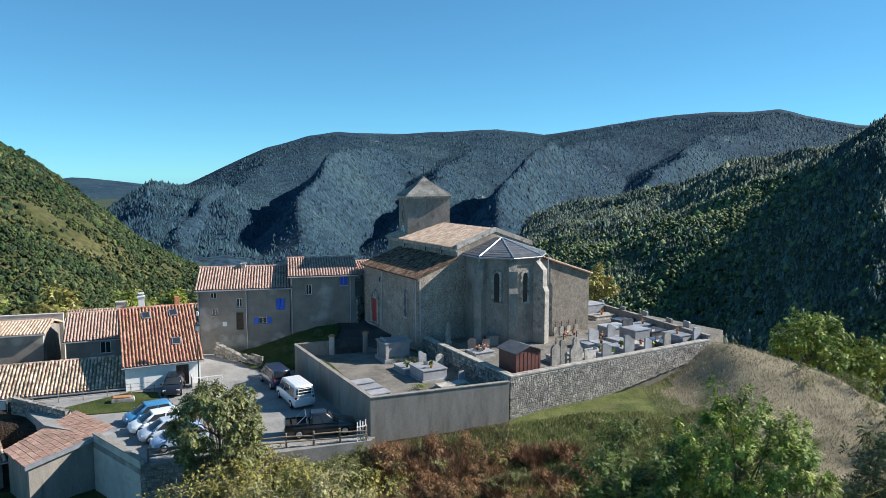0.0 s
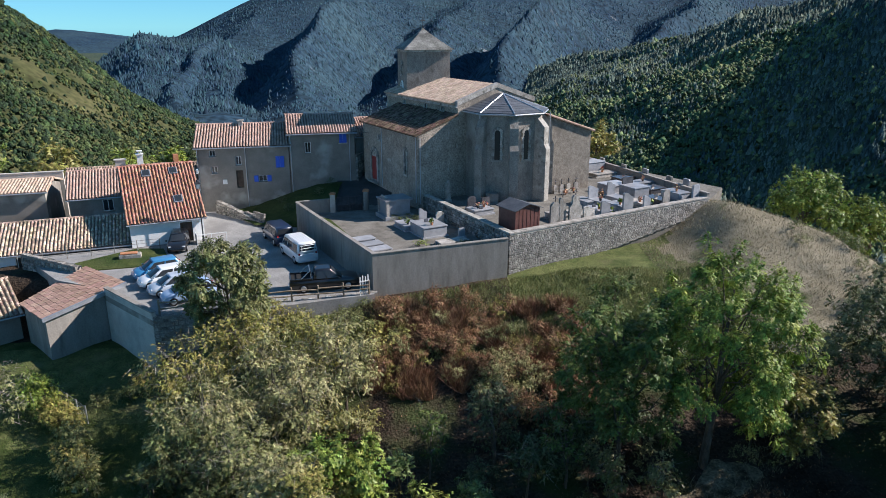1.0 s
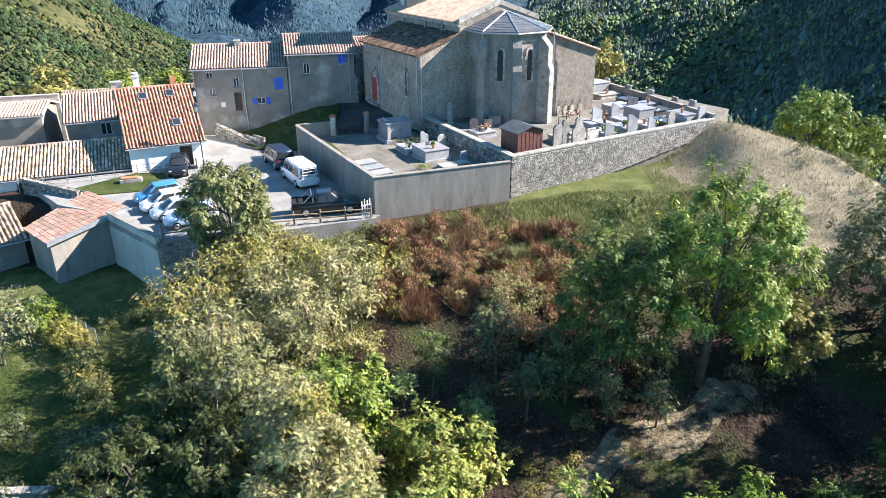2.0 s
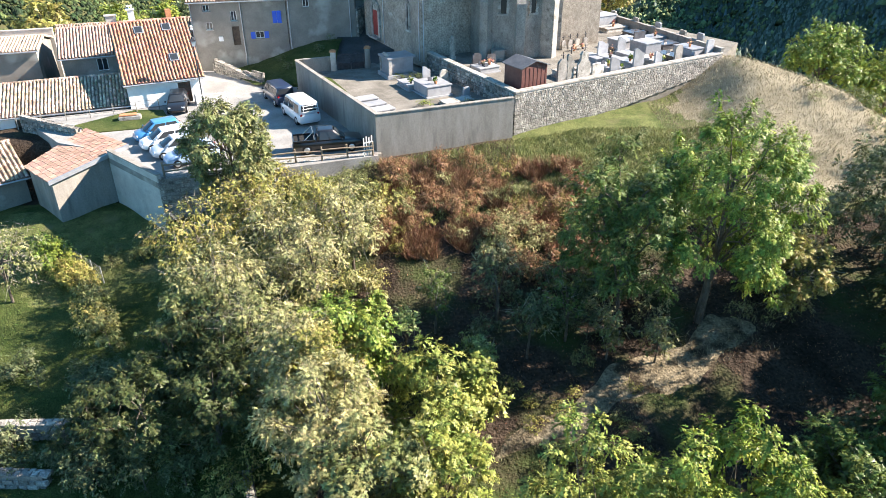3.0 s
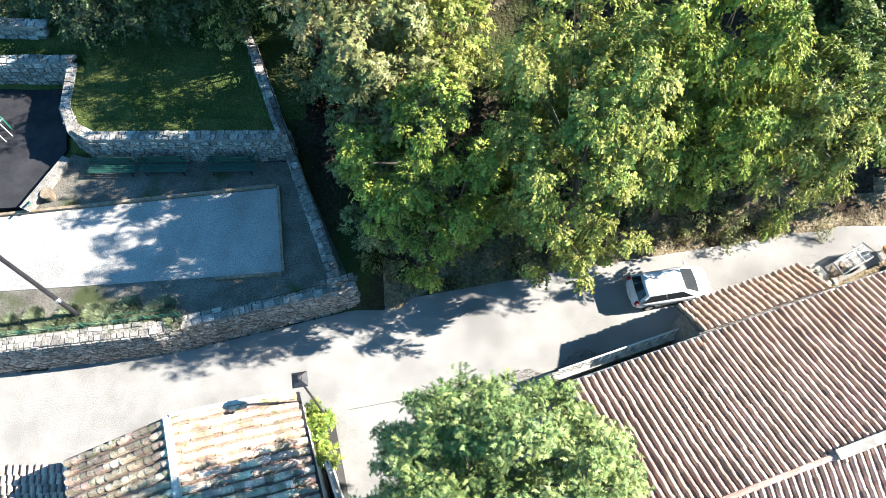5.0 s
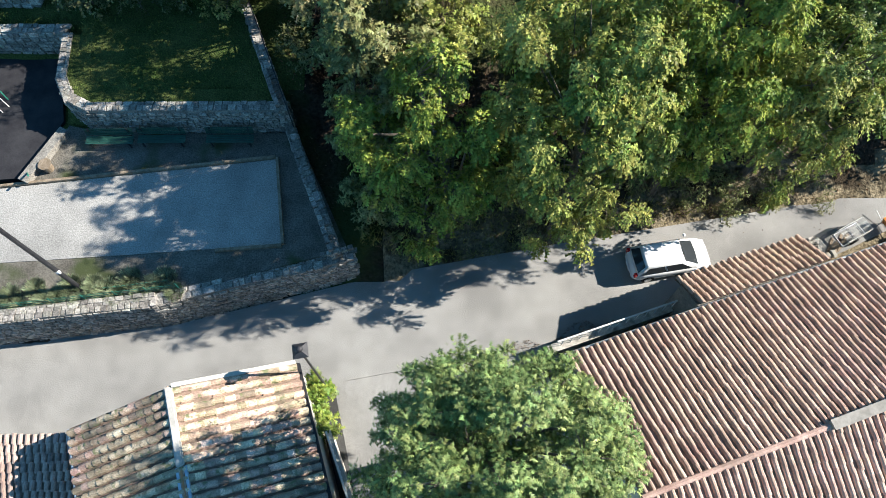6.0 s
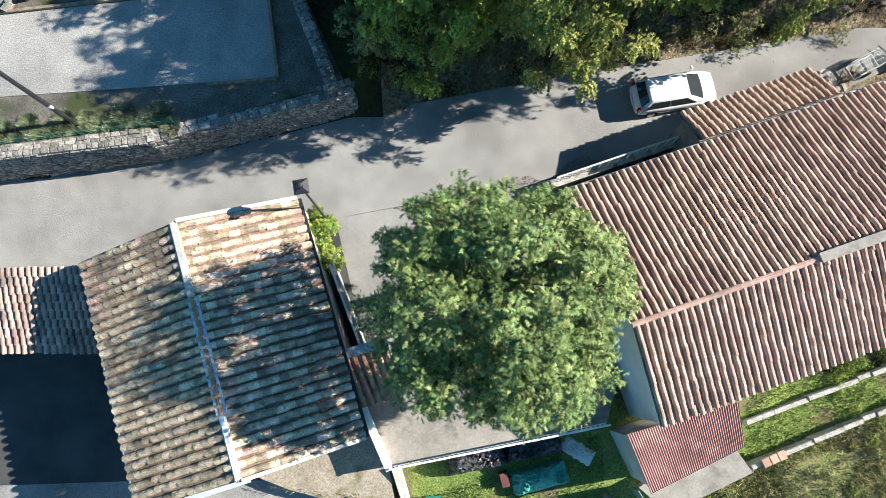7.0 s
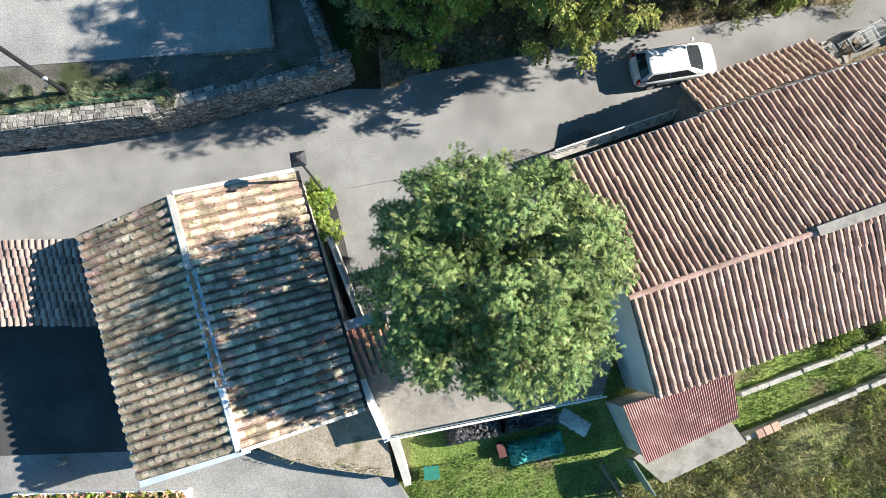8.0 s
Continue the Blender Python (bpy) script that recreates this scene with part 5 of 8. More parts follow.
slab_tomb(17.6, 83.5, ZU, 3.0, 2.0, 1.2, MARBLE, label="large white stone vault with a flat lid")
for px, py, hh in ((25.2, 71.5, 1.2), (24.2, 74.0, 1.0), (22.6, 77.5, 1.1), (21.0, 80.8, 1.0), (19.4, 85.0, 1.0)):
    stele_thing(px, py, ZU, 0.9, hh, WEATHERED if hh < 1.1 else MARBLE, "plain", 112, "grey headstone against the back wall")
# tombs beside the apse
slab_tomb(4.8, 67.3, ZU, 1.0, 0.9, 1.0, CONCRETE, turn=20, label="small grey-green cement vault by the apse")
slab_tomb(3.4, 63.2, ZU, 2.0, 1.6, 0.55, MARBLE, turn=30, label="pale stone tomb covered with small plaques")
stele_thing(2.7, 64.8, ZU, 0.9, 0.95, BLACK_GRANITE, "round", 30, "dark rounded granite headstone")
stele_thing(4.0, 64.6, ZU, 0.9, 0.9, BLACK_GRANITE, "plain", 30, "dark granite headstone by the apse")
stele_thing(0.5, 67.6, ZU, 0.5, 1.9, WEATHERED, "shoulder", 30, "tall narrow pale stone monument")
for px, py in ((11.6, 71.4), (12.3, 71.8), (13.1, 72.3), (14.0, 72.9)):
    stele_thing(px, py, ZU, 0.5, 0.6, WEATHERED, "round", 30, "small weathered headstone with an iron cross", True)

# potted flowers and plaques on and between the tombs
rs_p = random.Random(21)
for px, py, pz in ((14.3, 62.6, ZU + 0.553), (16.6, 64.2, ZU + 0.603), (18.9, 65.8, ZU + 0.453), (23.4, 69.0, ZU + 0.753), (15.0, 65.3, ZU + 0.653), (13.2, 61.6, ZU), (15.6, 63.4, ZU), (20.2, 66.4, ZU), (12.6, 70.8, ZU), (13.6, 71.6, ZU), (19.0, 72.4, ZU + 0.903), (21.6, 74.8, ZU + 0.553), (3.2, 63.0, ZU + 0.553), (3.8, 63.4, ZU + 0.553), (-3.2, 61.6, ZL + 0.503), (-1.0, 59.6, ZL + 1.003), (18.4, 80.2, ZU + 0.453), (16.2, 70.2, ZU)):
    t = thing("flower_pot", "small terracotta pot of cemetery flowers", "flower pot", "pots on the tombs", at=Matrix.Translation((px, py, pz)))
    bm = bmesh.new()
    tube(bm, [(0, 0, 0), (0, 0, 0.2), (0, 0, 0.24)], 0.1, 0.15, 10)
    part("pot", bm, TERRACOTTA if rs_p.random() < 0.6 else IRON, t)
    k = 40
    rq = np.random.default_rng(rs_p.randrange(9999))
    c = rq.normal(0, 0.11, (k, 3)) + np.array([0, 0, 0.36])
    d1, d2 = rq.normal(0, 0.06, (2, k, 3))
    bulk("bouquet", np.stack([c + d1, c + d2, c - d1, c - d2], 1).reshape(-1, 3), np.arange(4 * k).reshape(-1, 4), FLOWER if rs_p.random() < 0.55 else LEAF["bright"], t)
for px, py, pz in ((14.0, 63.4, ZU + 0.553), (16.9, 64.9, ZU + 0.603), (21.0, 67.6, ZU + 0.503), (3.0, 63.5, ZU + 0.553), (3.5, 62.7, ZU + 0.553), (-1.5, 60.6, ZL + 1.003), (22.0, 72.2, ZU + 0.503), (10.2, 61.0, ZU + 0.603)):
    t = thing("plaque", "small dark granite memorial plaque on a tomb", "plaque", "plaques on the tombs", at=Matrix.Translation((px, py, pz)) @ Matrix.Rotation(radians(30), 4, "Z"))
    part("tablet", box(bmesh.new(), -0.2, 0.2, -0.03, 0.03, 0.02, 0.3, bevel=0.01, m=Matrix.Rotation(radians(-15), 4, "X")), BLACK_GRANITE, t)
    part("foot", boxes((-0.2, 0.2, -0.05, 0.09, 0, 0.03)), BLACK_GRANITE, t)

# ---- houses by the church ----
h, L = gable_house("house", "grey rendered two-storey house with a sunlit tiled roof and blue shutters", (-26.5, 75.1), (-17.0, 77.1), 8.5, 12.7, 19.75, 21.5, 19.75, 4.2, GREY_PLASTER, TILE,
                   ((1.3, 1.95, 5.95, 6.6), (1.4, 2.05, 4.1, 4.85), (4.0, 4.6, 4.9, 5.9), (3.95, 4.7, 2.4, 4.35, "door"), (8.25, 9.15, 4.5, 5.75, "blue closed"), (6.3, 7.2, 3.0, 3.7, "blue")), w=0.3)
downpipe(h, 5.05, -0.08, 0, 6.9)
downpipe(h, 0.05, -0.1, 0, 6.9)
part("meter_box", boxes((2.5, 2.95, -0.14, -0.003, 2.9, 3.4), bevel=0.02), WHITE, h)
part("chimney", boxes((4.3, 4.8, 3.6, 4.1, 8.2, 9.25), (4.2, 4.9, 3.5, 4.2, 9.25, 9.33)), PLASTER, h)
bm = bmesh.new()
tube(bm, [(-0.02, -0.1, 4.7), (-0.02, -0.7, 4.8)], 0.02, 0.02, 6)
box(bm, -0.14, 0.1, -0.82, -0.58, 4.3, 4.75, bevel=0.03)
part("wall_lantern", bm, WHITE, h)
h, L = gable_house("house", "taller grey house with flaking plaster, tiled roof and blue shutter", (-16.9, 77.0), (-9.9, 78.6), 8.0, 13.0, 20.95, 22.4, 20.9, 4.0, GREY_PLASTER, TILE,
                   ((1.7, 2.35, 5.7, 6.9), (5.5, 6.3, 6.7, 7.75, "blue closed")), w=0.3)
downpipe(h, 6.6, -0.08, 1.2, 7.8)
downpipe(h, 0.15, -0.08, 0, 7.8)
h, L = gable_house("house", "small pale house with a tiled roof behind the lane", (-10.4, 83.5), (-5.0, 85.5), 6, 14.5, 19.7, 21.3, 19.7, 3.5, PLASTER, TILE, w=0.3)
lw = thing("lane_wall", "old rubble lane wall with a dark doorway", "wall", kind="structure")
rubble(lw, "wall_core", (-9.7, 78.7), (-8.9, 83.2), (13, 14), (18.2, 18.0), 0.4, 0.4, 0, STONE_J)
bk = thing("bank_wall", "low rubble wall below the sloping lawn", "wall", kind="structure")
rubble(bk, "wall_core", (-24.6, 74.3), (-18.6, 69.3), (12.3, 12.3), (14.0, 12.9), 0.5, 0.35, 0, STONE_J)
# sloping lawn below the houses
def lawn_z(x, y):
    return 12.75 + 2.6 * smooth(x + 0.15 * (y - 70), -23, -11) * smooth(y, 66.5, 76.5)
lx, ly = np.meshgrid(np.linspace(0, 1, 24), np.linspace(0, 1, 24))
gx = (-19.0 + 7.6 * lx) * (1 - ly) + (-24.3 + 13.0 * lx) * ly
gy = (68.8 - 0.4 * lx) * (1 - ly) + (75.0 + 2.9 * lx) * ly
v = np.stack([gx, gy, lawn_z(gx, gy) + 0.05 * np.sin(gx * 3) * np.sin(gy * 2.3)], -1).reshape(-1, 3)
i = (np.arange(23)[:, None] * 24 + np.arange(23)[None]).ravel()
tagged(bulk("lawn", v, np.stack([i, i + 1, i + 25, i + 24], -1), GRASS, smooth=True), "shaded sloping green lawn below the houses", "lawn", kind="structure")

# ---- village houses ----
h, L = gable_house("house", "house with a large steep red canal-tiled roof and skylights", (-28.5, 61.6), (-22.7, 64.4), 10, 12.6, 15.0, 18.8, 15.2, 7.3, WHITE, TILE_RED,
                   ((4.3, 5.4, 0.05, 1.95, "door"),), w=0.3, over=0.3)
for xx, yy in ((2.2, 6.0), (4.7, 6.1), (4.6, 2.2)):
    sl = math.atan2(3.8, 7.3)
    m = Matrix.Translation((xx, yy, 2.4 + yy * 3.8 / 7.3 + 0.2)) @ Matrix.Rotation(sl, 4, "X")
    sk = part("skylight", boxes((-0.4, 0.4, -0.5, 0.5, -0.1, 0.08), bevel=0.01), ZINC, h)
    sk.matrix_basis = m
    part("pane", boxes((-0.32, 0.32, -0.42, 0.42, 0.083, 0.095)), GLASS, sk)
part("chimney", boxes((5.0, 5.5, 7.6, 8.1, 5.5, 7.1), bevel=0.02), TERRACOTTA, h)
part("stair_rail", boxes((5.5, 5.55, -1.6, -0.3, 0.0, 1.0), (5.5, 8.2, -1.62, -1.55, 0.95, 1.0), (6.8, 6.85, -1.6, -1.55, 0, 1.0), (8.15, 8.2, -1.6, -1.55, 0, 1.0)), WHITE, h)
h, L = gable_house("house", "long low house with a weathered canal-tiled roof and white wall", (-46, 55.5), (-28.9, 62.1), 8, 11.0, 13.05, 14.7, 13.0, 4.3, WHITE, TILE_OLD, ((9.0, 9.8, 0.2, 1.6, "door"),), w=0.3)
h, L = gable_house("house", "grey house with a half-shaded tiled roof and one window", (-37.3, 68.3), (-30.2, 71.2), 8.5, 12.0, 15.7, 17.5, 15.7, 4.6, GREY_PLASTER, TILE, ((3.0, 4.0, 2.1, 3.3),), w=0.3)
sk = part("skylight", boxes((-0.5, 0.5, -0.4, 0.4, -0.1, 0.08)), ZINC, h)
sk.matrix_basis = Matrix.Translation((5.2, 3.2, 5.05)) @ Matrix.Rotation(radians(21), 4, "X")
part("chimney", boxes((6.6, 7.2, 4.5, 5.1, 5.0, 6.9), (6.5, 7.3, 4.4, 5.2, 6.9, 7.0), (6.75, 6.85, 4.6, 5.0, 7.0, 7.25), (7.0, 7.1, 4.6, 5.0, 7.0, 7.25), (6.6, 7.2, 4.5, 5.1, 7.25, 7.32)), WHITE, h)
part("chimney", boxes((4.4, 5.4, 4.8, 5.3, 5.0, 6.4), (4.3, 5.5, 4.7, 5.4, 6.4, 6.5)), PLASTER, h)
bm = bmesh.new()
tube(bm, [(6.0, 4.9, 5.4), (6.0, 4.9, 7.2)], 0.02, 0.02, 5)
tube(bm, [(5.2, 4.9, 6.9), (6.9, 4.9, 7.1)], 0.015, 0.015, 5)
part("aerial", bm, IRON, h)
gable_house("house", "plain dark grey house with a pale tiled roof", (-50, 66.2), (-40.2, 69.4), 8, 11.5, 16.2, 16.75, 15.8, 4.0, GREY_PLASTER, TILE_PALE, w=0.3)
gable_house("house", "far house with a weathered tiled roof", (-43, 78.5), (-33.5, 81.5), 7, 11.0, 14.8, 16.0, 14.8, 3.5, PLASTER, TILE_OLD, w=0.3)
gable_house("house", "house with a dark tiled roof behind the street", (-33.5, 80), (-28.2, 81.4), 7, 11.0, 14.8, 16.3, 14.8, 3.5, PLASTER, TILE_OLD, w=0.3)
wall_run("yard_wall_1", "plain pale grey rendered wall in the village", (-56, 73.5), (-42.5, 77.5), (10, 11), (16.6, 16.6), 0.4, PLASTER)
gable_house("house", "low house with ribbed old tiled roof beside the garage", (-40.6, 44.5), (-33.2, 51.0), 8, 8.4, 10.7, 12.3, 10.7, 4.2, GREY_PLASTER, TILE_OLD, w=0.34)

# garage under a pink tiled roof, and the retaining wall beside it
gar = thing("garage", "rendered garage with a pink tiled single-pitch roof and zinc verge", "garage")
G0, G1, G2, G3 = (-32.1, 50.05), (-28.95, 47.25), (-25.1, 51.5), (-29.8, 55.2)
part("garage_wall", prism([G0, G1, G2, G3], 7.5, [11.7, 11.7, 12.8, 12.8]), CONCRETE, gar)
roof(gar, (-32.4, 50.0, 11.85), (-28.97, 46.92, 11.85), (-24.75, 51.6, 13.0), (-29.85, 55.5, 13.0), TILE_PINK, 0.42, 0.42, name="roof")
part("verge", prism([(-28.92, 46.84), (-24.68, 51.52), (-24.78, 51.62), (-29.02, 46.94)], [11.6, 12.72, 12.72, 11.6], [11.9, 13.05, 13.05, 11.9]), ZINC, gar, "grey-blue zinc verge")
rt = wall_run("retaining_wall_1", "tall rendered retaining wall below the parking", (-25.9, 50.3), (-20.3, 45.35), (7.5, 8.4), (13.0, 13.0), 0.28, PLASTER, CONCRETE)
q = part("band", boxes((0.01, math.hypot(5.6, 4.95) - 0.01, -0.004, 0.284, 12.0, 12.45)), GREY_PLASTER, rt, "dark cement band")
q.matrix_basis = frame_between((-25.9, 50.3, 0), (-20.3, 45.35, 0))
rw = thing("retaining_wall_2", "rough stone edge below the parking area", "wall", kind="structure")
rubble(rw, "wall_core", (-20.25, 45.4), (-5.3, 50.1), (9.5, 11.2), (12.62, 12.62), 0.5, 0.35, 0, STONE_J)
gy_ = thing("yard_wall_2", "dark rubble yard wall beside the garage", "wall", kind="structure")
rubble(gy_, "wall_core", (-36.2, 57.4), (-30.2, 54.6), (11, 11), (13.4, 13.2), 0.4, 0.35, 0, STONE_J)
strip("grass_verge", [(-31.5, 57.0), (-29.8, 55.0), (-25.6, 56.2), (-24.2, 58.8), (-25.5, 61.2), (-28.0, 61.2)], 12.74, GRASS, "short dry grass verge by the long roof", 0.4)
bl = thing("stone_block", "pale flat stone block on the grass", "stone", at=Matrix.Translation((-27.4, 58.6, 12.7)) @ Matrix.Rotation(0.3, 4, "Z"))
part("block", boxes((-0.9, 0.9, -0.4, 0.4, 0, 0.4), bevel=0.06), WEATHERED, bl)
part("top_slab", boxes((-0.8, 0.6, -0.35, 0.3, 0.403, 0.5), bevel=0.03), TERRACOTTA, bl)


def timber_fence(name, label, a, b, z, n, rails=(0.5, 0.9), lean=0.0):
    f = thing(name, label, "fence", at=frame_between((a[0], a[1], z), (b[0], b[1], z)))
    L = math.hypot(b[0] - a[0], b[1] - a[1])
    rs = random.Random(3)
    for i in range(n):
        bm = bmesh.new()
        tube(bm, [(L * i / (n - 1), 0, -0.4), (L * i / (n - 1) + rs.uniform(-0.05, 0.05), rs.uniform(-0.05, 0.05), 1.15)], 0.075, 0.07, 7)
        part("post", bm, WOOD, f)
    for zz in rails:
        for i in range(n - 1):
            bm = bmesh.new()
            tube(bm, [(L * i / (n - 1), -0.08, zz + rs.uniform(-0.05, 0.05)), (L * (i + 1) / (n - 1), -0.08, zz + rs.uniform(-0.08, 0.08))], 0.06, 0.055, 7)
            part("rail", bm, WOOD, f)
    return f


timber_fence("timber_fence", "weathered round-timber fence at the parking's edge", (-13.0, 47.9), (-5.6, 49.9), 12.6, 5)
timber_fence("timber_fence", "weathered round-timber fence beside the parked cars", (-20.0, 46.0), (-15.5, 47.2), 12.6, 3)
gt = thing("small_gate", "pale wooden gate leaning at the wall's corner", "gate", at=frame_between((-6.3, 49.6, 12.6), (-5.5, 50.1, 12.6)))
for i in range(4):
    part("slat", boxes((0.05 + i * 0.22, 0.13 + i * 0.22, 0, 0.03, 0.0, 1.5 + 0.1 * (i % 2))), PVC, gt)
part("cross_rail", boxes((0, 0.85, -0.03, -0.002, 0.35, 0.43), (0, 0.85, -0.03, -0.002, 1.1, 1.18)), PVC, gt)
wf = thing("wire_fence", "thin wire fence with concrete posts along the long house", "fence", at=frame_between((-36.5, 57.2, 12.6), (-25.6, 61.4, 12.6)))
for i in range(7):
    part("post", boxes((i * 1.9, i * 1.9 + 0.07, -0.1, -0.03, -0.3, 1.1)), CONCRETE, wf)
bm = bmesh.new()
for zz in (0.4, 0.75, 1.05):
    tube(bm, [(0, -0.06, zz), (11.5, -0.06, zz)], 0.012, 0.012, 4)
part("wire", bm, IRON, wf)

# ---- the roofs below the camera ----
h, L = gable_house("house", "long stone house with a ribbed pink-brown canal-tiled roof", (24.0, 13.85), (5.0, 7.3), 9.75, 0.0, 4.0, 6.2, 4.7, 5.85, WHITE, TILE, over=0.05, side=0.15, w=0.3, p=0.36, singles=300)
part("chimney", boxes((7.2, 8.0, 5.3, 6.3, 5.2, 7.0), bevel=0.02), PLASTER, h)
part("ridge_wall", boxes((3.0, 12.9, 5.7, 6.0, 5.6, 6.5)), GREY_PLASTER, h, "low rendered ridge wall")
part("flashing", boxes((3.0, 12.9, 5.66, 6.04, 6.503, 6.54)), CONCRETE, h, "weathered grey capping")
an = thing("lean_to", "low stone lean-to with an old canal-tiled roof", "shed")
part("lean_to_wall", prism([(10.75, 9.5), (10.3, 10.75), (15.8, 12.75), (16.4, 11.55)], -0.3, [3.5, 3.0, 3.0, 3.5]), MORTAR, an)
roof(an, (15.95, 13.05, 3.05), (10.05, 11.0, 3.05), (10.75, 9.62, 3.75), (16.7, 11.65, 3.75), TILE, 0.31, 0.36, singles=150)
wall_run("yard_wall_3", "low rendered front yard wall with a metal rail", (11.0, 10.75), (4.6, 8.55), (-0.3, -0.3), (0.9, 0.9), 0.3, CONCRETE, WEATHERED)
rl = thing("yard_railing", "pale metal railing on the yard wall", "railing", at=frame_between((11.0, 10.75, 0.95), (4.6, 8.55, 0.95)))
for i in range(14):
    part("baluster", boxes((0.2 + i * 0.46, 0.23 + i * 0.46, 0.13, 0.16, 0, 0.9)), PVC, rl)
part("top_rail", boxes((0.1, 6.5, 0.11, 0.18, 0.9, 0.95)), PVC, rl)


def corrugated(name, A, B, C, D, mat, parent, pitch=0.09, amp=0.02, label=""):
    A, B, C, D = (Vector(q) for q in (A, B, C, D))
    n = int((B - A).length / pitch) * 4
    nn = (B - A).cross(D - A).normalized()
    vs, fs = [], []
    for i in range(n + 1):
        s = i / n
        o = nn * (amp * math.sin(2 * math.pi * i / 4))
        vs += [A.lerp(B, s) + o, D.lerp(C, s) + o, A.lerp(B, s) + o - nn * 0.008, D.lerp(C, s) + o - nn * 0.008]
    for i in range(n):
        k = 4 * i
        fs += [(k, k + 4, k + 5, k + 1), (k + 2, k + 3, k + 7, k + 6)]
    return bulk(name, [tuple(v) for v in vs], fs, mat, parent, label)


rs_ = thing("sheet_lean_to", "lean-to with a faded red corrugated sheet roof", "shed")
corrugated("corrugated_roof", (8.1, -4.75, 2.75), (11.95, -2.95, 2.75), (11.35, -1.15, 3.9), (6.95, -2.35, 3.9), SHEET_RED, rs_, 0.09, 0.02)
part("lean_to_wall", prism([(8.2, -4.55), (11.8, -2.85), (11.2, -1.4), (7.2, -2.5)], -0.8, [2.6, 2.6, 3.7, 3.7]), PLASTER, rs_)
strip("concrete_slab", [(8.3, -4.9), (9.55, -6.0), (13.3, -4.3), (12.2, -2.7)], 0.1, CONCRETE, "pale concrete slab beside the lean-to", 0.6)
for a, b, nm in (((13.2, -2.3), (20.5, 0.4), "garden_kerb_1"), ((13.3, -4.2), (20.5, -1.3), "garden_kerb_2")):
    kerb = thing(nm, "broken pale concrete edging in the grass", "edging", kind="structure")
    m, L_ = frame_between((a[0], a[1], 0), (b[0], b[1], 0)), math.dist(a, b)
    x, k = 0.0, 0
    while x < L_ - 0.3:
        w_ = min(1.15 + 0.5 * math.sin(7.3 * k + len(nm)), L_ - x)
        q = part("edging_stone", boxes((0.01, w_ - 0.01, 0, 0.2, -0.9, 0.12 + 0.04 * math.sin(4.1 * k)), bevel=0.02), MORTAR_PALE, kerb)
        q.matrix_basis = m @ Matrix.Translation((x, 0.04 * math.sin(3.3 * k), 0)) @ Matrix.Rotation(0.03 * math.sin(5.7 * k), 4, "Z")
        x, k = x + w_, k + 1
st = thing("brick_pile", "short row of pale reddish blocks on the garden edging", "blocks", at=frame_between((13.7, -3.95, 0.17), (15.0, -3.4, 0.17)))
for i in range(3):
    part("block", boxes((i * 0.38, i * 0.38 + 0.36, -0.16, 0.22, 0, 0.12), bevel=0.02), TILE_PINK, st)

h, L = gable_house("house", "old house with a mossy patched canal-tiled roof and white mortar ridge", (-14.4, 4.3), (-11.5, -4.95), 8.7, 0.0, 4.5, 5.85, 4.2, 4.25, PLASTER, TILE_OLD, over=0.05, side=0.1, w=0.36, p=0.36, singles=300)
part("mortar_ridge", boxes((-0.1, L * 0.3, 4.1, 4.4, 5.9, 6.1), bevel=0.05), PLASTER, h, "pale mortar ridge strip")
part("mortar_ridge", boxes((L * 0.76, L + 0.1, 4.12, 4.38, 5.9, 6.08), bevel=0.05), WHITE, h, "pale mortar ridge strip")
part("ridge_capping", boxes((L * 0.3 + 0.005, L * 0.76 - 0.005, 4.18, 4.34, 5.9, 6.07), bevel=0.04), TERRACOTTA, h, "worn terracotta ridge capping")
for yy in (4.06, 4.36):
    part("flashing_strip", boxes((L * 0.3 + 0.005, L * 0.76 - 0.005, yy, yy + 0.1, 5.88, 6.02)), BLUE_ZINC, h, "blue-grey metal flashing")
part("verge_mortar", prism([(-0.16, 4.4), (0.0, 4.4), (0.0, 8.75), (-0.16, 8.75)], [5.7, 5.7, 4.1, 4.1], [6.12, 6.12, 4.42, 4.42]), PLASTER, h, "white mortared verge")
part("verge_mortar", prism([(L + 0.04, 4.4), (L + 0.18, 4.4), (L + 0.18, 8.75), (L + 0.04, 8.75)], [5.7, 5.7, 4.1, 4.1], [6.12, 6.12, 4.42, 4.42]), PLASTER, h)
part("eave_gutter", boxes((-0.1, L + 0.1, 8.72, 8.9, 4.0, 4.12), bevel=0.02), IRON, h, "dark metal eave gutter")
part("verge_gutter", boxes((L + 0.1, L + 0.35, -0.1, 4.2, 4.4, 4.5)), BLUE_ZINC, h)
part("rain_hopper", boxes((8.84, 9.24, -0.15, 0.25, 3.9, 4.4), bevel=0.03), IRON, h, "dark rainwater hopper at the eave")
fr = thing("outbuilding", "small outbuilding with a ribbed pink-brown tiled roof", "shed")
part("outbuilding_wall", prism([(-25, 1.1), (-14.3, 1.1), (-14.9, 4.1), (-25, 3.9)], -0.3, [1.75, 1.75, 2.65, 2.65]), PLASTER, fr)
roof(fr, (-25, 0.88, 1.9), (-13.5, 0.88, 1.9), (-14.45, 4.47, 2.85), (-25, 4.26, 2.85), TILE_SHADED, 0.3, 0.36, singles=100)
pr = thing("porch_roof", "small red-brown tiled porch roof with zinc flashing", "roof")
roof(pr, (-3.5, -1.4, 2.6), (-1.7, -0.85, 2.6), (-2.4, 1.1, 3.1), (-4.25, 0.55, 3.1), TILE_RED, 0.3, 0.36)
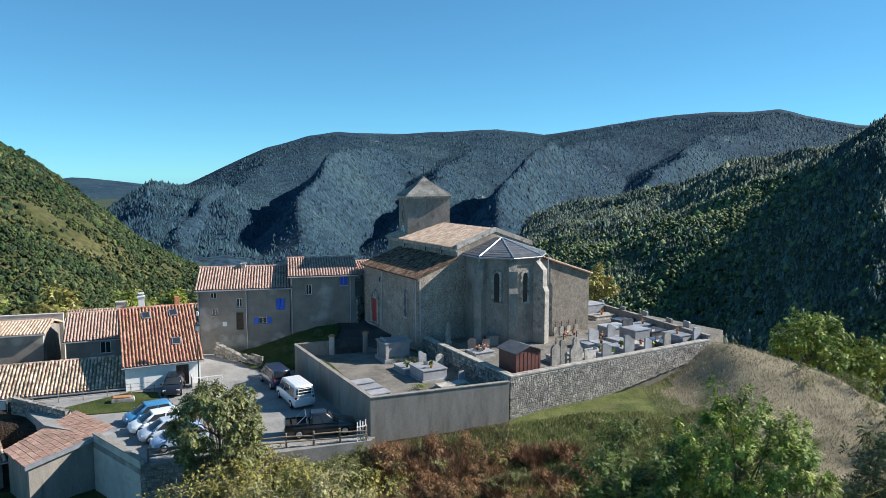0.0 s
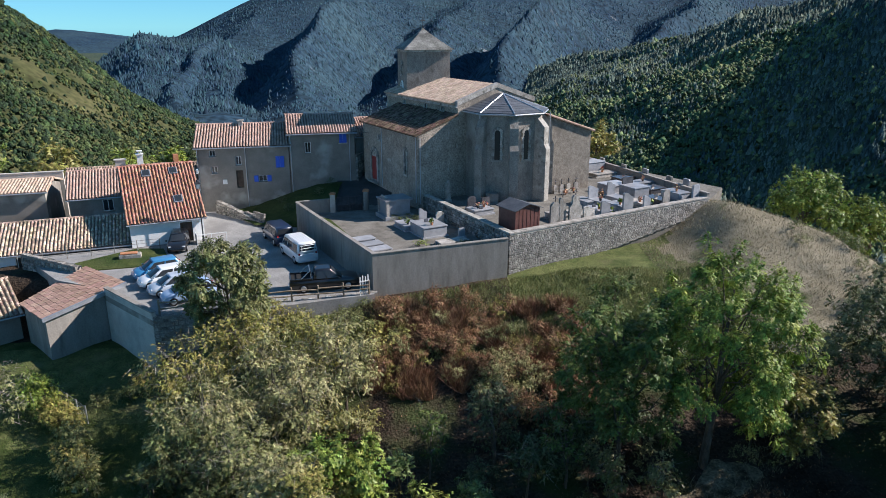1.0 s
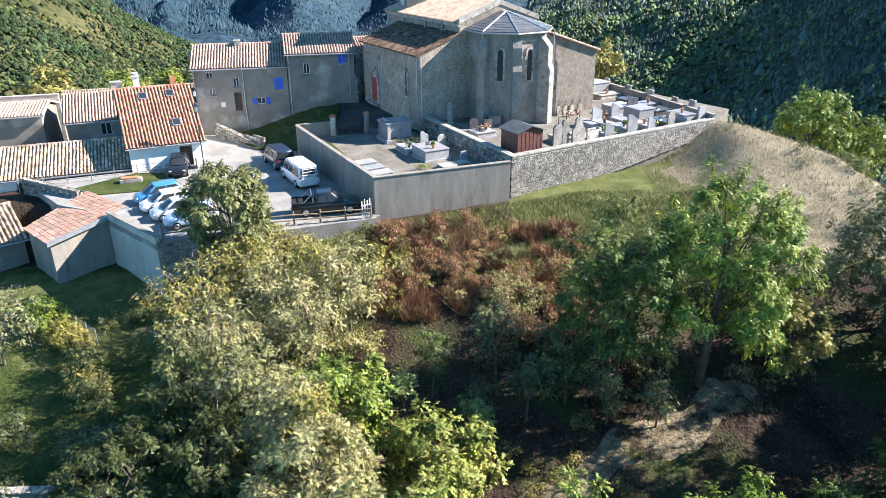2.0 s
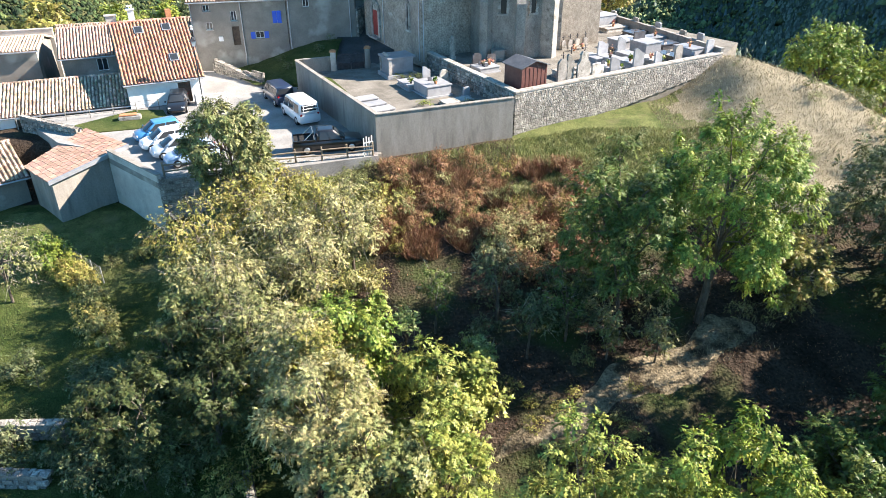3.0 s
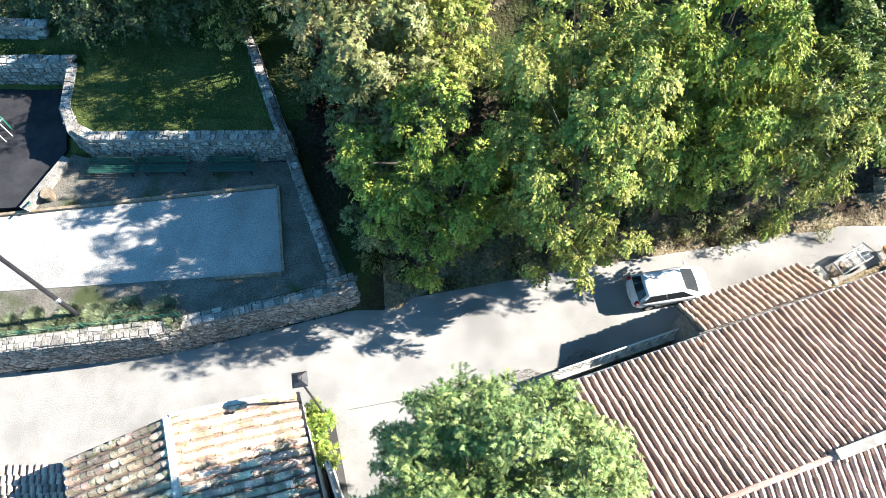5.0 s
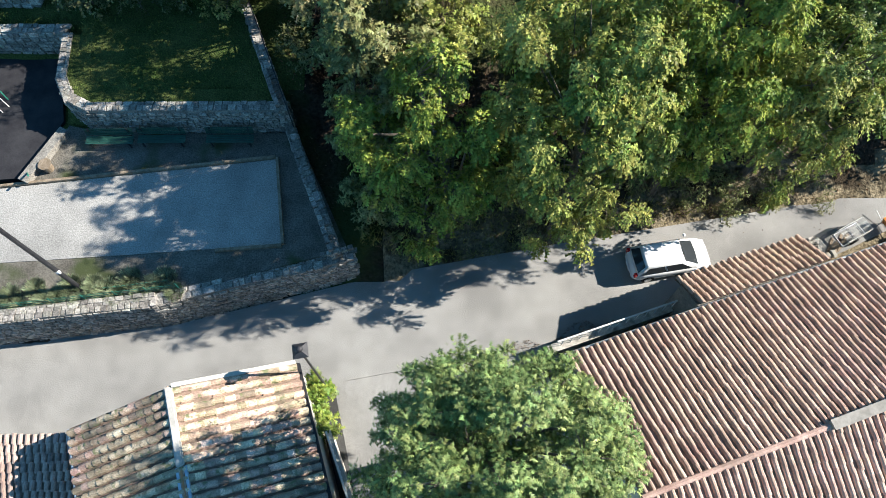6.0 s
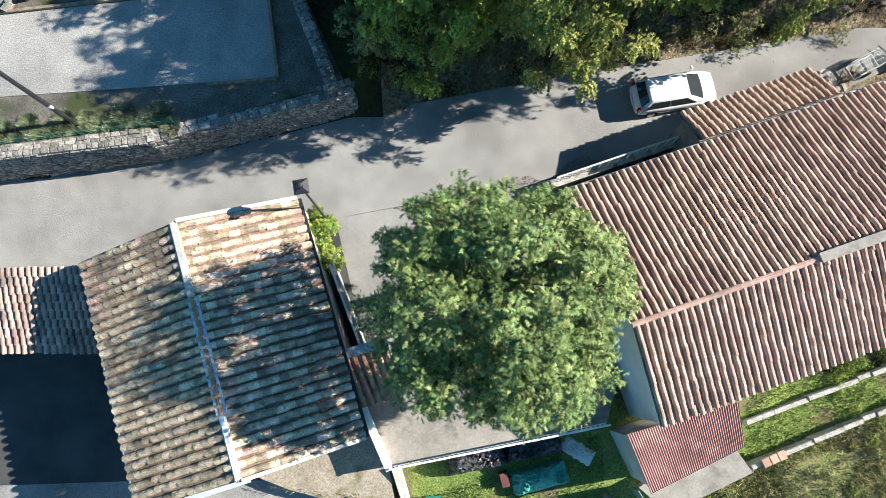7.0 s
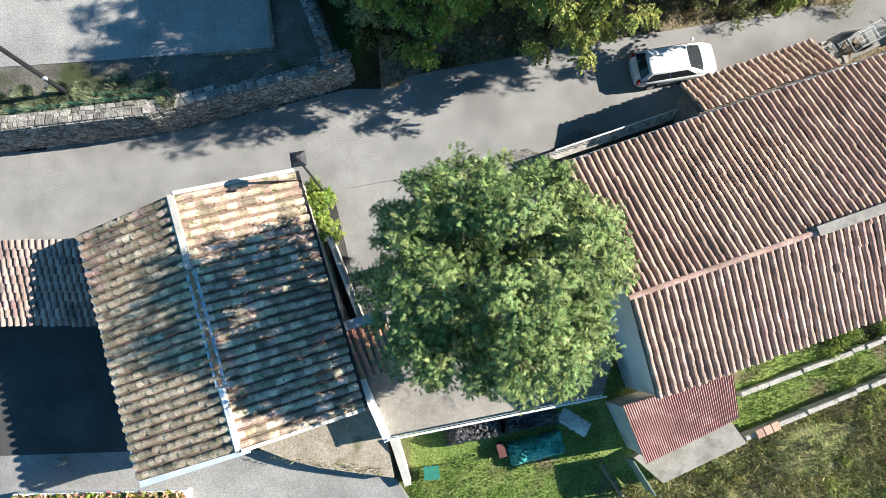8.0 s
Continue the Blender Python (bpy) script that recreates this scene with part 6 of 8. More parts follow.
part("flashing", prism([(-4.3, 0.5), (-2.35, 1.08), (-2.45, 1.45), (-4.45, 0.9)], 3.12, 3.2), ZINC, pr)
part("porch_wall", prism([(-3.4, -1.2), (-1.9, -0.75), (-2.5, 0.9), (-4.1, 0.4)], -0.2, [2.48, 2.48, 2.95, 2.95]), PLASTER, pr)
strip("terrace", [(-3.5, -1.4), (-2.3, -3.85), (6.7, -2.1), (7.4, 0.0), (3.0, 0.6), (-2.0, -0.3)], 1.5, CONCRETE, "pale concrete terrace above the garden", 1.9)
strip("courtyard", [(-5.2, 7.1), (-3.8, 0.8), (7.2, 0.6), (6.2, 6.6), (4.9, 8.96), (-4.2, 7.28)], 0.01, ASPHALT, "gravel yard under the round tree", 0.3)
rl = thing("terrace_railing", "white metal terrace railing with closely set bars", "railing", at=frame_between((-2.35, -3.85, 1.5), (6.7, -2.1, 1.5)))
for i in range(46):
    part("baluster", boxes((0.05 + i * 0.2, 0.075 + i * 0.2, 0, 0.025, 0.05, 0.95)), WHITE, rl)
part("top_rail", boxes((0, 9.2, -0.03, 0.05, 0.953, 1.0)), WHITE, rl)
part("bottom_rail", boxes((0, 9.2, -0.01, 0.03, 0.0, 0.05)), WHITE, rl)
wall_run("parapet_1", "white rendered terrace parapet", (-3.6, -1.4), (-2.45, -3.9), (-0.3, -0.3), (2.3, 2.3), 0.2, WHITE)
wall_run("parapet_2", "white rendered garden wall below the terrace", (-2.3, -4.0), (-1.7, -6.0), (-0.8, -0.8), (1.2, 0.4), 0.2, PLASTER)
rl = thing("side_railing", "white lattice railing beside the dark passage", "railing", at=frame_between((-5.1, 4.6, 1.47), (-3.75, 1.2, 1.47)))
# solid wall added under the railing to keep the passage in shade
wall_run("passage_wall", "rendered wall beside the dark passage", (-5.15, 4.7), (-3.72, 1.1), (-0.4, -0.4), (1.4, 1.4), 0.16, PLASTER)
for i in range(16):
    part("baluster", boxes((0.05 + i * 0.23, 0.08 + i * 0.23, 0.05, 0.08, 0, 0.6)), PVC, rl)
part("top_rail", boxes((0, 3.65, 0.03, 0.1, 0.603, 0.65)), WHITE, rl)
strip("passage", [(-6.4, 6.6), (-5.1, 6.8), (-3.7, 1.2), (-4.3, 0.6)], 0.02, SHADED_ASPHALT, "dark narrow passage beside the old house", 0.3)
strip("earth_ledge", [(-8.6, -4.1), (-3.45, -2.45), (-2.5, -3.9), (-2.2, -5.6), (-3.96, -5.38), (-5.42, -5.18), (-6.64, -4.88), (-7.86, -4.43)], 0.9, EARTH, "raised bare earth ledge under the old house's verge", 1.3)

# planter with flowers, bollard
pl = thing("flower_trough", "white stone trough with red and orange flowers", "planter", at=frame_between((-18.6, -6.3, 0.0), (-11.0, -6.15, 0.0)))
part("trough", boxes((0, 7.5, -0.6, 0.0, -0.3, 0.7), bevel=0.04), WHITE, pl)
part("soil", boxes((0.1, 7.4, -0.5, -0.1, 0.703, 0.74)), UNDERGROWTH, pl)
rs2 = np.random.default_rng(8)
k = 2000
c = np.stack([rs2.uniform(0.1, 7.4, k), rs2.uniform(-0.5, -0.1, k), rs2.uniform(0.72, 1.0, k)], -1)
d1, d2 = rs2.normal(size=(2, k, 3)) * 0.085
vv = np.stack([c + d1, c + d2, c - d1, c - d2], 1).reshape(-1, 3)
bulk("foliage", vv[:4400], np.arange(4400).reshape(-1, 4), LEAF["green"], pl)
bulk("flowers", vv[4400:], np.arange(3600).reshape(-1, 4), FLOWER, pl, "red and orange blooms")
bo = thing("bollard", "small grey rounded stone bollard in the yard", "bollard", at=Matrix.Translation((-16.8, -5.0, 0)))
bm = bmesh.new()
tube(bm, [(0, 0, -0.1), (0, 0, 0.6), (0, 0, 0.72)], 0.2, 0.12, 12)
part("stone", bm, WEATHERED, bo)

# garden clutter below the terrace
def heap(name, label, m, lx, ly, lz, mat, seed, cat, n=14):
    """A covered heap with a crumpled, sagging skin."""
    rs = np.random.default_rng(seed)
    gx, gy = np.meshgrid(np.linspace(-1, 1, n * 2), np.linspace(-1, 1, n))
    e = np.clip(1.15 - np.maximum(np.abs(gx) ** 4, np.abs(gy) ** 4), 0, 1)
    z = lz * e * (0.75 + 0.25 * np.sin(3.1 * gx + seed) * np.cos(2.3 * gy)) + rs.normal(0, 0.05, gx.shape) * lz
    z = np.where((np.abs(gx) > 0.99) | (np.abs(gy) > 0.99), -0.1, z)
    v = np.stack([gx * lx / 2 + rs.normal(0, 0.02, gx.shape), gy * ly / 2 + rs.normal(0, 0.02, gx.shape), z], -1).reshape(-1, 3)
    i = (np.arange(n - 1)[:, None] * 2 * n + np.arange(2 * n - 1)[None]).ravel()
    ob = bulk(name, v, np.stack([i, i + 1, i + 2 * n + 1, i + 2 * n], -1), mat)
    ob.matrix_basis = m
    return tagged(ob, label, cat)


def at_g(x, y, turn=0, dz=0.0):
    return Matrix.Translation((x, y, float(ground_z(x, y)) + dz)) @ Matrix.Rotation(radians(turn), 4, "Z")


heap("tarpaulin", "crumpled green tarpaulin over stacked goods on the grass", at_g(4.1, -4.55, 14), 2.6, 1.1, 1.0, TARP, 2, "tarpaulin")
heap("sheeting", "crumpled black plastic sheeting below the terrace", at_g(1.3, -3.75, 11), 2.7, 1.0, 1.2, BLACK_SHEET, 4, "sheeting")
heap("sheeting", "crumpled black plastic sheeting below the terrace", at_g(3.8, -3.25, 11), 2.6, 0.95, 1.1, BLACK_SHEET, 5, "sheeting")
heap("pale_cover", "pale stiff cover lying by the shed", at_g(5.8, -3.4, -30), 1.6, 0.8, 0.3, PVC, 6, "cover")
bx = thing("crate", "rusty crate end beside the tarpaulin", "crate", at=at_g(2.5, -4.62, 14))
part("crate_body", boxes((-0.18, 0.18, -0.3, 0.3, 0, 0.6), bevel=0.02), BROWN_METAL, bx)
bx = thing("garden_table", "small green plastic table on the grass", "table", at=at_g(-0.6, -5.6, 5))
part("tabletop", boxes((-0.35, 0.35, -0.3, 0.3, 0.45, 0.5), bevel=0.02), GREEN_METAL, bx)
for sx in (-0.28, 0.26):
    for sy in (-0.24, 0.22):
        part("leg", boxes((sx, sx + 0.04, sy, sy + 0.04, -0.05, 0.447)), GREEN_METAL, bx)
timber_fence("garden_fence", "dark timber and wire garden fence by the shed", (7.0, -5.3), (7.9, -6.6), -0.9, 3)
gp = thing("garden_screen", "tall pale green panel standing against the lean-to", "panel", at=frame_between((8.0, -4.85, -0.3), (8.9, -6.3, -0.3)))
part("panel", boxes((0, 1.7, -0.05, 0.0, 0, 1.6), bevel=0.01), PALE_GREEN, gp)

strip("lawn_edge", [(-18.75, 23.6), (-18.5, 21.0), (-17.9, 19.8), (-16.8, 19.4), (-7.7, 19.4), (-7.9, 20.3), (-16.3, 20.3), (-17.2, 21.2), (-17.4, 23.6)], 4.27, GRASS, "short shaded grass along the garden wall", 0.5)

# ---- petanque court, garden and play yard ----
strip("court_ground", [(-45, 10.5), (-30, 8.6), (-20.8, 9.3), (-12.9, 10.3), (-4.5, 12.7), (-7.3, 18.9), (-16.5, 18.9), (-18.6, 19.4), (-19.9, 16), (-45, 14)], 2.58, SHADED_COURT_EARTH, "shaded earth and gravel strip round the court", 2.4)
strip("court", [(-45, 12.6), (-21, 12.0), (-15, 12.4), (-7.5, 12.95), (-8.15, 17.4), (-21.2, 15.85), (-45, 14.0)], 2.62, PALE_GRAVEL, "pale gravel petanque court", 0.5)
eg = thing("timber_edging", "weathered timber edging boards round the court", "edging", kind="structure")
for a, b in (((-8.12, 17.45), (-7.45, 12.9)), ((-21.2, 15.95), (-8.2, 17.5)), ((-45, 14.05), (-21.3, 15.93)), ((-7.5, 12.85), (-10.5, 12.6))):
    m = frame_between((a[0], a[1], 2.6), (b[0], b[1], 2.6))
    q = part("board", boxes((0, math.dist(a, b), -0.07, 0.07, -0.2, 0.16), bevel=0.01), WOOD, eg)
    q.matrix_basis = m
strip("play_yard", [(-45, 15.0), (-20.2, 16.4), (-18.9, 19.6), (-19.8, 23.4), (-45, 24)], 2.64, SHADED_FLOOR, "dark rubbery play yard floor", 0.5)
wall_run("kerb_wall_1", "low stone kerb beside the play yard", (-18.75, 19.0), (-20.1, 16.2), (2.3, 2.3), (2.95, 2.95), 0.35, MORTAR)
rw = thing("retaining_wall_3", "dry-stone retaining wall along the village road", "wall", kind="structure")
rubble(rw, "wall_core", (-12.9, 9.95), (-4.2, 12.3), (-0.4, -0.4), (2.65, 2.3), 0.55, 0.32, 300, STONE, proud=0.04)
rubble(rw, "wall_core", (-20.8, 9.0), (-12.9, 9.95), (-0.4, -0.4), (2.9, 2.65), 0.55, 0.24, 0, STONE_J, proud=0.03)
rubble(rw, "wall_core", (-34, 7.4), (-20.8, 9.0), (-0.4, -0.4), (2.9, 2.9), 0.55, 0.24, 0, STONE_J, proud=0.03)
part("coping", prism([(-20, 9.35), (-13, 10.2), (-13.05, 10.55), (-20.05, 9.75)], 2.6, 2.76), STONE_J, rw)
sw = thing("retaining_wall_4", "grey stone side wall between the court and the trees", "wall", kind="structure")
rubble(sw, "wall_core", (-4.75, 12.4), (-7.35, 18.9), (0.5, 2.0), (3.0, 3.7), 0.4, 0.3, 0, STONE_J)
rubble(sw, "wall_core", (-7.35, 18.9), (-9.9, 25.4), (2.0, 3.5), (4.5, 5.2), 0.4, 0.3, 0, STONE_J)
gw = thing("garden_wall_2", "curved rubble-stone garden retaining wall", "wall", kind="structure")
run = [(-18.95, 23.6), (-18.75, 21.0), (-18.1, 19.7), (-16.9, 19.05), (-7.45, 19.05)]
for j, (a, b) in enumerate(zip(run, run[1:])):
    rubble(gw, "wall_core", a, b, (2.3, 2.3), (4.3, 4.3), 0.5, 0.28, 150 if j == 3 else 0, STONE if j == 3 else STONE_J, cap=None)
rubble(gw, "wall_core", (-30, 23.7), (-18.9, 23.6), (2.3, 2.3), (4.5, 4.4), 0.5, 0.32, 0, STONE_J)
tw_ = thing("terrace_wall_1", "overgrown stone terrace walls above the play yard", "wall", kind="structure")
rubble(tw_, "wall_core", (-30, 25.9), (-20.4, 25.3), (4.0, 4.0), (5.1, 5.1), 0.5, 0.35, 0, STONE_J)
rubble(tw_, "wall_core", (-30, 28.3), (-14, 28.6), (4.6, 4.8), (5.6, 5.6), 0.5, 0.35, 0, STONE_J)
rf = thing("side_railing", "thin dark railing along the side wall", "railing", at=frame_between((-7.1, 18.6, 3.9), (-9.8, 25.6, 4.6)))
for i in range(7):
    part("post", boxes((i * 1.2, i * 1.2 + 0.05, 0.1, 0.15, -0.4, 1.25 + 0.1 * i)), IRON, rf)
part("top_rail", prism([(0, 0.1), (7.3, 0.1), (7.3, 0.15), (0, 0.15)], [1.0, 1.65, 1.65, 1.0], [1.05, 1.7, 1.7, 1.05]), IRON, rf)


def bench(x, y, z, turn, L=2.3):
    b = thing("park_bench", "dark green slatted metal bench against the garden wall", "bench", "benches beside the court", at=Matrix.Translation((x, y, z)) @ Matrix.Rotation(radians(turn), 4, "Z"))
    for i in range(4):
        part("seat_slat", boxes((-L / 2, L / 2, -0.4 + i * 0.115, -0.31 + i * 0.115, 0.42, 0.45), bevel=0.006), BENCH_GREEN, b)
    for i in range(4):
        part("back_slat", boxes((-L / 2, L / 2, 0.08 + i * 0.02, 0.1 + i * 0.02, 0.5 + i * 0.11, 0.59 + i * 0.11)), BENCH_GREEN, b)
    for sx in (-L / 2 + 0.2, L / 2 - 0.25):
        part("leg", boxes((sx, sx + 0.05, -0.38, -0.33, 0, 0.417), (sx, sx + 0.05, 0.1, 0.15, 0, 0.98), (sx, sx + 0.05, -0.33, 0.1, 0.36, 0.41)), IRON, b)
    return b


bench(-16.2, 18.45, 2.58, 0)
bench(-13.7, 18.5, 2.58, 0)
bench(-10.4, 18.5, 2.58, 0)
po = thing("tall_pole", "tall dark grey steel pole at the court's edge", "pole", at=Matrix.Translation((-16.4, 10.9, 2.5)))
bm = bmesh.new()
tube(bm, [(0, 0, -0.3), (0, 0, 8.5)], 0.11, 0.08, 10)
part("shaft", bm, IRON, po)
part("plate", boxes((-0.02, 0.14, -0.1, 0.0, 1.9, 2.1)), WHITE, po)
bm = bmesh.new()
box(bm, -0.5, 0.5, -0.05, 0.05, 8.2, 8.3)
part("cross_arm", bm, WOOD, po)
pt = thing("play_tower", "small green play tower with pale boards and a ladder", "play equipment", at=Matrix.Translation((-22.6, 20.8, 2.64)) @ Matrix.Rotation(radians(-35), 4, "Z") @ Matrix.Diagonal((0.75, 0.75, 0.85, 1)))
for sx in (-0.6, 0.55):
    for sy in (-0.6, 0.55):
        part("post", boxes((sx, sx + 0.09, sy, sy + 0.09, -0.05, 2.2), bevel=0.01), GREEN_METAL, pt)
part("platform", boxes((-0.62, 0.66, -0.62, 0.66, 1.0, 1.08)), PALE_GREEN, pt)
part("side_board", boxes((-0.5, 0.55, -0.66, -0.62, 1.1, 1.7)), PALE_GREEN, pt)
part("side_board", boxes((-0.66, -0.62, -0.5, 0.55, 1.1, 1.7)), GREEN_METAL, pt)
for sy in (-0.3, 0.25):
    bm = bmesh.new()
    tube(bm, [(0.64, sy, 1.05), (1.1, sy, 0.0)], 0.03, 0.03, 6)
    part("ladder_rail", bm, PVC, pt)
pw = thing("plant_pot", "weathered wooden tub by the kerb", "plant pot", at=Matrix.Translation((-19.0, 16.9, 2.62)))
bm = bmesh.new()
tube(bm, [(0, 0, 0.0), (0, 0, 0.45), (0, 0, 0.5)], 0.22, 0.32, 14)
part("pot", bm, WOOD, pw)
gs = thing("swing_bar", "pale green steel bar leaning by the court", "bar")
bm = bmesh.new()
tube(bm, [(-20.1, 16.8, 2.6), (-19.3, 16.0, 3.6)], 0.04, 0.04, 8)
part("bar", bm, GREEN_METAL, gs)
bm = bmesh.new()
sf = thing("green_mesh_fence", "low sagging green wire fence above the retaining wall", "fence")
for i in range(7):
    part("post", boxes((-20 + i * 1.35, -19.96 + i * 1.35, 9.75 + i * 0.17, 9.79 + i * 0.17, 2.5, 3.25)), GREEN_METAL, sf)
for zz in (2.8, 3.0, 3.2):
    tube(bm, [(-20, 9.77, zz), (-11.8, 10.8, zz - 0.1)], 0.012, 0.012, 4)
part("wire", bm, GREEN_METAL, sf)
cg = thing("wire_cage_trailer", "galvanised wire cage trailer full of scrap by the road", "trailer", at=Matrix.Translation((19.9, 14.35, 0.0)) @ Matrix.Rotation(radians(28), 4, "Z") @ Matrix.Diagonal((0.82, 0.82, 0.82, 1)))
part("chassis", boxes((-0.9, 0.9, -0.45, -0.39, 0.3, 0.38), (-0.9, 0.9, 0.39, 0.45, 0.3, 0.38), (-0.9, -0.84, -0.39, 0.39, 0.3, 0.38), (0.84, 0.9, -0.39, 0.39, 0.3, 0.38)), ZINC, cg)
bm = bmesh.new()
for i in range(13):
    for yy in (-0.45, 0.45):
        tube(bm, [(-0.9 + i * 0.15, yy, 0.4), (-0.9 + i * 0.15, yy, 1.1)], 0.018, 0.018, 4)
    tube(bm, [(-0.9 + i * 0.15, -0.45, 1.1), (-0.9 + i * 0.15, 0.45, 1.1)], 0.018, 0.018, 4)
for yy in (-0.45, -0.15, 0.15, 0.45):
    tube(bm, [(-0.9, yy, 1.1), (0.9, yy, 1.1)], 0.014, 0.014, 4)
for zz in (0.6, 0.85):
    for yy in (-0.45, 0.45):
        tube(bm, [(-0.9, yy, zz), (0.9, yy, zz)], 0.012, 0.012, 4)
part("mesh_sides", bm, WHITE, cg)
for yy in (-0.5, 0.5):
    bm = bmesh.new()
    bmesh.ops.create_cone(bm, cap_ends=True, segments=18, radius1=0.28, radius2=0.28, depth=0.12, matrix=Matrix.Translation((0, yy, 0.28)) @ Matrix.Rotation(radians(90), 4, "X"))
    part("wheel", bm, RUBBER, cg)


# scrap beside the trailer
rs_s = random.Random(8)
for i in range(9):
    q = part("stone", boxes((-0.2, 0.2, -0.13, 0.13, 0, 0.2), bevel=0.05), WEATHERED)
    q.matrix_basis = Matrix.Translation((18.3 + rs_s.uniform(-0.5, 0.7), 13.6 + rs_s.uniform(-0.4, 0.6), 0.0)) @ Matrix.Rotation(rs_s.uniform(0, 3), 4, "Z")
    tagged(q, "loose pale building stone by the road", "stone", "loose stones by the trailer")
for i in range(4):
    q = part("plank", boxes((-0.6, 0.6, -0.07, 0.07, 0.0, 0.04), bevel=0.006), WOOD)
    q.matrix_basis = Matrix.Translation((18.9 + 0.25 * i, 13.75 + 0.1 * i, 0.0)) @ Matrix.Rotation(0.9 + rs_s.uniform(-0.5, 0.5), 4, "Z")
    tagged(q, "weathered loose plank beside the trailer", "plank", "planks by the trailer")


wb_ = thing("wheelbarrow", "orange wheelbarrow with a pale frame beside the trailer", "wheelbarrow", at=Matrix.Translation((21.95, 14.75, 0)) @ Matrix.Rotation(radians(-70), 4, "Z"))
bm = bmesh.new()
vs = [[bm.verts.new((x * k, y * k, z)) for x, y in ((-0.45, -0.3), (0.45, -0.22), (0.45, 0.22), (-0.45, 0.3))] for k, z in ((0.72, 0.35), (1.0, 0.68), (0.96, 0.68), (0.68, 0.38))]
for ra, rb in zip(vs, vs[1:]):
    for k in range(4):
        bm.faces.new((ra[k], ra[(k + 1) % 4], rb[(k + 1) % 4], rb[k]))
bm.faces.new(vs[0][::-1])
bm.faces.new(vs[-1])
part("tray", bm, ORANGE, wb_, "orange painted steel tray")
for sy in (-1, 1):
    bm = bmesh.new()
    tube(bm, [(0.62, sy * 0.05, 0.22), (-0.2, sy * 0.24, 0.34), (-0.95, sy * 0.3, 0.62)], 0.02, 0.02, 6)
    part("handle", bm, WHITE, wb_)
    part("leg", boxes((-0.35, -0.31, sy * 0.25 - 0.02, sy * 0.25 + 0.02, 0, 0.36)), WHITE, wb_)
bm = bmesh.new()
bmesh.ops.create_cone(bm, cap_ends=True, segments=16, radius1=0.2, radius2=0.2, depth=0.08, matrix=Matrix.Translation((0.62, 0, 0.2)) @ Matrix.Rotation(radians(90), 4, "X"))
part("wheel", bm, RUBBER, wb_)


def street_lamp(x, y, z, hgt, label, turn=0):
    t = thing("street_lamp", label, "street lamp", "street lamps", at=Matrix.Translation((x, y, z)) @ Matrix.Rotation(radians(turn), 4, "Z"))
    bm = bmesh.new()
    tube(bm, [(0, 0, -0.2), (0, 0, 0.8)], 0.11, 0.09, 10)
    tube(bm, [(0, 0, 0.8), (0, 0, hgt - 0.6)], 0.06, 0.045, 10)
    part("post", bm, IRON, t)
    bm = bmesh.new()
    bmesh.ops.create_cone(bm, cap_ends=True, segments=4, radius1=0.16, radius2=0.27, depth=0.45, matrix=Matrix.Translation((0, 0, hgt - 0.35)) @ Matrix.Rotation(radians(45), 4, "Z"))
    part("lantern_glass", bm, PVC, t)
    bm = bmesh.new()
    bmesh.ops.create_cone(bm, cap_ends=True, segments=4, radius1=0.4, radius2=0.12, depth=0.2, matrix=Matrix.Translation((0, 0, hgt - 0.02)) @ Matrix.Rotation(radians(45), 4, "Z"))
    bmesh.ops.create_uvsphere(bm, u_segments=10, v_segments=6, radius=0.14, matrix=Matrix.Translation((0, 0, hgt + 0.1)))
    part("cap", bm, IRON, t)
    return t


street_lamp(-5.3, 6.7, 0.0, 7.3, "dark iron street lamp with a square lantern by the road", 10)
street_lamp(-22.4, 63.0, 12.6, 5.9, "dark iron street lamp with a pale lantern", 20)


# ---- vehicles ----
def paint(name, c):
    m = M(name, c, tuple(min(1, q * 1.06) for q in c), 1.5, 0.28, 0.0, 30, c_fine=0.03)
    b = m.node_tree.nodes["Principled BSDF"]
    b.inputs["Coat Weight"].default_value, b.inputs["Coat Roughness"].default_value = 0.6, 0.08
    return m


CAR_WHITE, CAR_BLUE, CAR_SILVER, CAR_BLACK, CAR_NAVY, CAR_GREYBLUE = (paint("car_" + n, c) for n, c in (("white", (0.75, 0.76, 0.77)), ("blue", (0.05, 0.22, 0.42)), ("silver", (0.45, 0.50, 0.56)), ("black", (0.012, 0.012, 0.014)), ("navy", (0.02, 0.03, 0.06)), ("pale_blue", (0.30, 0.40, 0.55))))
LAMP_RED = M("red_lens", (0.35, 0.01, 0.01), (0.45, 0.02, 0.02), 3, 0.2, 0, 20)
LAMP_CLEAR = M("clear_lens", (0.6, 0.62, 0.64), (0.7, 0.72, 0.74), 3, 0.12, 0, 20)


def loft(rings):
    bm = bmesh.new()
    vs = [[bm.verts.new(p) for p in r] for r in rings]
    n = len(vs[0])
    for a, b in zip(vs, vs[1:]):
        for k in range(n):
            bm.faces.new((a[k], a[(k + 1) % n], b[(k + 1) % n], b[k]))
    bm.faces.new(vs[0][::-1])
    bm.faces.new(vs[-1])
    bmesh.ops.recalc_face_normals(bm, faces=bm.faces[:])
    for f in bm.faces:
        f.smooth = True
    return bm


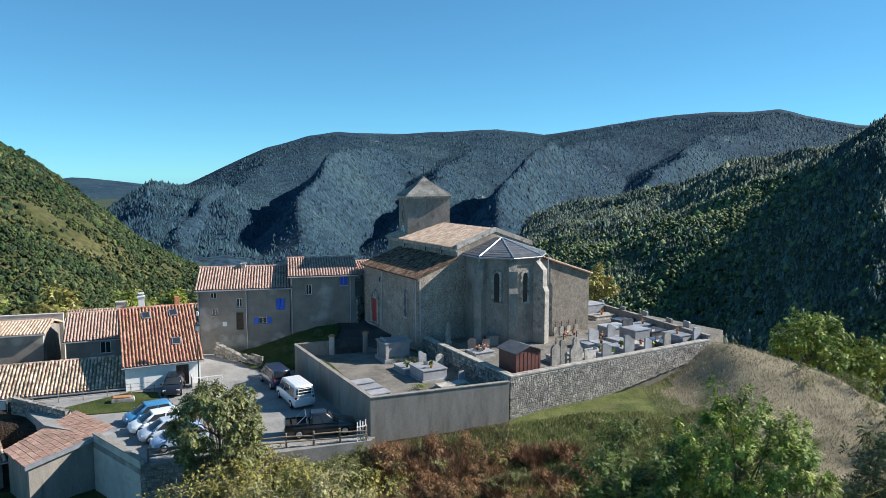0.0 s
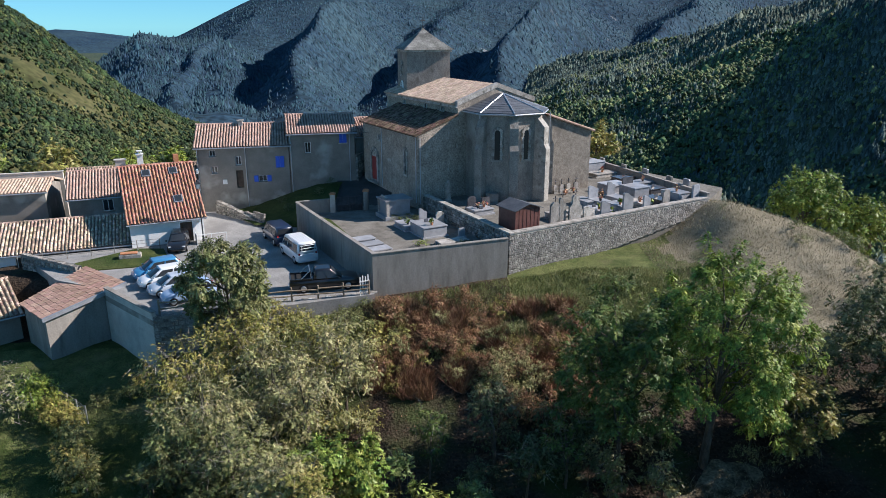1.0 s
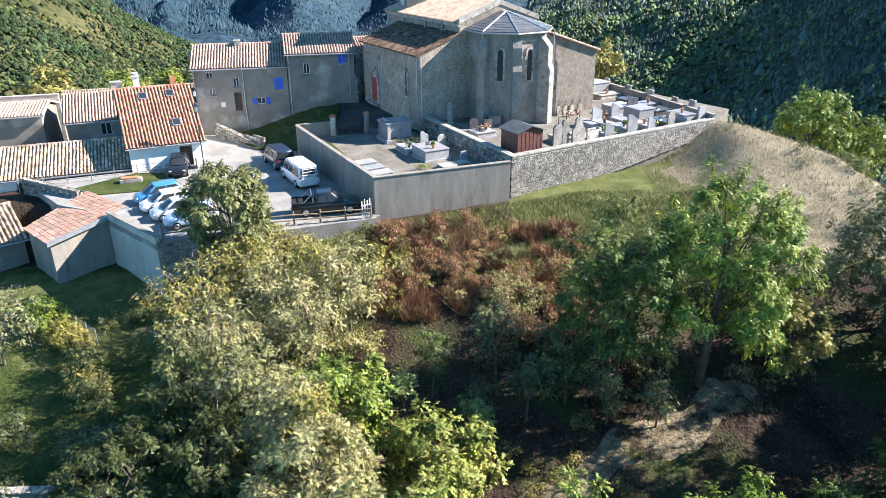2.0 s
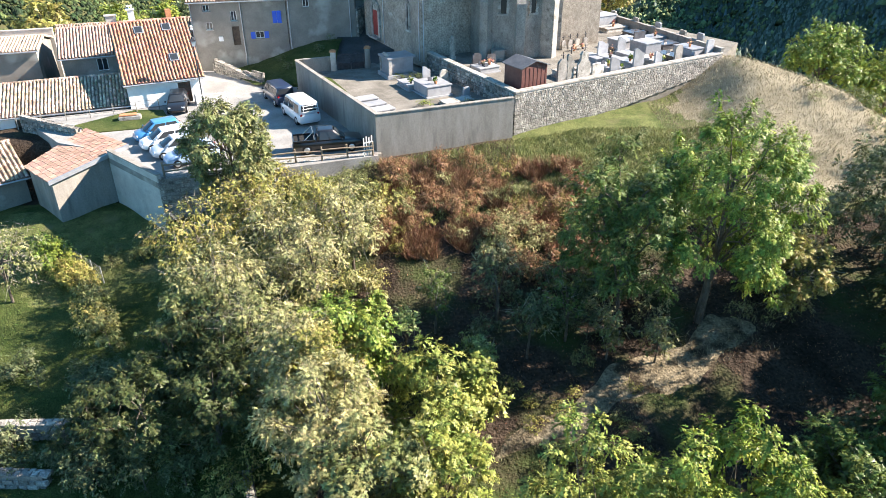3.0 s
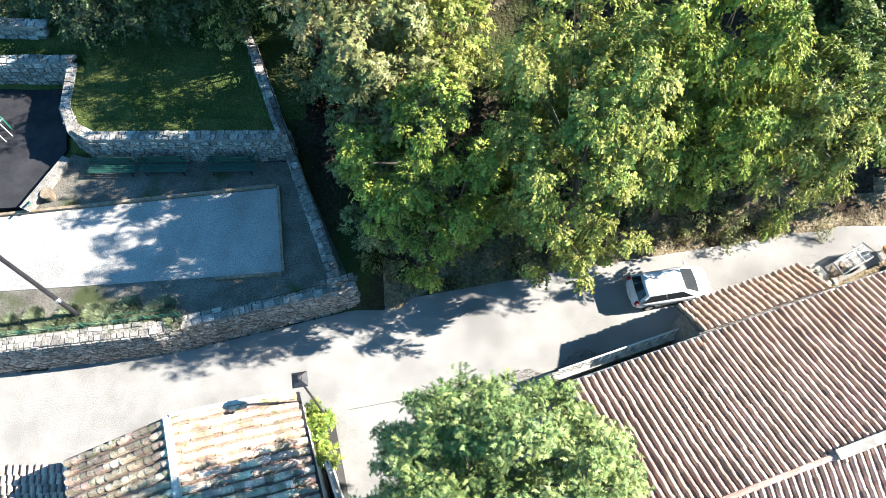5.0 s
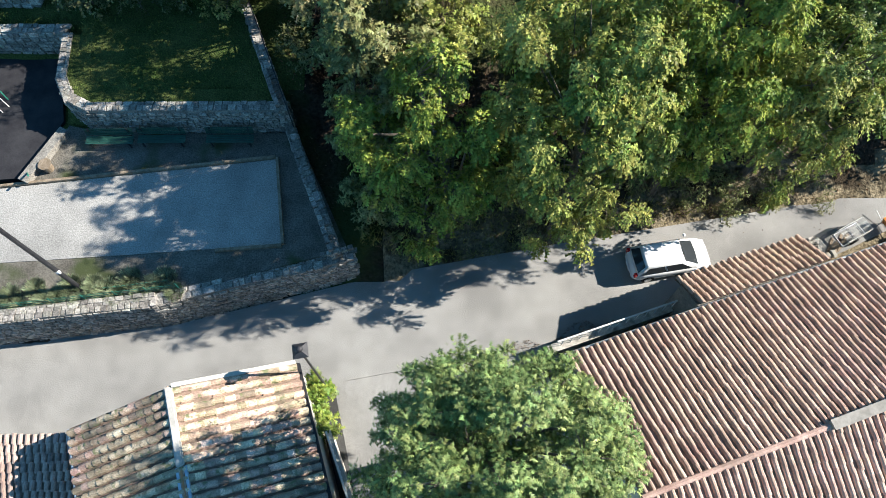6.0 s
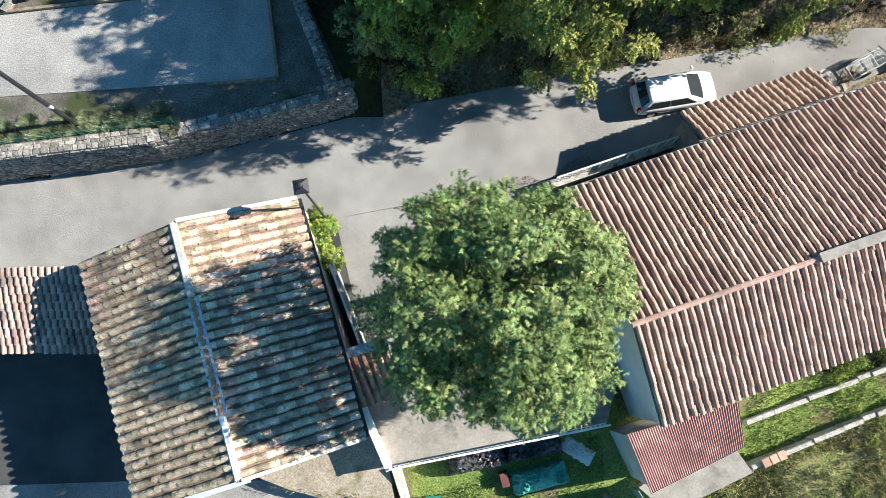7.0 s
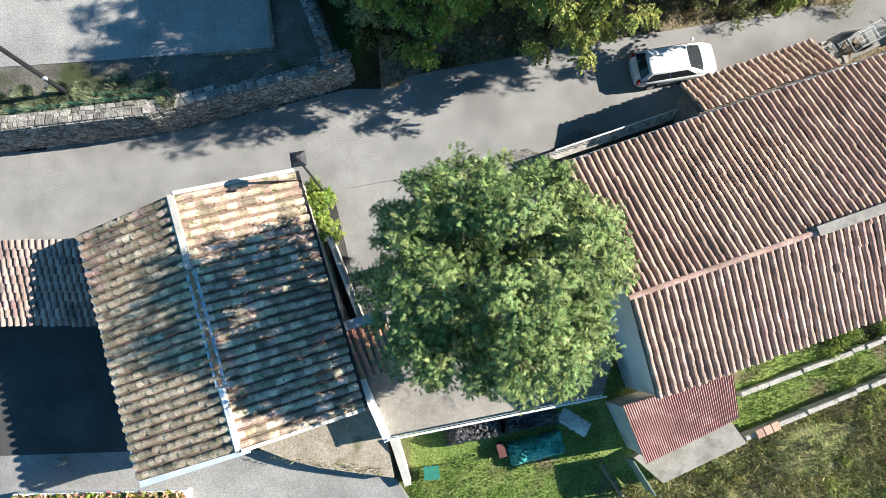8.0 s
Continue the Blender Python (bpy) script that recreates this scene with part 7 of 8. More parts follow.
def wheel(parent, x, y, r=0.31, w=0.2):
    bm = bmesh.new()
    bmesh.ops.create_cone(bm, cap_ends=True, segments=22, radius1=r, radius2=r, depth=w, matrix=Matrix.Rotation(radians(90), 4, "X"))
    t = part("wheel", bm, RUBBER, parent)
    t.matrix_basis = Matrix.Translation((x, y, r))
    s = 1 if y > 0 else -1
    bm = bmesh.new()
    bmesh.ops.create_cone(bm, cap_ends=True, segments=14, radius1=r * 0.62, radius2=r * 0.5, depth=0.03, matrix=Matrix.Translation((0, s * (w / 2 + 0.012), 0)) @ Matrix.Rotation(radians(-90 * s), 4, "X"))
    part("rim", bm, CHROME, t)


def car(label, x, y, z, turn, col, L=3.95, W=1.68, H=1.45, kind="hatch", name="car", group="parked cars"):
    """A parked vehicle; its nose points along its own x."""
    c = thing(name, label, "van" if kind == "van" else "pickup" if kind == "pickup" else "car", group, at=Matrix.Translation((x, y, z)) @ Matrix.Rotation(radians(turn), 4, "Z"))
    h = W / 2
    if kind == "van":
        prof = [(-0.5, 0.95, 0.9), (-0.485, 1.05, 0.98), (-0.2, 1.05, 1), (0.25, 1.05, 1), (0.40, 0.98, 0.98), (0.485, 0.8, 0.93), (0.5, 0.62, 0.86)]
    elif kind == "pickup":
        prof = [(-0.5, 0.95, 0.95), (-0.49, 1.0, 0.98), (-0.1, 1.0, 1), (0.2, 1.02, 1), (0.40, 0.98, 0.98), (0.485, 0.86, 0.93), (0.5, 0.66, 0.85)]
    else:
        prof = [(-0.5, 0.7, 0.66), (-0.49, 0.82, 0.82), (-0.46, 0.9, 0.92), (-0.38, 0.93, 0.98), (-0.15, 0.92, 1), (0.15, 0.91, 1), (0.3, 0.87, 0.98), (0.38, 0.8, 0.95), (0.44, 0.72, 0.88), (0.475, 0.63, 0.76), (0.495, 0.52, 0.58)]
    rings = []
    for fx, zb, fw in prof:
        w = h * fw
        zl = 0.24 if abs(fx) < 0.45 else 0.3
        rings.append([(fx * L, -w * 0.9, zl), (fx * L, -w, zl + 0.14), (fx * L, -w, zb - 0.14), (fx * L, -w * 0.93, zb - 0.03), (fx * L, -w * 0.8, zb), (fx * L, w * 0.8, zb), (fx * L, w * 0.93, zb - 0.03), (fx * L, w, zb - 0.14), (fx * L, w, zl + 0.14), (fx * L, w * 0.9, zl)])
    body = part("body", loft(rings), col, c)
    # glasshouse: foot and head of the pillars along the car
    g = {"hatch": (-0.475, -0.37, 0.10, 0.30), "van": (-0.49, -0.475, 0.22, 0.37), "pickup": (-0.17, -0.13, 0.09, 0.25), "estate": (-0.49, -0.42, 0.05, 0.24)}[kind]
    zb = (0.86 if kind in ("hatch", "estate") else 0.98)
    b0, t0, t1, b1 = (q * L for q in g)
    wb, wt = h * 0.93, h * (0.72 if kind != "van" else 0.84)
    low = [(b0, -wb), (b0 + 0.1, -wb), (b1 - 0.1, -wb), (b1, -wb * 0.86), (b1, wb * 0.86), (b1 - 0.1, wb), (b0 + 0.1, wb), (b0, wb)]
    top = [(t0, -wt * 0.96), (t0 + 0.08, -wt), (t1 - 0.08, -wt), (t1, -wt * 0.9), (t1, wt * 0.9), (t1 - 0.08, wt), (t0 + 0.08, wt), (t0, wt * 0.96)]
    H0 = H - 0.05
    part("cabin", loft([[(px, py, zb) for px, py in low], [(px * 0.4 + qx * 0.6, py * 0.42 + qy * 0.58, zb * 0.42 + H0 * 0.58) for (px, py), (qx, qy) in zip(low, top)], [(px, py, H0 - 0.04) for px, py in top],
                        [(px * 0.985, py * 0.965, H0 + 0.015) for px, py in top], [(px * 0.95, py * 0.86, H - 0.008) for px, py in top], [(px * 0.85, py * 0.55, H) for px, py in top]]), col, c)

    def at(i, j, s, v):
        """A point on the cabin's skin between pillars i and j: s along, v up."""
        p, q = Vector((*low[i], zb)).lerp(Vector((*low[j], zb)), s), Vector((*top[i], H0 - 0.04)).lerp(Vector((*top[j], H0 - 0.04)), s)
        return p.lerp(q, v)

    def pane(name, i, j, s0, s1, v0, v1, bulge):
        """A dark window that lies on the cabin's skin, bowed a little outwards."""
        bm = bmesh.new()
        rows = []
        n = (at(i, j, 1, 0.5) - at(i, j, 0, 0.5)).cross(at(i, j, 0.5, 1) - at(i, j, 0.5, 0)).normalized()
        mid = at(i, j, 0.5, 0.5)
        if n.dot(Vector((mid.x - (t0 + t1) / 2, mid.y, 0.2))) < 0:
            n = -n
        for v in (v0, (v0 + v1) / 2, v1):
            rows.append([bm.verts.new(at(i, j, s0 + (s1 - s0) * k / 6, v) + n * (0.022 + bulge * (1 - (k / 3 - 1) ** 2))) for k in range(7)])
        for ra, rb in zip(rows, rows[1:]):
            for k in range(6):
                bm.faces.new((ra[k], ra[k + 1], rb[k + 1], rb[k]))
        r = bmesh.ops.extrude_face_region(bm, geom=bm.faces[:])
        bmesh.ops.translate(bm, verts=[v for v in r["geom"] if isinstance(v, bmesh.types.BMVert)], vec=-n * 0.03)
        bmesh.ops.recalc_face_normals(bm, faces=bm.faces[:])
        return part(name, bm, GLASS, c)

    pane("windscreen", 3, 4, 0.03, 0.97, 0.06, 0.94, 0.05)
    pane("rear_window", 7, 0, 0.07, 0.93, 0.2 if kind != "van" else 0.35, 0.92, 0.035)
    spans = ((0.06, 0.46), (0.5, 0.93)) if kind != "van" else ((0.05, 0.33), (0.37, 0.66), (0.7, 0.97))
    for i, j, flip in ((1, 2, False), (5, 6, True)):
        for s0, s1 in spans:
            pane("side_window", i, j, 1 - s1 if flip else s0, 1 - s0 if flip else s1, 0.12, 0.9, 0.0)
    for s in (-1, 1):
        for xw in (-0.31 * L, 0.325 * L):
            wheel(c, xw, s * (h - 0.1), 0.31 if kind in ("hatch", "estate") else 0.37)
        part("headlight", boxes((0.425 * L, 0.472 * L, s * h * 0.66 - 0.15, s * h * 0.66 + 0.13, 0.57, 0.69), bevel=0.03), LAMP_CLEAR, c)
        zt = 0.62 if kind != "van" else 0.8
        part("tail_light", boxes((-0.497 * L, -0.46 * L, s * h * 0.79 - 0.09, s * h * 0.79 + 0.09, zt, zt + 0.3), bevel=0.02), LAMP_RED, c)
        mx = b1 - 0.25
        part("door_mirror", boxes((mx - 0.06, mx + 0.06, s * (h + 0.1) - 0.09, s * (h + 0.1) + 0.09, zb, zb + 0.14), bevel=0.03), col, c)
    part("bumper", boxes((0.45 * L, 0.503 * L, -h * 0.6, h * 0.6, 0.3, 0.47), bevel=0.07), col if kind != "van" else IRON, c)
    part("bumper", boxes((-0.508 * L, -0.45 * L, -h * 0.74, h * 0.74, 0.32, 0.52), bevel=0.07), col, c)
    part("number_plate", boxes((-0.518 * L, -0.5135 * L, -0.25, 0.25, 0.42, 0.53)), WHITE, c)
    if kind == "pickup":
        part("load_bed", boxes((-0.485 * L, -0.185 * L, -h * 0.8, h * 0.8, 1.003, 1.02)), RUBBER, c)
        for s in (-1, 1):
            part("bed_side", boxes((-0.49 * L, -0.18 * L, s * h * 0.9 - 0.04, s * h * 0.9 + 0.04, 1.0, 1.14)), col, c)
        part("tailgate", boxes((-0.495 * L, -0.48 * L, -h * 0.86, h * 0.86, 1.0, 1.14)), col, c)
        bm = bmesh.new()
        for s in (-1, 1):
            tube(bm, [(-0.34 * L, s * h * 0.85, 1.1), (-0.21 * L, s * h * 0.8, 1.72), (-0.195 * L, s * h * 0.8, 1.1)], 0.035, 0.035, 8)
        tube(bm, [(-0.21 * L, -h * 0.8, 1.72), (-0.21 * L, h * 0.8, 1.72)], 0.035, 0.035, 8)
        part("roll_bar", bm, CHROME, c)
    return c


car("white hatchback with dark windows parked on the road", 10.75, 13.0, 0.0, 9.5, CAR_WHITE, 3.95, 1.66, 1.43)
van = car("white camper van with a ribbed roof and bicycle rack", -12.7, 58.8, 12.66, 121, CAR_WHITE, 4.9, 1.9, 2.0, "van")
for i in range(5):
    part("roof_rib", boxes((-2.1, 0.9, -0.62 + i * 0.3, -0.56 + i * 0.3, 1.97, 2.02)), WHITE, van)
bm = bmesh.new()
for yy in (-0.55, 0.55):
    tube(bm, [(-2.5, yy, 0.9), (-2.55, yy, 1.85)], 0.025, 0.025, 6)
for zz in (1.0, 1.3, 1.55, 1.8):
    tube(bm, [(-2.55, -0.65, zz), (-2.55, 0.65, zz)], 0.03, 0.03, 6)
part("bicycle_rack", bm, WHITE, van)
car("dark navy van parked along the cemetery wall", -15.6, 63.8, 12.66, 121, CAR_NAVY, 4.4, 1.8, 1.85, "van")
car("black pickup with a chrome roll bar beside the fence", -9.2, 51.3, 12.66, 14, CAR_BLACK, 5.3, 1.85, 1.75, "pickup")
car("old black estate car parked below the red roof", -24.2, 61.6, 12.7, -75, CAR_BLACK, 4.2, 1.7, 1.4, "estate")
car("bright blue hatchback parked in the row", -23.2, 54.0, 12.66, 214, CAR_BLUE, 3.9, 1.7, 1.5)
car("white hatchback parked in the row", -21.9, 52.2, 12.66, 214, CAR_WHITE, 4.1, 1.7, 1.48)
car("silver hatchback parked in the row", -20.5, 50.5, 12.66, 214, CAR_SILVER, 4.0, 1.7, 1.45)
car("pale blue car parked in the row", -18.9, 48.9, 12.66, 214, CAR_GREYBLUE, 4.0, 1.7, 1.45)

# ---- trees and shrubs ----
tree("tree", "round dense green ash tree in the courtyard", 0.3, 4.05, 13.9, 4.2, "ash", 3.2, 1000, 300000, 0.155, 3, z=0.0, lobes=44, lobe=0.3, spread=0.105, ragged=0.05, droop=0.3, width=0.48)
tree("tree", "tall yellow-green walnut tree at the road's edge", 5.2, 14.5, 16.4, 4.3, "walnut", 0.8, 320, 124000, 0.27, 11, limb=0.4, lobes=26, lobe=0.33, spread=0.12, squash=1.6, droop=0.75, ragged=0.2, width=0.3)
tree("tree", "leafy green walnut tree above the road", 10.2, 16.6, 15.6, 3.5, "green", 1.2, 230, 88000, 0.27, 12, limb=0.4, lobes=22, lobe=0.34, spread=0.125, squash=1.6, droop=0.75, ragged=0.2, width=0.3)
tree("tree", "yellow-green leafy tree leaning over the road", 14.8, 17.4, 12.6, 3.3, "walnut", 1.4, 170, 60000, 0.27, 111, lobes=20, lobe=0.35, spread=0.13, squash=1.5, droop=0.75, ragged=0.2, width=0.3)
tree("tree", "green tree with hanging leaves beside the court", 0.1, 14.5, 13.6, 3.5, "green", 0.6, 180, 60000, 0.26, 112, lobes=20, lobe=0.35, spread=0.13, squash=1.5, droop=0.75, ragged=0.2, width=0.3)
tree("tree", "dark green tree at the edge of the wood", 16.2, 20.4, 9.0, 3.1, "shade", 1.0, 110, 26000, 0.3, 13, spread=0.16, lobes=14)
tree("tree", "green tree beside the walnut trees", 6.6, 20.6, 8.5, 3.6, "walnut", 1.0, 130, 34000, 0.3, 14, spread=0.15, lobes=16, droop=0.5)
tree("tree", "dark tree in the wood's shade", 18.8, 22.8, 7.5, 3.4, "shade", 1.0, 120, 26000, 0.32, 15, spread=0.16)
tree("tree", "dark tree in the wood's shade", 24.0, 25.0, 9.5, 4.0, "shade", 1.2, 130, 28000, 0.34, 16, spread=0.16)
# trees mostly out of view, added to throw shade across the hollow
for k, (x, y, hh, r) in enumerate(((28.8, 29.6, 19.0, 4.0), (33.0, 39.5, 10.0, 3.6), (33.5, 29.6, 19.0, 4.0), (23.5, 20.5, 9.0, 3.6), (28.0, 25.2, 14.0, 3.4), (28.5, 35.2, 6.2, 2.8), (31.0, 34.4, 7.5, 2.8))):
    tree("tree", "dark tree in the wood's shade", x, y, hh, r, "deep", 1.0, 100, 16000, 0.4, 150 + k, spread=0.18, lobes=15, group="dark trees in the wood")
tree("tree", "tall bright green ash tree on the slope", 15.3, 35.8, 13.9, 4.5, "bright", 1.6, 260, 100000, 0.26, 17, limb=0.6, lobes=22, lobe=0.34, spread=0.13, squash=1.2, droop=0.45, ragged=0.2, width=0.36)
tree("tree", "dark green ash tree in the bright ash's shade", 10.4, 36.6, 11.4, 4.0, "shade", 1.0, 170, 52000, 0.27, 61, lobes=15, lobe=0.38, spread=0.15, squash=1.1, ragged=0.2, width=0.36)
tree("tree", "dark leafy tree on the slope's edge", 28.5, 40.0, 9.0, 4.4, "dark", 1.5, 140, 30000, 0.3, 18, spread=0.17, lobes=16, twigs=500)
tree("tree", "yellowing small tree beside the ash", 20.8, 36.4, 5.4, 2.6, "yellow", 0.8, 85, 16500, 0.3, 19, spread=0.18, twigs=400)
tree("tree", "grey-green leafy tree by the parking", -14.8, 45.0, 8.4, 3.1, "olive", 0.6, 190, 66000, 0.3, 120, lobes=20, lobe=0.36, spread=0.14, squash=1.3, droop=0.6, width=0.3, twigs=300)
tree("tree", "light green young tree on the slope", -0.6, 26.6, 7.0, 3.0, "walnut", 0.6, 130, 32000, 0.32, 21, lobes=16, lobe=0.38, spread=0.15, droop=0.5, ragged=0.2, squash=1.2)
tree("tree", "fresh green young ash on the slope", -4.5, 30.4, 7.4, 2.5, "bright", 0.5, 90, 26000, 0.36, 22, lobes=10, lobe=0.42, spread=0.18, squash=1.4, droop=0.6, width=0.3)
tree("tree", "thin yellow-grey tree losing its leaves", -8.0, 28.8, 8.0, 2.7, "grey", 0.5, 130, 28000, 0.22, 23, spread=0.26, lobes=16, twigs=450, limb=0.8)
tree("tree", "olive-brown tree beside the garden wall", -5.0, 24.0, 11.0, 2.9, "grey", 0.6, 170, 44000, 0.23, 41, spread=0.22, lobes=18, twigs=350, limb=0.8)
tree("tree", "bushy olive tree beside the garden wall", -3.1, 20.4, 11.0, 2.8, "olive", 0.5, 150, 44000, 0.28, 42, lobes=18, lobe=0.38, spread=0.16, ragged=0.2, squash=1.3)
tree("tree", "dense olive-green tree above the garden wall", -0.6, 22.6, 9.5, 2.8, "walnut", 0.6, 130, 30000, 0.26, 142, lobes=16, lobe=0.4, spread=0.16, ragged=0.2, squash=1.2)
tree("tree", "yellowing tree beside the garden wall", -6.7, 27.8, 8.4, 2.5, "yellow", 0.6, 130, 30000, 0.22, 43, spread=0.24, lobes=16, twigs=350, limb=0.8)
tree("tree", "small pale green sapling in the hollow", 1.5, 31.8, 3.6, 1.1, "ash", 0.9, 30, 2600, 0.26, 24, spread=0.22, lobes=7, squash=1.3, twigs=60)
tree("tree", "thin sapling with a few broad leaves", -2.4, 32.6, 4.2, 0.8, "ash", 2.2, 12, 700, 0.4, 124, spread=0.3, lobes=5, twigs=40)
for k, (x, y, hh, r, mt) in enumerate(((4.6, 33.2, 4.6, 1.3, "dark"), (7.0, 34.4, 5.2, 1.4, "shade"), (9.2, 33.0, 3.8, 1.1, "olive"), (-0.8, 35.0, 4.4, 1.2, "shade"), (3.0, 36.0, 5.4, 1.5, "dark"), (12.0, 32.8, 3.4, 1.0, "olive"), (18.4, 36.8, 4.6, 1.3, "yellow"))):
    tree("tree", "thin sapling with a sparse crown in the hollow", x, y, hh, r, mt, hh * 0.3, 40, 3600, 0.2, 320 + k, spread=0.25, lobes=9, squash=1.4, twigs=90, limb=0.8, group="saplings in the hollow")
tree("tree", "round green tree beyond the knoll", 42.0, 79.0, 12.0, 4.6, "bright", 1.0, 260, 36000, 0.4, 25, lobes=22, lobe=0.34, spread=0.15, z=5.0, ragged=0.06)
tree("tree", "small dark green tree beyond the knoll", 50.0, 79.0, 10.5, 4.0, "green", 1.0, 140, 18000, 0.4, 26, spread=0.17, z=4.0)
tree("tree", "yellow-green tree behind the side chapel", 20.0, 92.0, 6.5, 2.6, "yellow", 0.8, 61, 6000, 0.5, 27, spread=0.18, z=14.0)
tree("tree", "old fruit tree in the garden with pale trunk", -28.0, 37.9, 5.2, 2.4, "olive", 1.8, 60, 6000, 0.22, 28, spread=0.25, lobes=10, twigs=700, limb=2.2)
tree("tree", "fresh green bush beside the old house", -5.75, 6.35, 2.6, 0.75, "bright", 0.2, 44, 7000, 0.22, 48, z=0.0, spread=0.3, lobes=7, category="bush")
tree("tree", "light green bush climbing beside the old house", -5.6, 5.0, 2.4, 0.9, "bright", 0.2, 44, 5000, 0.22, 29, z=0.0, spread=0.3, lobes=7, category="bush")
tree("tree", "dark leafy tree beside the court wall", -1.3, 17.8, 9.4, 2.7, "olive", 0.6, 120, 32000, 0.28, 47, lobes=18, lobe=0.38, spread=0.15, ragged=0.2, squash=1.2)
tree("tree", "olive-green leafy shrub by the court wall", -4.3, 17.6, 4.8, 1.5, "olive", 0.3, 80, 18000, 0.2, 330, spread=0.2, lobes=12, category="shrub")
tree("tree", "grey-green dense shrub by the court wall", -3.3, 14.6, 5.4, 1.7, "olive", 0.3, 100, 24000, 0.2, 30, z=0.9, spread=0.18, lobes=12, category="shrub")
for x, y, hh, r, mt, sd in ((-34, 86, 7, 3, "green", 31), (-30, 92, 8, 3.5, "olive", 32), (-41, 90, 7, 3.2, "green", 33), (-49, 88, 8, 3.6, "yellow", 34), (-24.5, 90, 7, 3, "yellow", 35), (-56, 84, 8, 4, "olive", 36), (-62, 92, 9, 4, "green", 37), (-45, 98, 9, 4, "olive", 38), (-36, 101, 9, 4, "dark", 39)):
    tree("tree", "leafy tree behind the village roofs", x, y, hh, r, mt, 0.6, 50, 5400, 0.6, sd, z=11.5 - 0.25 * max(0, y - 84), spread=0.2, group="trees behind the village")


def shrub_proto(mat, seed, h, r, leaves, leaf, forks):
    t = thing("shrub", "", "shrub", "", at=Matrix.Translation((0, 0, -200)))
    bm, v, f, _, _ = tree_mesh(h, r, h * 0.12, 44, leaves, leaf, seed, spread=0.3, lobes=8, seg=2, forks=forks)
    part("stem", bm, BARK, t)
    bulk("crown", v, f, LEAF[mat], t)
    return t


SHRUB_LABEL = {"rust": "rust-red autumn shrub on the slope", "grey": "thin grey-yellow shrub half bare", "olive": "olive-green bushy shrub on the slope", "yellow": "yellowing bushy shrub on the slope", "dark": "dark green shrub in the shade", "green": "fresh green leafy shrub"}
PROTO = {m: [shrub_proto(m, 50 + 7 * i + k * 3, 2.2, 1.25, *{"rust": (2400, 0.15, 1), "grey": (1700, 0.15, 2), "yellow": (1800, 0.17, 1), "dark": (1500, 0.2, 0), "green": (1600, 0.2, 0), "olive": (1700, 0.18, 0)}[m]) for k in range(2)] for i, m in enumerate(SHRUB_LABEL)}
rs3 = random.Random(12)


SCRUB = {}


def scatter(mat, n, x0, x1, y0, y1, s0, s1, where=None, joined=False):
    """n shrubs strewn over a stretch of ground; joined ones become one thicket for each kind of leaf."""
    made = 0
    tries = 0
    while made < n and tries < n * 20:
        tries += 1
        x, y = rs3.uniform(x0, x1), rs3.uniform(y0, y1)
        if where and not where(x, y):
            continue
        s = rs3.uniform(s0, s1)
        p = PROTO[mat][made % 2]
        m = Matrix.Translation((x, y, float(ground_z(x, y)) - 0.1)) @ Matrix.Rotation(rs3.uniform(0, 6.28), 4, "Z") @ Matrix.Diagonal((s, s, s * rs3.uniform(0.8, 1.15), 1))
        made += 1
        if joined:
            me = [c for c in p.children if c.name.startswith("crown")][0].data
            co = np.zeros(len(me.vertices) * 3, dtype=np.float32)
            me.vertices.foreach_get("co", co)
            k = np.array(m)
            tri = np.zeros(len(me.polygons) * 3, dtype=np.int32)
            me.loops.foreach_get("vertex_index", tri)
            SCRUB.setdefault(mat, []).append((co.reshape(-1, 3) @ k[:3, :3].T + k[:3, 3], tri.reshape(-1, 3)))
            continue
        tagged(copy_thing(p, m), SHRUB_LABEL[mat], "shrub", "shrubs on the slope")


def on_path(x, y):
    """The bare track that crosses the wood."""
    return abs((y - 30.8) - 0.42 * (x - 8.5)) < 2.2 and 3 < x < 26 or (-2.5 < x < 6 and 30 < y < 36)


scatter("rust", 54, -4.5, 9.5, 42.0, 49.5, 0.5, 0.95)
scatter("yellow", 14, -4, 9, 41.0, 48.5, 0.4, 0.7)
scatter("olive", 14, -2, 10, 40.0, 46, 0.4, 0.8)
scatter("grey", 8, -3, 9, 42, 48, 0.4, 0.7)
scatter("rust", 16, 2, 11, 38.5, 43, 0.6, 0.9)
for k, (x, y, hh, r, mt) in enumerate(((-13.2, 34.6, 7.6, 2.7, "grey"), (-10.2, 37.6, 7.0, 2.7, "grey"), (-15.3, 38.3, 6.6, 2.6, "yellow"), (-7.8, 35.8, 6.8, 2.5, "grey"), (-11.2, 31.6, 7.4, 2.5, "olive"), (-6.2, 39.8, 6.2, 2.5, "grey"), (-13.0, 41.6, 5.4, 2.4, "yellow"), (-8.8, 42.0, 5.2, 2.4, "yellow"))):
    tree("tree", "thin half-bare grey-yellow tree on the slope", x, y, hh, r, mt, 0.6, 100, 14500, 0.2, 70 + k, spread=0.27, lobes=16, twigs=420, limb=0.8, group="thin trees on the slope")
scatter("grey", 14, -16, -4, 34, 44, 1.0, 1.5)
scatter("yellow", 18, -17, -4, 36, 47.5, 0.8, 1.3)
scatter("yellow", 10, -12, -2.5, 24, 34, 0.8, 1.2)
scatter("olive", 16, -13, -3, 44, 49.3, 0.5, 0.9)
scatter("olive", 16, -12, 0, 20.5, 33, 0.7, 1.3, lambda x, y: x > -7 - (y - 19) * 0.42 and not on_path(x, y))
scatter("dark", 8, 2, 13, 36, 39.5, 0.8, 1.2, joined=True)
scatter("grey", 14, 2, 12, 39, 43, 0.6, 1.0)
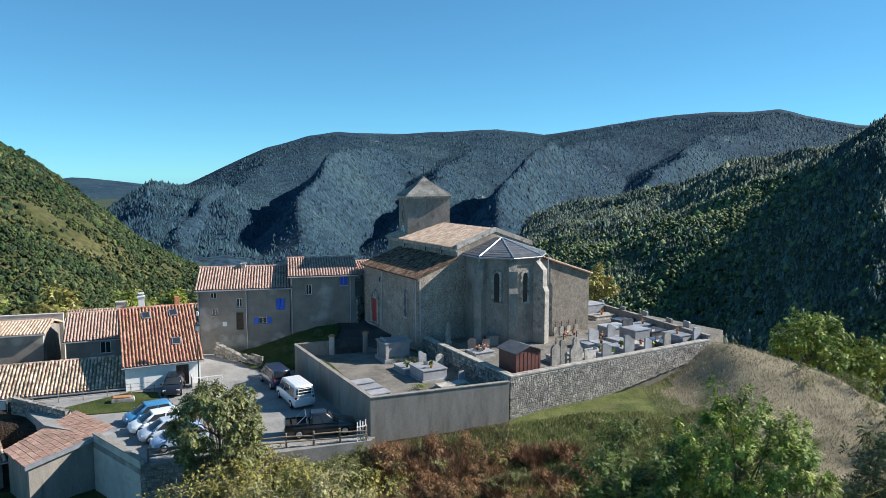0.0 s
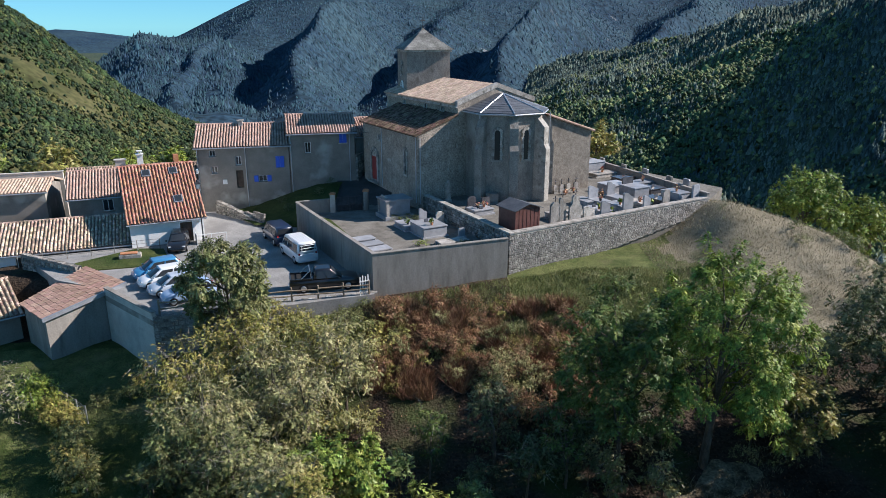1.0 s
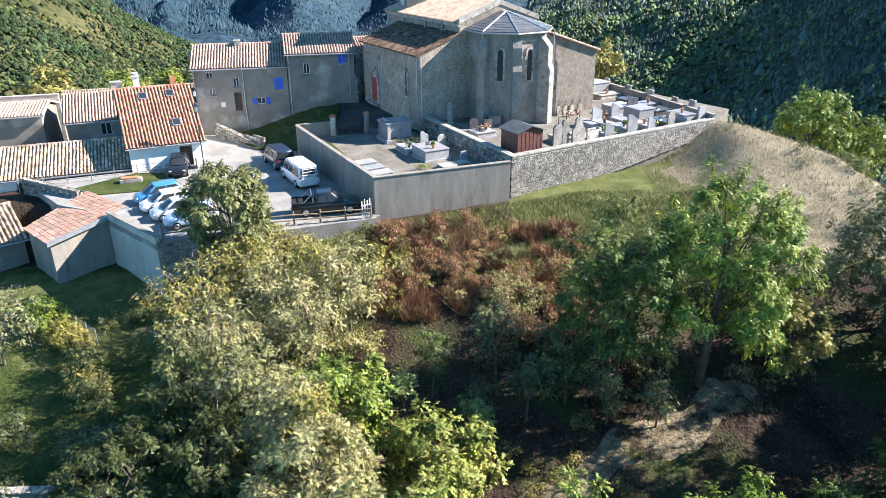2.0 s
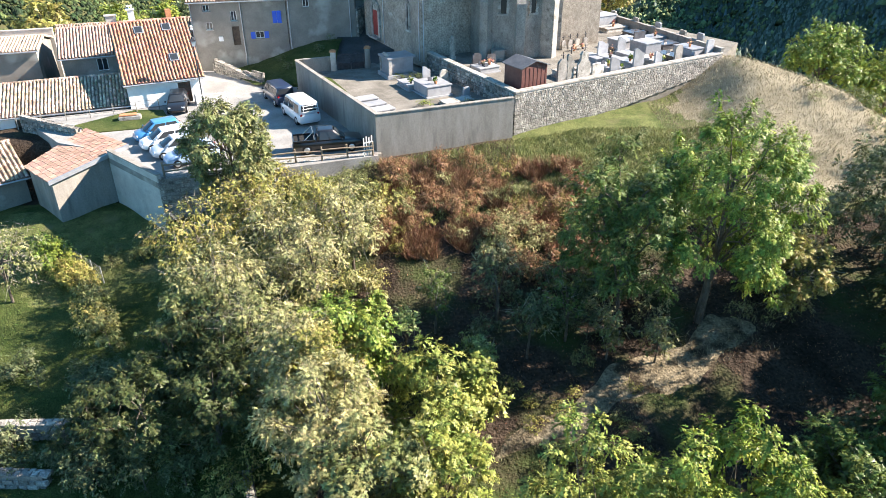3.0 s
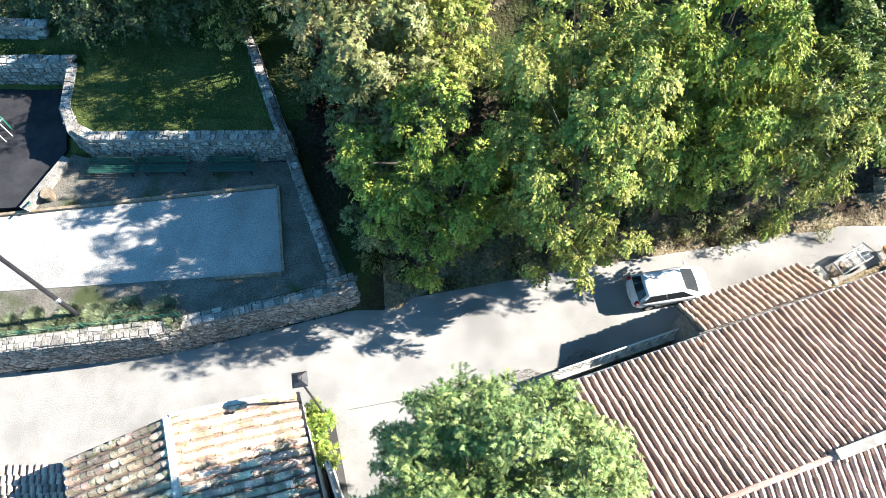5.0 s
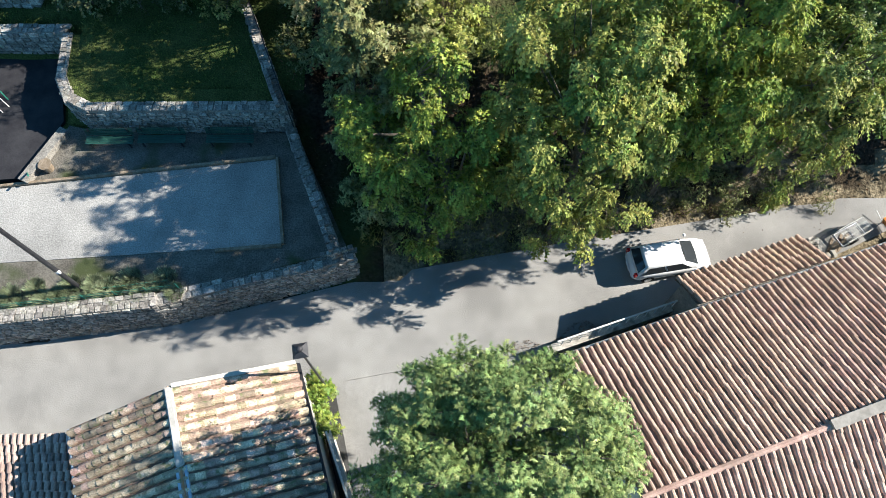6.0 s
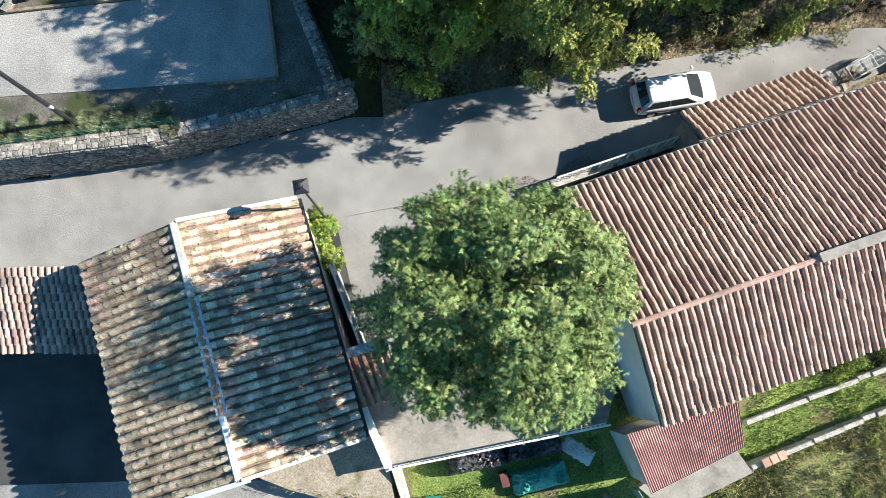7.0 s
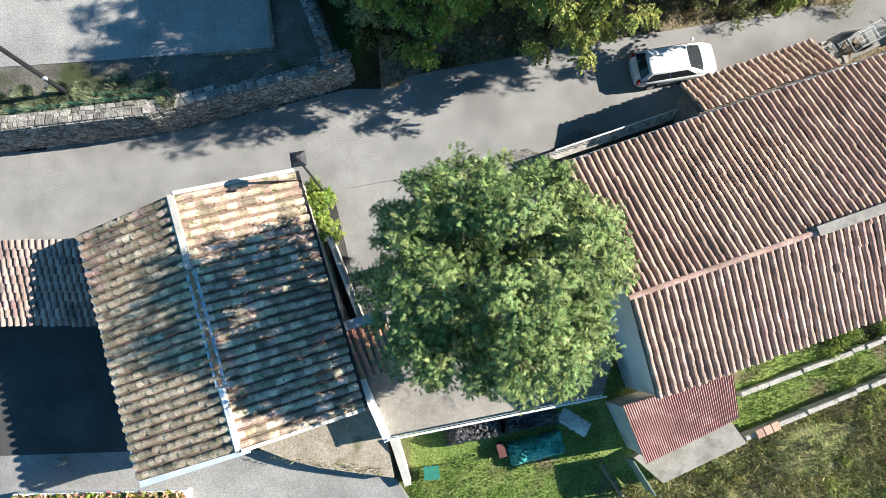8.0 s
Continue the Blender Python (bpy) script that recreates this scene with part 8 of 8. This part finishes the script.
scatter("dark", 16, 14, 30, 40, 45, 0.7, 1.2, joined=True)
scatter("dark", 12, 14, 32, 18, 27, 0.9, 1.6, lambda x, y: not on_path(x, y), joined=True)
scatter("olive", 6, 3, 14, 26, 34, 0.4, 0.7, lambda x, y: not on_path(x, y), joined=True)
scatter("grey", 8, 9, 22, 35.5, 38.5, 0.6, 1.0)
scatter("dark", 5, 0, 12, 33.5, 39, 0.7, 1.0)
scatter("dark", 8, 16, 32, 24, 30, 0.8, 1.3, lambda x, y: not on_path(x, y), joined=True)
scatter("dark", 6, 1, 13, 33, 38, 0.5, 0.8, joined=True)
scatter("yellow", 12, 2, 11, 25, 31, 0.3, 0.6, joined=True)
scatter("green", 26, 8, 22, -9, -0.5, 0.12, 0.3, lambda x, y: y < -6.7 + 0.4 * (x - 7) or x > 14, joined=True)
scatter("olive", 40, 9, 24, -9, 0, 0.12, 0.34, lambda x, y: y < -6.7 + 0.4 * (x - 7), joined=True)
scatter("grey", 26, 9, 24, -9, 0, 0.1, 0.28, lambda x, y: y < -6.7 + 0.4 * (x - 7), joined=True)
scatter("yellow", 10, 8, 22, -9, -1, 0.1, 0.25, lambda x, y: y < -6.7 + 0.4 * (x - 7), joined=True)
for k, (x, y, hh, r, mt) in enumerate(((-27.0, 41.4, 2.6, 1.5, "bright"), (-26.0, 40.8, 2.3, 1.3, "green"), (-24.7, 39.8, 1.8, 1.1, "yellow"), (-23.6, 39.0, 1.6, 1.0, "yellow"), (-22.4, 37.2, 1.9, 1.1, "olive"), (-21.9, 35.7, 2.0, 1.2, "yellow"), (-20.6, 34.6, 2.4, 1.3, "olive"))):
    tree("hedge_shrub", "bushy shrub in the garden's hedge" if mt != "yellow" else "yellowing bushy shrub in the garden's hedge", x, y, hh, r, mt, 0.1, 60, 7000, 0.17, 300 + k, spread=0.3, lobes=9, category="shrub", group="garden hedge")
tree("tree", "dark green leafy tree at the garden's edge", -14.2, 33.0, 6.4, 2.1, "olive", 0.5, 100, 22000, 0.22, 310, spread=0.2, lobes=14)
tree("tree", "dark green leafy tree at the garden's edge", -14.8, 30.2, 5.6, 2.0, "deep", 0.4, 90, 18000, 0.22, 311, spread=0.2, lobes=14)
wf = thing("wire_fence", "pale wire-mesh garden fence behind the hedge", "fence")
for k in range(5):
    u = k / 4
    x, y = -26.4 + 3.6 * u, 42.3 - 2.6 * u
    part("post", boxes((x - 0.03, x + 0.03, y - 0.03, y + 0.03, float(ground_z(x, y)) - 0.2, float(ground_z(x, y)) + 1.3)), ZINC, wf)
for k in range(9):
    bm = bmesh.new()
    tube(bm, [(-26.4 + 3.6 * u, 42.3 - 2.6 * u, float(ground_z(-26.4 + 3.6 * u, 42.3 - 2.6 * u)) + 0.1 + 0.14 * k) for u in (0, 0.25, 0.5, 0.75, 1)], 0.008, 0.008, 3)
    part("wire", bm, ZINC, wf)
# deep leaf colour below carries the shade these trees stand in
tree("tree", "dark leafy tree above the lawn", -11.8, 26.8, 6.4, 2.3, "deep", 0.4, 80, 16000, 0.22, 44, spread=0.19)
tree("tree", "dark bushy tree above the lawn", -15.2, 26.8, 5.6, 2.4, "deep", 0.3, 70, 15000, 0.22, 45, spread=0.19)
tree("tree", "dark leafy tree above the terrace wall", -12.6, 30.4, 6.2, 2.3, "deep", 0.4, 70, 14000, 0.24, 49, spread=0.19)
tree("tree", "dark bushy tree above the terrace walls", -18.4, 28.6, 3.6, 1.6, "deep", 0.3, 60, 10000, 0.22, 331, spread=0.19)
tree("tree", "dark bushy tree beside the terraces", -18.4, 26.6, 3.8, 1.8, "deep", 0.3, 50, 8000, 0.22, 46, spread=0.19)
scatter("dark", 10, -21, -12, 29.5, 32, 0.7, 1.1, joined=True)
scatter("dark", 10, -27, -18, 28.9, 33, 0.5, 0.8)
scatter("olive", 9, -24, -18.5, 41, 45, 0.35, 0.6)
scatter("dark", 9, -20.3, -12, 24.7, 26.4, 0.8, 1.15)
scatter("dark", 13, -27, -18, 26.2, 28.2, 0.55, 0.9)
scatter("dark", 7, -26, -18, 28.8, 30.2, 0.4, 0.7)
scatter("olive", 5, -19, -11.5, 25.4, 27, 0.7, 1.1)
scatter("green", 12, 12.8, 20, -1.9, 1.2, 0.2, 0.42, lambda x, y: -1.75 < y - 0.37 * (x - 12.6) + 1.7 < 0.9 and y > -2.0 + 0.37 * (x - 13.0), joined=True)
scatter("grey", 10, -2, 6, 14.5, 20, 0.6, 1.0)
scatter("olive", 12, -1, 20, 14.6, 17, 0.4, 0.7)
scatter("olive", 5, 13, 22, 16.6, 19, 0.4, 0.7)
scatter("olive", 12, 11, 24, 46, 54, 0.4, 0.7, joined=True)
scatter("green", 14, -58, -34, 46, 52, 0.6, 1.1, lambda x, y: x < -36, joined=True)
scatter("olive", 14, 27, 38, 46, 60, 0.4, 0.8, lambda x, y: x > 30, joined=True)
for q, nm in (((-4.5, 65.0), "olive"), ((-3.2, 65.4), "olive"), ((-2.0, 56.6), "green"), ((-2.4, 64.6), "dark"), ((1.8, 56.6), "dark")):
    s = 0.35
    ob = copy_thing(PROTO[nm][0], Matrix.Translation((q[0], q[1], 14.4)) @ Matrix.Diagonal((s * 1.6, s * 1.3, s * 0.7, 1)))
    tagged(ob, "low green plant among the tombs", "shrub", "plants in the cemetery")
for q in ((-17.4, 73.8), (-13.3, 73.9), (-12.4, 76.3), (-16.2, 71.5)):
    ob = copy_thing(PROTO["dark"][0], Matrix.Translation((q[0], q[1], float(lawn_z(q[0], q[1])) - 0.05)) @ Matrix.Diagonal((0.4, 0.4, 0.4, 1)))
    tagged(ob, "small dark bush on the lawn", "shrub", "bushes on the lawn")
for mt, rows in SCRUB.items():
    start = np.cumsum([0] + [len(v) for v, _ in rows])
    tagged(bulk("scrub", np.concatenate([v for v, _ in rows]), np.concatenate([f + q for (_, f), q in zip(rows, start)]), LEAF[mt]), {"dark": "dark green scrub in the wood's shade", "olive": "olive-green low scrub on the slope", "green": "fresh green weeds and low scrub", "yellow": "yellowing weeds and low scrub", "grey": "grey-green low scrub in the trees' shade"}[mt], "scrub", kind="stuff")
for ps in PROTO.values():
    for p in ps:
        for o in (*p.children_recursive, p):
            bpy.data.objects.remove(o)

# lavender and grass tufts
def tuft(n, h, r, seed, width):
    rs = np.random.default_rng(seed)
    a = rs.uniform(0, 2 * np.pi, n)
    b = np.sqrt(rs.uniform(0, 1, n)) * r * 0.85
    base = np.stack([b * np.cos(a), b * np.sin(a), np.zeros(n)], -1)
    lean = np.stack([np.cos(a), np.sin(a), np.zeros(n)], -1) * (rs.uniform(0.0, 0.4, n) * r)[:, None]
    tip = base + lean + np.array([0, 0, 1]) * (h * rs.uniform(0.6, 1.1, n))[:, None]
    mid = base + lean * 0.35 + np.array([0, 0, 1]) * (h * 0.55)
    s = np.stack([-np.sin(a), np.cos(a), np.zeros(n)], -1) * width
    v = np.stack([base - s, base + s, mid + s, mid - s, tip], 1)
    f = np.array([[0, 1, 2, 3]])[None] + (np.arange(n) * 5)[:, None, None]
    g = np.array([[3, 2, 4, 4]])[None] + (np.arange(n) * 5)[:, None, None]
    return v.reshape(-1, 3), f.reshape(-1, 4), g.reshape(-1, 4)


def lavender(x, y, z, seed, r=0.7):
    v, f, g = tuft(600, 0.3, r * 0.85, seed, 0.012)
    tri = np.concatenate([f[:, [0, 1, 2]], f[:, [0, 2, 3]], g[:, :3]])
    ob = bulk("lavender_bush", v, tri, LEAF["lavender"])
    ob.matrix_basis = Matrix.Translation((x, y, z))
    return tagged(ob, "grey-green lavender bush on the wall top", "bush", "lavender along the court wall")


for i in range(24):
    xx = -24 + i * 0.52
    lavender(xx, 10.2 + 0.45 * math.sin(i * 2.4) + max(0, (xx + 20) * 0.105), 2.58, i, 0.5 + 0.25 * ((i * 7) % 5) / 5)
we = thing("wire_edging", "low green wire edging along the lavender", "edging", at=Matrix.Translation((0, 0, 2.6)))
for k in range(14):
    bm = bmesh.new()
    x, y = -15.2 + 0.2 * k, 10.72 + 0.025 * k
    tube(bm, [(x, y, -0.05), (x + 0.02, y, 0.28), (x + 0.1, y + 0.01, 0.36), (x + 0.18, y + 0.02, 0.28), (x + 0.2, y + 0.025, -0.05)], 0.012, 0.012, 4)
    part("hoop", bm, GREEN_METAL, we)


def grass_field(name, label, n, x0, x1, y0, y1, h, mat, seed, where=None, wid=0.02, zf=None):
    rs = np.random.default_rng(seed)
    x, y = rs.uniform(x0, x1, n), rs.uniform(y0, y1, n)
    if where is not None:
        k = where(x, y)
        x, y = x[k], y[k]
    n = len(x)
    z = (zf or natural)(x, y) - 0.03
    a = rs.uniform(0, 2 * np.pi, n)
    hh = h * rs.uniform(0.4, 1.3, n)
    s = np.stack([np.cos(a), np.sin(a), 0 * a], -1) * wid
    b = np.stack([x, y, z], -1)
    t = b + np.stack([rs.normal(0, 0.5, n) * hh, rs.normal(0, 0.5, n) * hh, hh], -1)
    v = np.stack([b - s, b + s, t], 1).reshape(-1, 3)
    ob = bulk(name, v, np.arange(3 * n).reshape(-1, 3), mat)
    return tagged(ob, label, "grass", kind="stuff")


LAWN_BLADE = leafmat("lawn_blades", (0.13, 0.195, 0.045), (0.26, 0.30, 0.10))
# darker copy of the blades, carrying the garden's shade in its colour
SHADE_BLADE = leafmat("shaded_blades", (0.042, 0.078, 0.014), (0.105, 0.145, 0.032))
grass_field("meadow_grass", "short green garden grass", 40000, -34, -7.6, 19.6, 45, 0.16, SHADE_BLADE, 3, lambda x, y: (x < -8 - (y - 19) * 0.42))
grass_field("meadow_grass", "short green garden grass below the houses", 90000, -1.5, 26, -10, 1.0, 0.18, LAWN_BLADE, 4, lambda x, y: (y < -2.6 + 0.36 * (x - 7)) & ~((x > 7) & (x < 13.4) & (y > -6.2)) & ~((x > 8) & (y < -6.7 + 0.4 * (x - 7))) & ~((x < 6.9) & (y > -3.9 + 0.19 * x)))
DRY_BLADE = leafmat("dry_blades", (0.21, 0.18, 0.115), (0.33, 0.285, 0.185))
grass_field("dry_grass", "dry straw-coloured grass on the knoll", 50000, 18, 45, 44, 72, 0.25, DRY_BLADE, 5)
grass_field("dry_grass", "dry seed heads in the lower garden", 14000, 8, 24, -10, -2, 0.35, DRY_BLADE, 10, lambda x, y: (y < -6.7 + 0.4 * (x - 7)) & (np.sin(0.9 * x) * np.sin(1.1 * y + 0.5 * x) > -0.2))
grass_field("meadow_grass", "rough olive weeds in the lower garden", 45000, 7.5, 26, -10, 1.5, 0.3, LEAF["grey"], 14, lambda x, y: (y < -6.7 + 0.4 * (x - 7)) & (np.sin(0.8 * x + np.sin(0.9 * y)) * np.sin(1.0 * y) < 0.35), wid=0.03)
grass_field("bank_grass", "rough mixed grass on the bank below the wall", 60000, -8, 24, 44, 56, 0.35, LEAF["olive"], 6, lambda x, y: y < 50 + (x + 5) * 0.36)
RUST_BLADE = leafmat("rust_blades", (0.15, 0.07, 0.042), (0.25, 0.15, 0.09))
grass_field("dry_bracken", "rust-brown brittle scrub stalks on the bank", 60000, -5, 10, 40.5, 49.5, 0.9, RUST_BLADE, 8, lambda x, y: np.sin(1.3 * x + np.sin(1.1 * y)) * np.sin(1.2 * y + 1.4 * np.sin(0.9 * x)) > 0.1, wid=0.03)
grass_field("dry_grass", "dry tan grass along the track", 9000, 2, 20, 26, 37.5, 0.28, DRY_BLADE, 15, lambda x, y: np.abs(y - 26.9 - 0.527 * (x - 2.4)) < 0.5 + 0.05 * x + 0.9 * np.sin(1.7 * x) * np.sin(2.3 * y), wid=0.025)
grass_field("leaf_litter", "dry leaves and twigs on the wood's floor", 13000, -8, 32, 14.5, 44, 0.12, RUST_BLADE, 7, wid=0.05)
grass_field("leaf_litter", "dry leaves drifted along the yard wall", 3200, 3.0, 8.0, 8.4, 10.8, 0.05, RUST_BLADE, 12, lambda x, y: (y > 8.6 + 0.34 * (x - 4.6)) & (y < 9.2 + 0.34 * (x - 4.6) + 0.3 * np.sin(2.3 * x)), wid=0.035, zf=lambda x, y: 0.03 + 0 * x)
grass_field("ledge_weeds", "yellowing weeds along the earth ledge", 1400, -7.6, -2.6, -5.6, -4.3, 0.16, LEAF["yellow"], 16, lambda x, y: (y < -5.0 - 0.1 * (x + 4.5)) & (y > -5.28 - 0.16 * (x + 4.5)), zf=lambda x, y: 0.9 + 0 * x)
grass_field("road_weeds", "dry weeds along the road's edge", 9000, -4, 20, 13.0, 16.2, 0.3, LEAF["yellow"], 9, lambda x, y: y > 13.2 + 0.19 * (x - 1))


# ---- tiles and stones, piece by piece ----
def barrel(w, p, wide=1.0):
    """One barrel tile, half round, narrower uphill, from the eave towards the ridge."""
    v, k = [], 5
    for yy, rr, zz in ((-0.06 * p, 0.345 * w * wide, 0.016), (1.12 * p, 0.33 * w * wide, 0.006)):
        for i in range(k + 1):
            a = math.pi * i / k
            v.append((-rr * math.cos(a), yy, zz + rr * 1.15 * math.sin(a)))
    f = [(i, i + 1, k + 2 + i, k + 1 + i) for i in range(k)]
    return np.array(v), np.array(f)


def slab_tile(w, p):
    """One flat interlocking tile with a raised side roll, lapped over the row below."""
    v = [(x * w, yy * p, zz + (0.014 if k in (1, 2) else 0.0)) for yy, zz in ((-0.05, 0.035), (0.98, 0.012)) for k, x in enumerate((-0.485, -0.47, -0.38, -0.36, 0.485))]
    v += [(-0.485 * w, -0.05 * p, 0.0), (0.485 * w, -0.05 * p, 0.0)]
    return np.array(v), np.array([(k, k + 1, k + 6, k + 5) for k in range(4)] + [(10, 11, 4, 0)])


for slab, (A, B, C, D), mat, w, p, singles in TILES:
    eu = (B - A).normalized()
    ev = ((D - A) + (C - B)).normalized()
    nn = eu.cross(ev).normalized()
    ev = nn.cross(eu).normalized()
    nu = max(2, round((B - A).length / w))
    nv = max(2, round(((D - A).length + (C - B).length) / 2 / p))
    rs = np.random.default_rng(nu * 100 + nv)
    base, faces = slab_tile(w, p) if mat is TILE_PINK else barrel(w, p, 1.17 if w > 0.35 else 1.0)
    s, t = np.meshgrid((np.arange(nu) + 0.5) / nu, np.arange(nv) / nv)
    s, t = s.ravel(), t.ravel()
    a, b, c, d = (np.array(q) for q in (A, B, C, D))
    pos = (a + (b - a) * s[:, None]) * (1 - t)[:, None] + (d + (c - d) * s[:, None]) * t[:, None]
    n = len(pos)
    pos = pos + rs.normal(0, 0.012, (n, 1)) * np.array(eu) + rs.normal(0, 0.02, (n, 1)) * np.array(ev) + np.abs(rs.normal(0, 0.004, (n, 1))) * np.array(nn)
    rot = rs.normal(0, 0.012 if mat is not TILE_OLD else 0.03, n)
    first = np.zeros(n, bool)
    if singles:
        order = np.argsort(np.abs(s - 0.72) * nu * w + np.abs(t - 0.5) * nv * p)
        first[order[:min(singles, n)]] = True
    me = None
    if singles:
        me = bpy.data.meshes.new("tile")
        me.from_pydata([tuple(q) for q in base], [], [tuple(int(j) for j in q) for q in faces])
        me.materials.append(mat)
        R = Matrix((eu, ev, nn)).transposed().to_4x4()
        for i in np.nonzero(first)[0]:
            ob = new("tile", me)
            ob.parent = slab
            ob.matrix_basis = Matrix.Translation(pos[i]) @ R @ Matrix.Rotation(rot[i], 4, "Z")
    k = np.nonzero(~first)[0]
    if len(k):
        x = base[None, :, 0] - base[None, :, 1] * rot[k, None]
        v = pos[k, None, :] + x[..., None] * np.array(eu) + base[None, :, 1, None] * np.array(ev) + base[None, :, 2, None] * np.array(nn)
        ff = faces[None] + (np.arange(len(k)) * len(base))[:, None, None]
        tagged(bulk("tiling", v.reshape(-1, 3), ff.reshape(-1, 4), mat, slab), kind="stuff")

UNIT = []
for j in range(6):
    rs = random.Random(90 + j)
    bm = bmesh.new()
    bmesh.ops.create_cube(bm, size=1)
    for v in bm.verts:
        k = 0.42 if v.co.y < 0 else 0.5
        v.co = Vector((v.co.x * 2 * k * rs.uniform(0.86, 1.0), v.co.y, v.co.z * 2 * k * rs.uniform(0.84, 1.0)))
    me = bpy.data.meshes.new("stone")
    bm.to_mesh(me)
    UNIT.append((me, np.array([tuple(v.co) for v in bm.verts]), np.array([[v.index for v in f.verts] for f in bm.faces])))
    bm.free()
for core, L, z0, z1, size, singles, th, bare, proud in STONES:
    rs = np.random.default_rng(int(L * 100) + singles)
    cells = []
    z = min(z0)
    top = max(z1)
    while z < top:
        hh = size * rs.uniform(0.55, 1.0)
        x = -0.1
        while x < L:
            ww = size * rs.uniform(0.7, 2.0)
            xc, zc = x + ww / 2, z + hh / 2
            tt = min(max(xc / L, 0), 1)
            if z0[0] + (z0[1] - z0[0]) * tt < zc < z1[0] + (z1[1] - z1[0]) * tt - hh * 0.3 and xc < L:
                cells.append((xc, zc, ww * 0.97, hh * 0.95))
            x += ww
        z += hh
    order = sorted(range(len(cells)), key=lambda i: abs(cells[i][0] - L * 0.6) + 0.6 * abs(cells[i][1] - max(z1)))
    single = set(order[:singles])
    for me, _, _ in UNIT:
        if singles and not me.materials:
            me.materials.append(STONE)
    groups = {j: [] for j in range(6)}
    for i, (xc, zc, ww, hh) in enumerate(cells):
        j = int(rs.integers(0, 6))
        dp = proud * rs.uniform(0.4, 1.6)
        if i in single:
            ob = new("stone", UNIT[j][0])
            ob.parent = core
            ob.matrix_basis = Matrix.Translation((xc, 0.08 - dp, zc)) @ Matrix.Rotation(rs.normal(0, 0.05), 4, "Y") @ Matrix.Diagonal((ww, 0.2, hh, 1))
        else:
            groups[j].append((xc, 0.08 - dp, zc, ww, 0.2, hh))
        if th < 0.6:                            # the other face
            groups[(j + 1) % 6].append((L - xc, th - 0.08 + dp, zc + rs.uniform(-0.04, 0.04), ww, -0.2, hh))
    if bare:                                    # uneven stones bedded on the top
        yy = 0.0
        while yy < th - 0.02:
            dd = min(size * rs.uniform(0.7, 1.3), th - yy)
            x = -0.05
            while x < L:
                ww = size * rs.uniform(0.7, 1.9)
                zt = z1[0] + (z1[1] - z1[0]) * min(max((x + ww / 2) / L, 0), 1)
                groups[int(rs.integers(0, 6))].append((x + ww / 2, yy + dd / 2, zt - 0.02 + rs.uniform(-0.02, 0.035), ww * 0.96, dd * 0.94, 0.16))
                x += ww
            yy += dd
    vs, fs, off = [], [], 0
    for j, rows in groups.items():
        if rows:
            r = np.array(rows)
            v = UNIT[j][1][None] * r[:, None, 3:6] + r[:, None, 0:3]
            f = UNIT[j][2][None] + (np.arange(len(r)) * 8)[:, None, None] + off
            vs.append(v.reshape(-1, 3))
            fs.append(f.reshape(-1, 4))
            off += 8 * len(r)
    if vs:
        tagged(bulk("masonry", np.concatenate(vs), np.concatenate(fs), STONE_J, core), kind="stuff")
